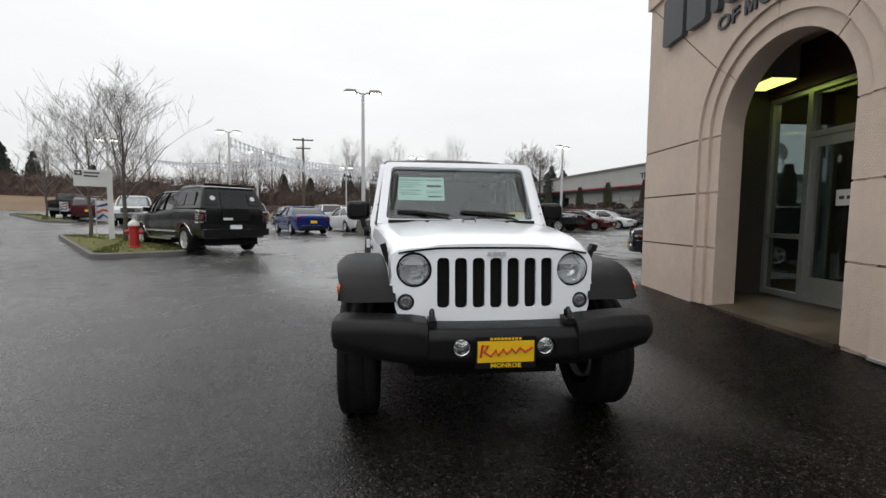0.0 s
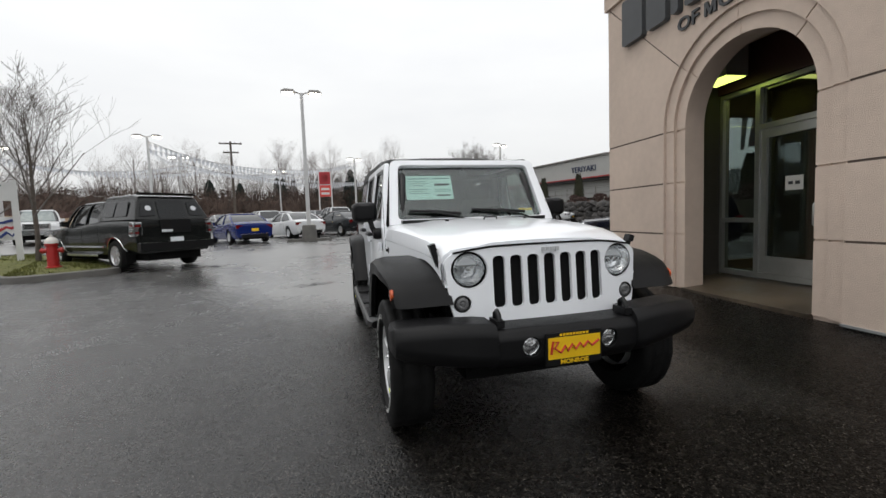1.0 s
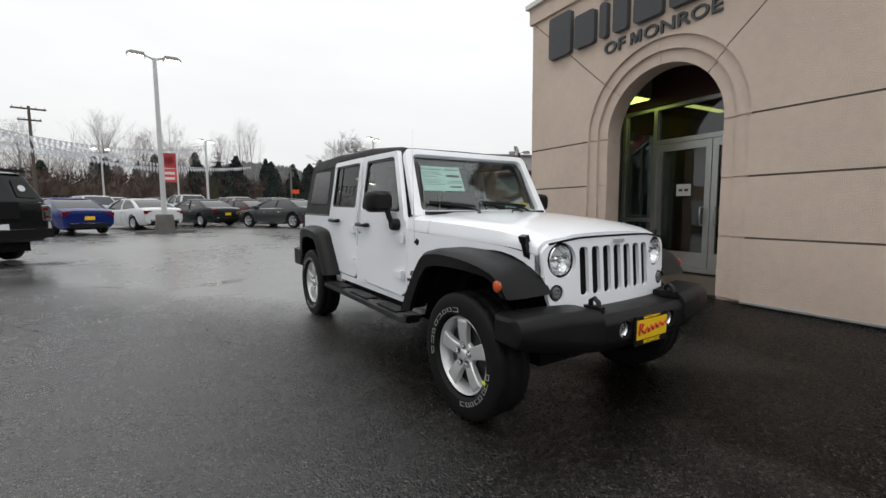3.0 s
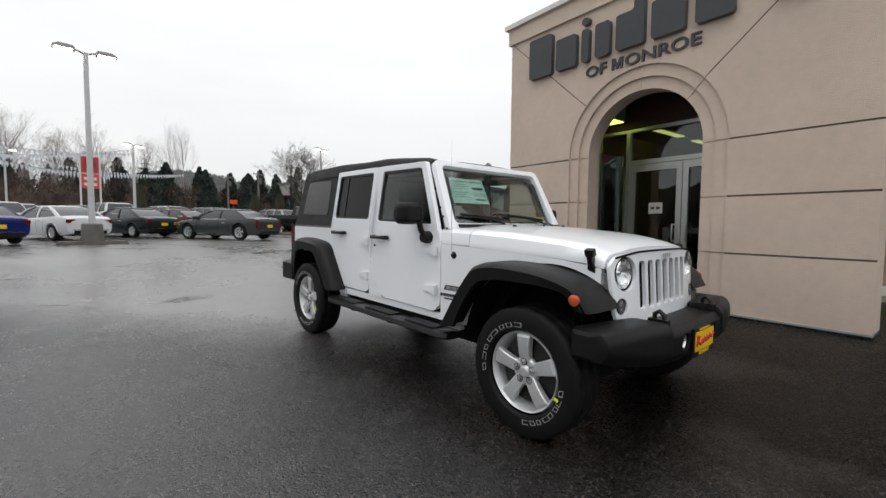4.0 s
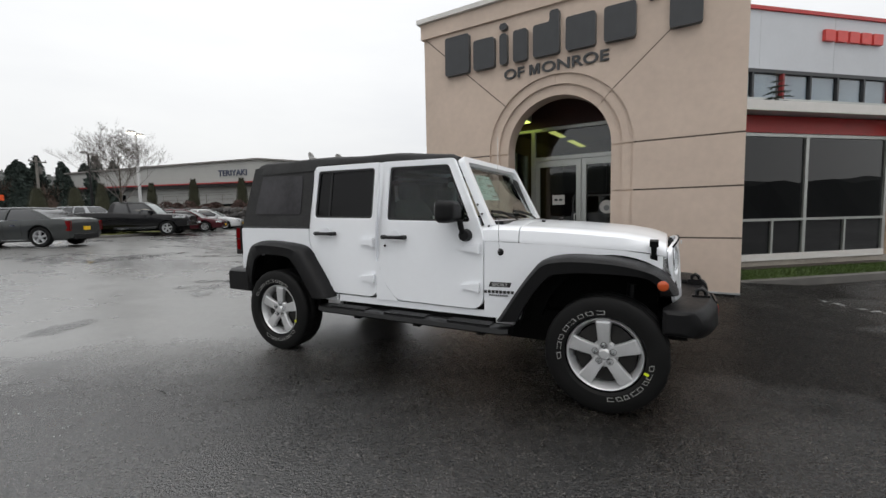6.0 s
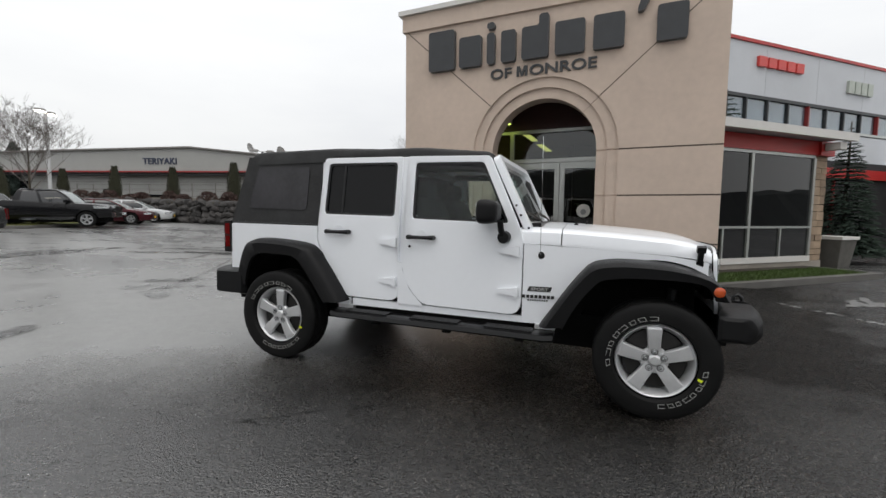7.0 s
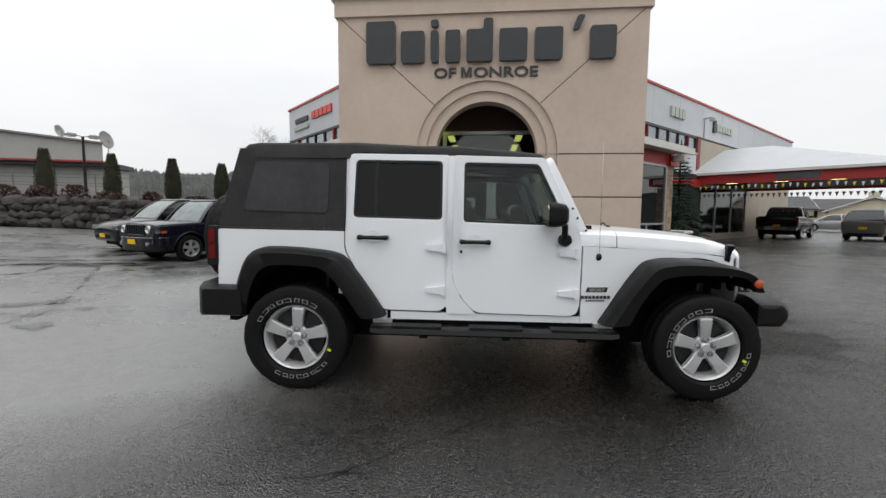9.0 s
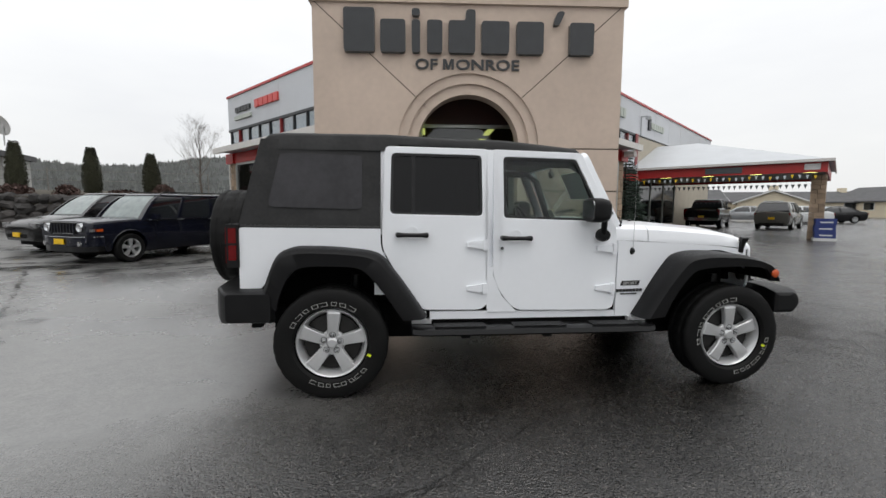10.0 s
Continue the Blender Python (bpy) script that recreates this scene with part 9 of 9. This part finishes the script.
for k in range(90):
    az = -14 + 150 * k / 89
    ridge = 0.074 + 0.016 * math.sin(az * 0.11 + 0.6) + 0.010 * math.sin(az * 0.31) + 0.003 * noise.noise(Vector((az * 0.9, 0, 0))) + 0.0016 * math.sin(az * 7.1) + 0.0012 * math.sin(az * 12.7)
    ridge *= min(1.0, max(0.0, (az + 14) / 16)) * min(1.0, max(0.12, (122 - az) / 22))
    row = []
    for r, f in ((420, 0.0), (560, 0.35), (760, 0.72), (980, 1.0), (1250, 0.6)):
        row.append((r * math.sin(radians(az)), r * math.cos(radians(az)), 0.5 + f * ridge * 980))
    rows_.append(row)
loft(bm, rows_, False, False)
structure("far_hills", bm, FOREST, "low forested hills in the distance", 60)

# conifers that clothe the hills
rng = random.Random(41)
bm = bmesh.new()
for _ in range(9000):
    k = rng.uniform(0, 88.9)
    i, f = int(k), k - int(k)
    j = rng.uniform(0.2, 3.05)
    r, q = int(j), j - int(j)
    p = Vector(rows_[i][r]).lerp(Vector(rows_[i + 1][r]), f).lerp(Vector(rows_[i][r + 1]).lerp(Vector(rows_[i + 1][r + 1]), f), q)
    h = rng.uniform(3.0, 7.5)
    w = h * rng.uniform(0.25, 0.45)
    tip = bm.verts.new(p + Vector((rng.uniform(-0.5, 0.5), 0, h)))
    ring_ = [bm.verts.new(p + Vector((w * math.cos(a), w * math.sin(a), -1.0))) for a in (0.3, 1.87, 3.44, 5.01)]
    for a, b in zip(ring_, ring_[1:] + ring_[:1]):
        bm.faces.new((a, b, tip))
# distance haze is put into the pale grey colour
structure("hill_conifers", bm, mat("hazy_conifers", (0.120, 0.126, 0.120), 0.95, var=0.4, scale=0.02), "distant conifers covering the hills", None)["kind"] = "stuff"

# upright winter twigs over the thicket
rng = random.Random(23)
bm = bmesh.new()
way = [(-75, 62), (-50, 66), (-25, 70), (-5, 72), (14, 78), (40, 84)]
for _ in range(15000):
    i = rng.randrange(len(way) - 1)
    t = rng.random()
    x = way[i][0] + (way[i + 1][0] - way[i][0]) * t + rng.uniform(-3.0, 3.0)
    y = way[i][1] + (way[i + 1][1] - way[i][1]) * t + rng.uniform(-4.5, 2.0)
    z0 = ground_z(x, y) + rng.uniform(0.3, 4.6)
    h, w_ = rng.uniform(0.7, 1.9), rng.uniform(0.015, 0.05)
    a, lx, ly = rng.uniform(0, 3.14), rng.uniform(-0.45, 0.45), rng.uniform(-0.45, 0.45)
    bm.faces.new([bm.verts.new(p_) for p_ in ((x - w_ * math.cos(a), y - w_ * math.sin(a), z0), (x + w_ * math.cos(a), y + w_ * math.sin(a), z0), (x + lx, y + ly, z0 + h))])
for nm, mt, n_, seed_, lab_ in (("thicket_growth", THICKET, 30000, 61, "tangled brown winter undergrowth"), ("evergreen_growth", FARNEEDLE, 3600, 62, "dark evergreen undergrowth in the thicket")):
    bg, rg = bmesh.new(), random.Random(seed_)

    def spot(r, sd=seed_):
        while True:
            i, t = r.randrange(len(way) - 1), r.random()
            x = way[i][0] + (way[i + 1][0] - way[i][0]) * t + r.uniform(-2, 2)
            y = way[i][1] + (way[i + 1][1] - way[i][1]) * t + r.uniform(-4.0, 3.0)
            f = noise.noise(Vector((x * 0.22 + sd, y * 0.22, 0)))
            top = 4.7 + 1.3 * f + 0.6 * noise.noise(Vector((x * 0.9, y * 0.9, sd)))
            if sd == 61 or f > 0.02:
                return (x, y, ground_z(x, y) + top * r.random() ** 0.6)
    leaf_clumps(bg, rg, n_, spot, 0.13)
    structure(nm, bg, mt, lab_, None)["kind"] = "stuff"
tw = structure("thicket_twigs", bm, THICKET, "dense upright brown winter twigs", None)
tw["kind"] = "stuff"

# far trees, a few shapes repeated
rng = random.Random(17)
FAR = "far bare trees"
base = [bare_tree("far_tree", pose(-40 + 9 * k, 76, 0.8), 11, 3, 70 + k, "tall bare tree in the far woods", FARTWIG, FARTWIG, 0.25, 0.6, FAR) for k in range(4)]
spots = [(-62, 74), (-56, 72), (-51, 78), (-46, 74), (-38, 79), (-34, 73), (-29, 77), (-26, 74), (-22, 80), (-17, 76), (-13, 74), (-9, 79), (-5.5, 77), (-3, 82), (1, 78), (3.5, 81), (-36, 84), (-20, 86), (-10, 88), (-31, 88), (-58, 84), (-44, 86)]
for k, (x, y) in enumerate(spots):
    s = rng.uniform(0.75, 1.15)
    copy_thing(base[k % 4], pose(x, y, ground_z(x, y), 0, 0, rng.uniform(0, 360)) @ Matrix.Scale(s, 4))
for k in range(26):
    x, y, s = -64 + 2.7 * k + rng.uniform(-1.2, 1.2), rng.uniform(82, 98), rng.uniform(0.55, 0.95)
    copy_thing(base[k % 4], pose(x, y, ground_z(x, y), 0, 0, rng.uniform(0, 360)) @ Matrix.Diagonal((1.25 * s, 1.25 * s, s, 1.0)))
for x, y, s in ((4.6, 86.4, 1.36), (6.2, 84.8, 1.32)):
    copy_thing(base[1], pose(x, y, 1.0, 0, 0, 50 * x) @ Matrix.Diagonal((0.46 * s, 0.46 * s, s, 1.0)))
CON = "far conifers"
def bushy_conifer(m, h, w, seed):
    """A full old conifer: an uneven dark mass of boughs with ragged edges and a few gaps."""
    rng = random.Random(seed)
    T = thing("far_conifer", m, "dark bushy conifer in the far woods", "tree", CON)
    bm = bmesh.new()
    tube(bm, [(0, 0, -0.2), (0, 0, h * 0.95)], [h * 0.02, h * 0.004], 6)
    part("trunk", bm, DARKBARK, T)

    def prof(t, a):
        lob = 0.72 + 0.55 * noise.noise(Vector((1.3 * math.cos(a) + seed, 1.3 * math.sin(a), 5.0 * t)))
        return w * (1 - t) ** 0.62 * min(1.0, 0.55 + 2.5 * t) * lob
    bm = bmesh.new()
    loft(bm, [[(0.72 * prof(t, a) * math.cos(a), 0.72 * prof(t, a) * math.sin(a), h * (0.06 + 0.86 * t)) for a in [2 * math.pi * i / 12 for i in range(12)]] for t in [k / 12 for k in range(13)]])

    def shape(r):
        t, a = r.random() ** 1.15, r.uniform(0, 2 * math.pi)
        q = prof(t, a) * r.uniform(0.65, 1.12)
        return (q * math.cos(a), q * math.sin(a), h * (0.05 + 0.95 * t))
    leaf_clumps(bm, rng, 1300, shape, 0.24)
    part("crown", bm, FARNEEDLE, T, "dense dark boughs", None)
    return T


cbase = [bushy_conifer(pose(-24 + 11 * k, 74, 0.8), 7.5, 2.3, 90 + k) for k in range(3)]
for k, (x, y, s) in enumerate(((-19, 72, 0.85), (-6.5, 71, 0.75), (0.5, 74, 0.75), (3.0, 76, 0.8), (5.2, 79, 0.7), (8.5, 80, 0.7), (11.5, 80, 0.75), (15.2, 80, 1.12), (17.0, 79, 1.2), (19, 77, 1.1), (21.5, 75, 0.95), (24, 74, 0.9), (27, 72, 1.05), (30, 75, 0.9), (34, 73, 1.1), (38, 76, 0.9), (-52, 70, 0.9), (-60, 69, 1.1), (-66, 70, 1.3), (42, 74, 1.0), (15, 62, 0.7), (47, 76, 0.95))):
    copy_thing(cbase[k % 3], pose(x, y, ground_z(x, y), 0, 0, 47 * k) @ Matrix.Scale(s, 4))
for k, (x, y, s) in enumerate(((-8.5, 90, 1.32), (-11.3, 94, 1.2), (-2.4, 86, 1.34), (-5.4, 92, 1.2), (-14.0, 92, 1.15), (4.0, 91, 1.1), (-17.5, 95, 1.25))):
    copy_thing(cbase[k % 3], pose(x, y, ground_z(x, y), 0, 0, 71 * k) @ Matrix.Scale(s, 4))
rng = random.Random(52)
for k in range(22):
    x, y, q = rng.uniform(-3, 23), rng.uniform(70, 80), rng.uniform(0.8, 1.2)
    copy_thing(cbase[k % 3], pose(x, y, ground_z(x, y), 0, 0, 33 * k) @ Matrix.Scale(q, 4))
conifer("tall_fir", pose(1.0, 85.0, 0.5), 11.8, 3.2, 131, "tall open-branched dark fir in the far woods", FARNEEDLE, 15, 13, "", 1.7)
for k, (x, y, h) in enumerate(((-0.6, 57.5, 4.2), (12.3, 52.0, 3.6), (9.4, 51.0, 3.4), (16.5, 58.0, 4.4))):
    cypress(x, y, ground_z(x, y), h, 0.8, 140 + k)

# utility poles and an orange roadside sign in front of the woods
def utility_pole(x, y, top):
    T = thing("utility_pole", pose(x, y, ground_z(x, y), 0, 0, 25), "grey wooden utility pole with a crossarm and a transformer", "utility pole", "utility poles")
    h = top - ground_z(x, y)
    bm = bmesh.new()
    tube(bm, [(0, 0, -0.2), (0, 0, h)], [0.16, 0.11], 8)
    part("pole", bm, POLEWOOD, T)
    part("crossarm", rbox(-0.9, 0.9, -0.20, -0.10, h - 0.55, h - 0.43, 0.01), POLEWOOD, T)
    for dx in (-0.8, -0.3, 0.3, 0.8):
        bm = bmesh.new()
        tube(bm, [(dx, -0.15, h - 0.43), (dx, -0.15, h - 0.27)], [0.05, 0.035], 8)
        part("insulator", bm, KERB, T)
    bm = bmesh.new()
    lathe(bm, [(0.0, h - 1.75), (0.20, h - 1.73), (0.21, h - 1.0), (0.0, h - 0.95)], 12, "z", (0.30, 0, 0))
    part("transformer", bm, KERB, T, "grey transformer can")
    return T


utility_pole(10.3, 70.2, 8.1)
utility_pole(12.5, 62.1, 8.0)
osn = thing("roadside_sign", pose(9.9, 64.5, ground_z(9.9, 64.5), 0, 0, 25), "orange roadside warning sign on a post", "sign")
bm = bmesh.new()
tube(bm, [(0, 0.04, -0.2), (0, 0.04, 3.2)], 0.04, 6)
part("post", bm, POLEWOOD, osn)
part("board", rbox(-0.55, 0.55, -0.02, 0.02, 2.62, 3.2, 0.01), mat("orange_sign_face", (0.75, 0.10, 0.02), 0.5, var=0.05, scale=4), osn)

# ---- marks on the ground ----
def ground_strip(name, pts, w, mt, label, seed, lift=0.004, jag=0.5):
    rng = random.Random(seed)
    bm = bmesh.new()
    fine = []
    for (x0, y0), (x1, y1) in zip(pts, pts[1:]):
        n = max(2, int(math.hypot(x1 - x0, y1 - y0) / 0.12))
        fine += [(x0 + (x1 - x0) * k / n + rng.uniform(-0.03, 0.03), y0 + (y1 - y0) * k / n + rng.uniform(-0.03, 0.03)) for k in range(n)]
    rows_ = []
    for i, (x, y) in enumerate(fine):
        a, b = fine[max(0, i - 1)], fine[min(len(fine) - 1, i + 1)]
        n = Vector((-(b[1] - a[1]), b[0] - a[0])).normalized()
        ww = w * rng.uniform(1 - jag, 1 + jag)
        rows_.append([(x + n.x * ww * s, y + n.y * ww * s, ground_z(x + n.x * ww * s, y + n.y * ww * s) + lift) for s in (-0.5, 0.5)])
    loft(bm, rows_, False, False)
    return structure(name, bm, mt, label, None)


for k, (pts, w) in enumerate(((((-4.9, 8.4), (-2.9, 5.9), (-1.85, 5.32), (-1.15, 4.62), (-0.55, 3.95)), 0.013), (((-4.4, 6.6), (-2.8, 7.0), (-2.2, 6.75), (-1.63, 4.95)), 0.012), (((-2.1, 6.9), (-1.7, 6.95), (-1.1, 6.1)), 0.004))):
    ground_strip("asphalt_crack", pts, w, CRACK, "thin dark crack in the asphalt", 30 + k, 0.004, 0.7)
for k, (pts, w) in enumerate((((( -6.3, 11.5), (-4.9, 12.0), (-3.6, 12.4)), 0.07), (((-5.0, 9.9), (-3.9, 9.4), (-2.9, 8.8)), 0.05), (((0.2, 9.4), (1.3, 9.95), (3.0, 11.3), (4.6, 12.6)), 0.05), (((0.3, 9.6), (0.9, 9.85), (1.7, 10.3)), 0.09), (((2.0, 13.5), (3.4, 12.8), (4.8, 13.6)), 0.10))):
    ground_strip("wet_seam", pts, w, PUDDLE, "dark wet seam holding a little water", 50 + k, 0.005, 0.8)
def puddle(x, y, rx, ry, rot, seed, lift=0.006):
    bm = bmesh.new()
    vs = []
    for k in range(120):
        a = 2 * math.pi * k / 120
        r = 1 + 0.35 * noise.noise(Vector((math.cos(a) * 1.5 + seed, math.sin(a) * 1.5, seed))) + 0.30 * noise.noise(Vector((math.cos(a) * 5 + seed, math.sin(a) * 5, seed))) + 0.16 * noise.noise(Vector((math.cos(a) * 14, math.sin(a) * 14 + seed, seed)))
        p = Matrix.Rotation(radians(rot), 2) @ Vector((rx * r * math.cos(a), ry * r * math.sin(a)))
        vs.append(bm.verts.new((x + p.x, y + p.y, ground_z(x + p.x, y + p.y) + lift)))
    bm.faces.new(vs)
    structure("puddle", bm, PUDDLE, "shallow puddle on the asphalt", None)
for k, p in enumerate(((-1.6, 8.6, 0.5, 0.16, 25), (-5.2, 12.6, 1.1, 0.35, 10), (2.5, 16.5, 1.6, 0.5, 10), (0.75, 9.85, 0.60, 0.20, 128), (0.45, 9.45, 0.50, 0.15, 60), (1.25, 10.2, 0.6, 0.14, 130), (5.1, 15.2, 1.7, 0.45, 132), (4.9, 13.4, 1.2, 0.45, 128), (6.9, 15.4, 1.6, 0.50, 134), (4.7, 12.6, 0.8, 0.35, 120), (5.6, 17.2, 0.8, 0.2, 30), (3.9, 14.4, 1.0, 0.22, 132), (6.1, 13.9, 0.9, 0.26, 130), (5.6, 12.2, 1.5, 0.7, 150), (6.6, 10.6, 1.8, 0.5, 158), (4.6, 11.2, 0.9, 0.4, 140))):
    puddle(*p, k * 3.7, 0.006 + 0.0012 * k)
# worn white paint on the lot by the building's end
WORN = mat("worn_white_paint", (0.15, 0.15, 0.146), 0.7, var=0.5, scale=14)
rng = random.Random(77)
PAINTED = mat("painted_lettering", (0.24, 0.24, 0.235), 0.7, var=0.5, scale=20)
for k in range(13):
    if k in (5, 9):
        continue
    x, y = 4.50 - 0.095 * k, 1.18 - 0.074 * k
    ground_strip("painted_bar", [(x, y), (x + 0.085, y - 0.13)], 0.062, PAINTED, "worn white bar of painted lettering", 120 + k, 0.004, 0.5)
for k, (x, y, w) in enumerate(((4.55, 0.12, 0.05), (4.65, -0.05, 0.09), (4.75, -0.22, 0.09), (4.95, -0.20, 0.05), (4.5, -0.3, 0.04))):
    ground_strip("worn_paint", [(x, y), (x + rng.uniform(0.4, 0.9), y + rng.uniform(-0.5, 0.1))], w * 2, WORN, "worn white paint mark", 80 + k, 0.004, 0.9)
for k in range(7):
    x, y = -4.5 + 2.7 * k, 18.4 + 0.2 * k
    ground_strip("bay_line", [(x, y), (x - 2.2, y + 3.4)], 0.10, WORN, "worn white bay line", 95 + k, 0.004, 0.2)
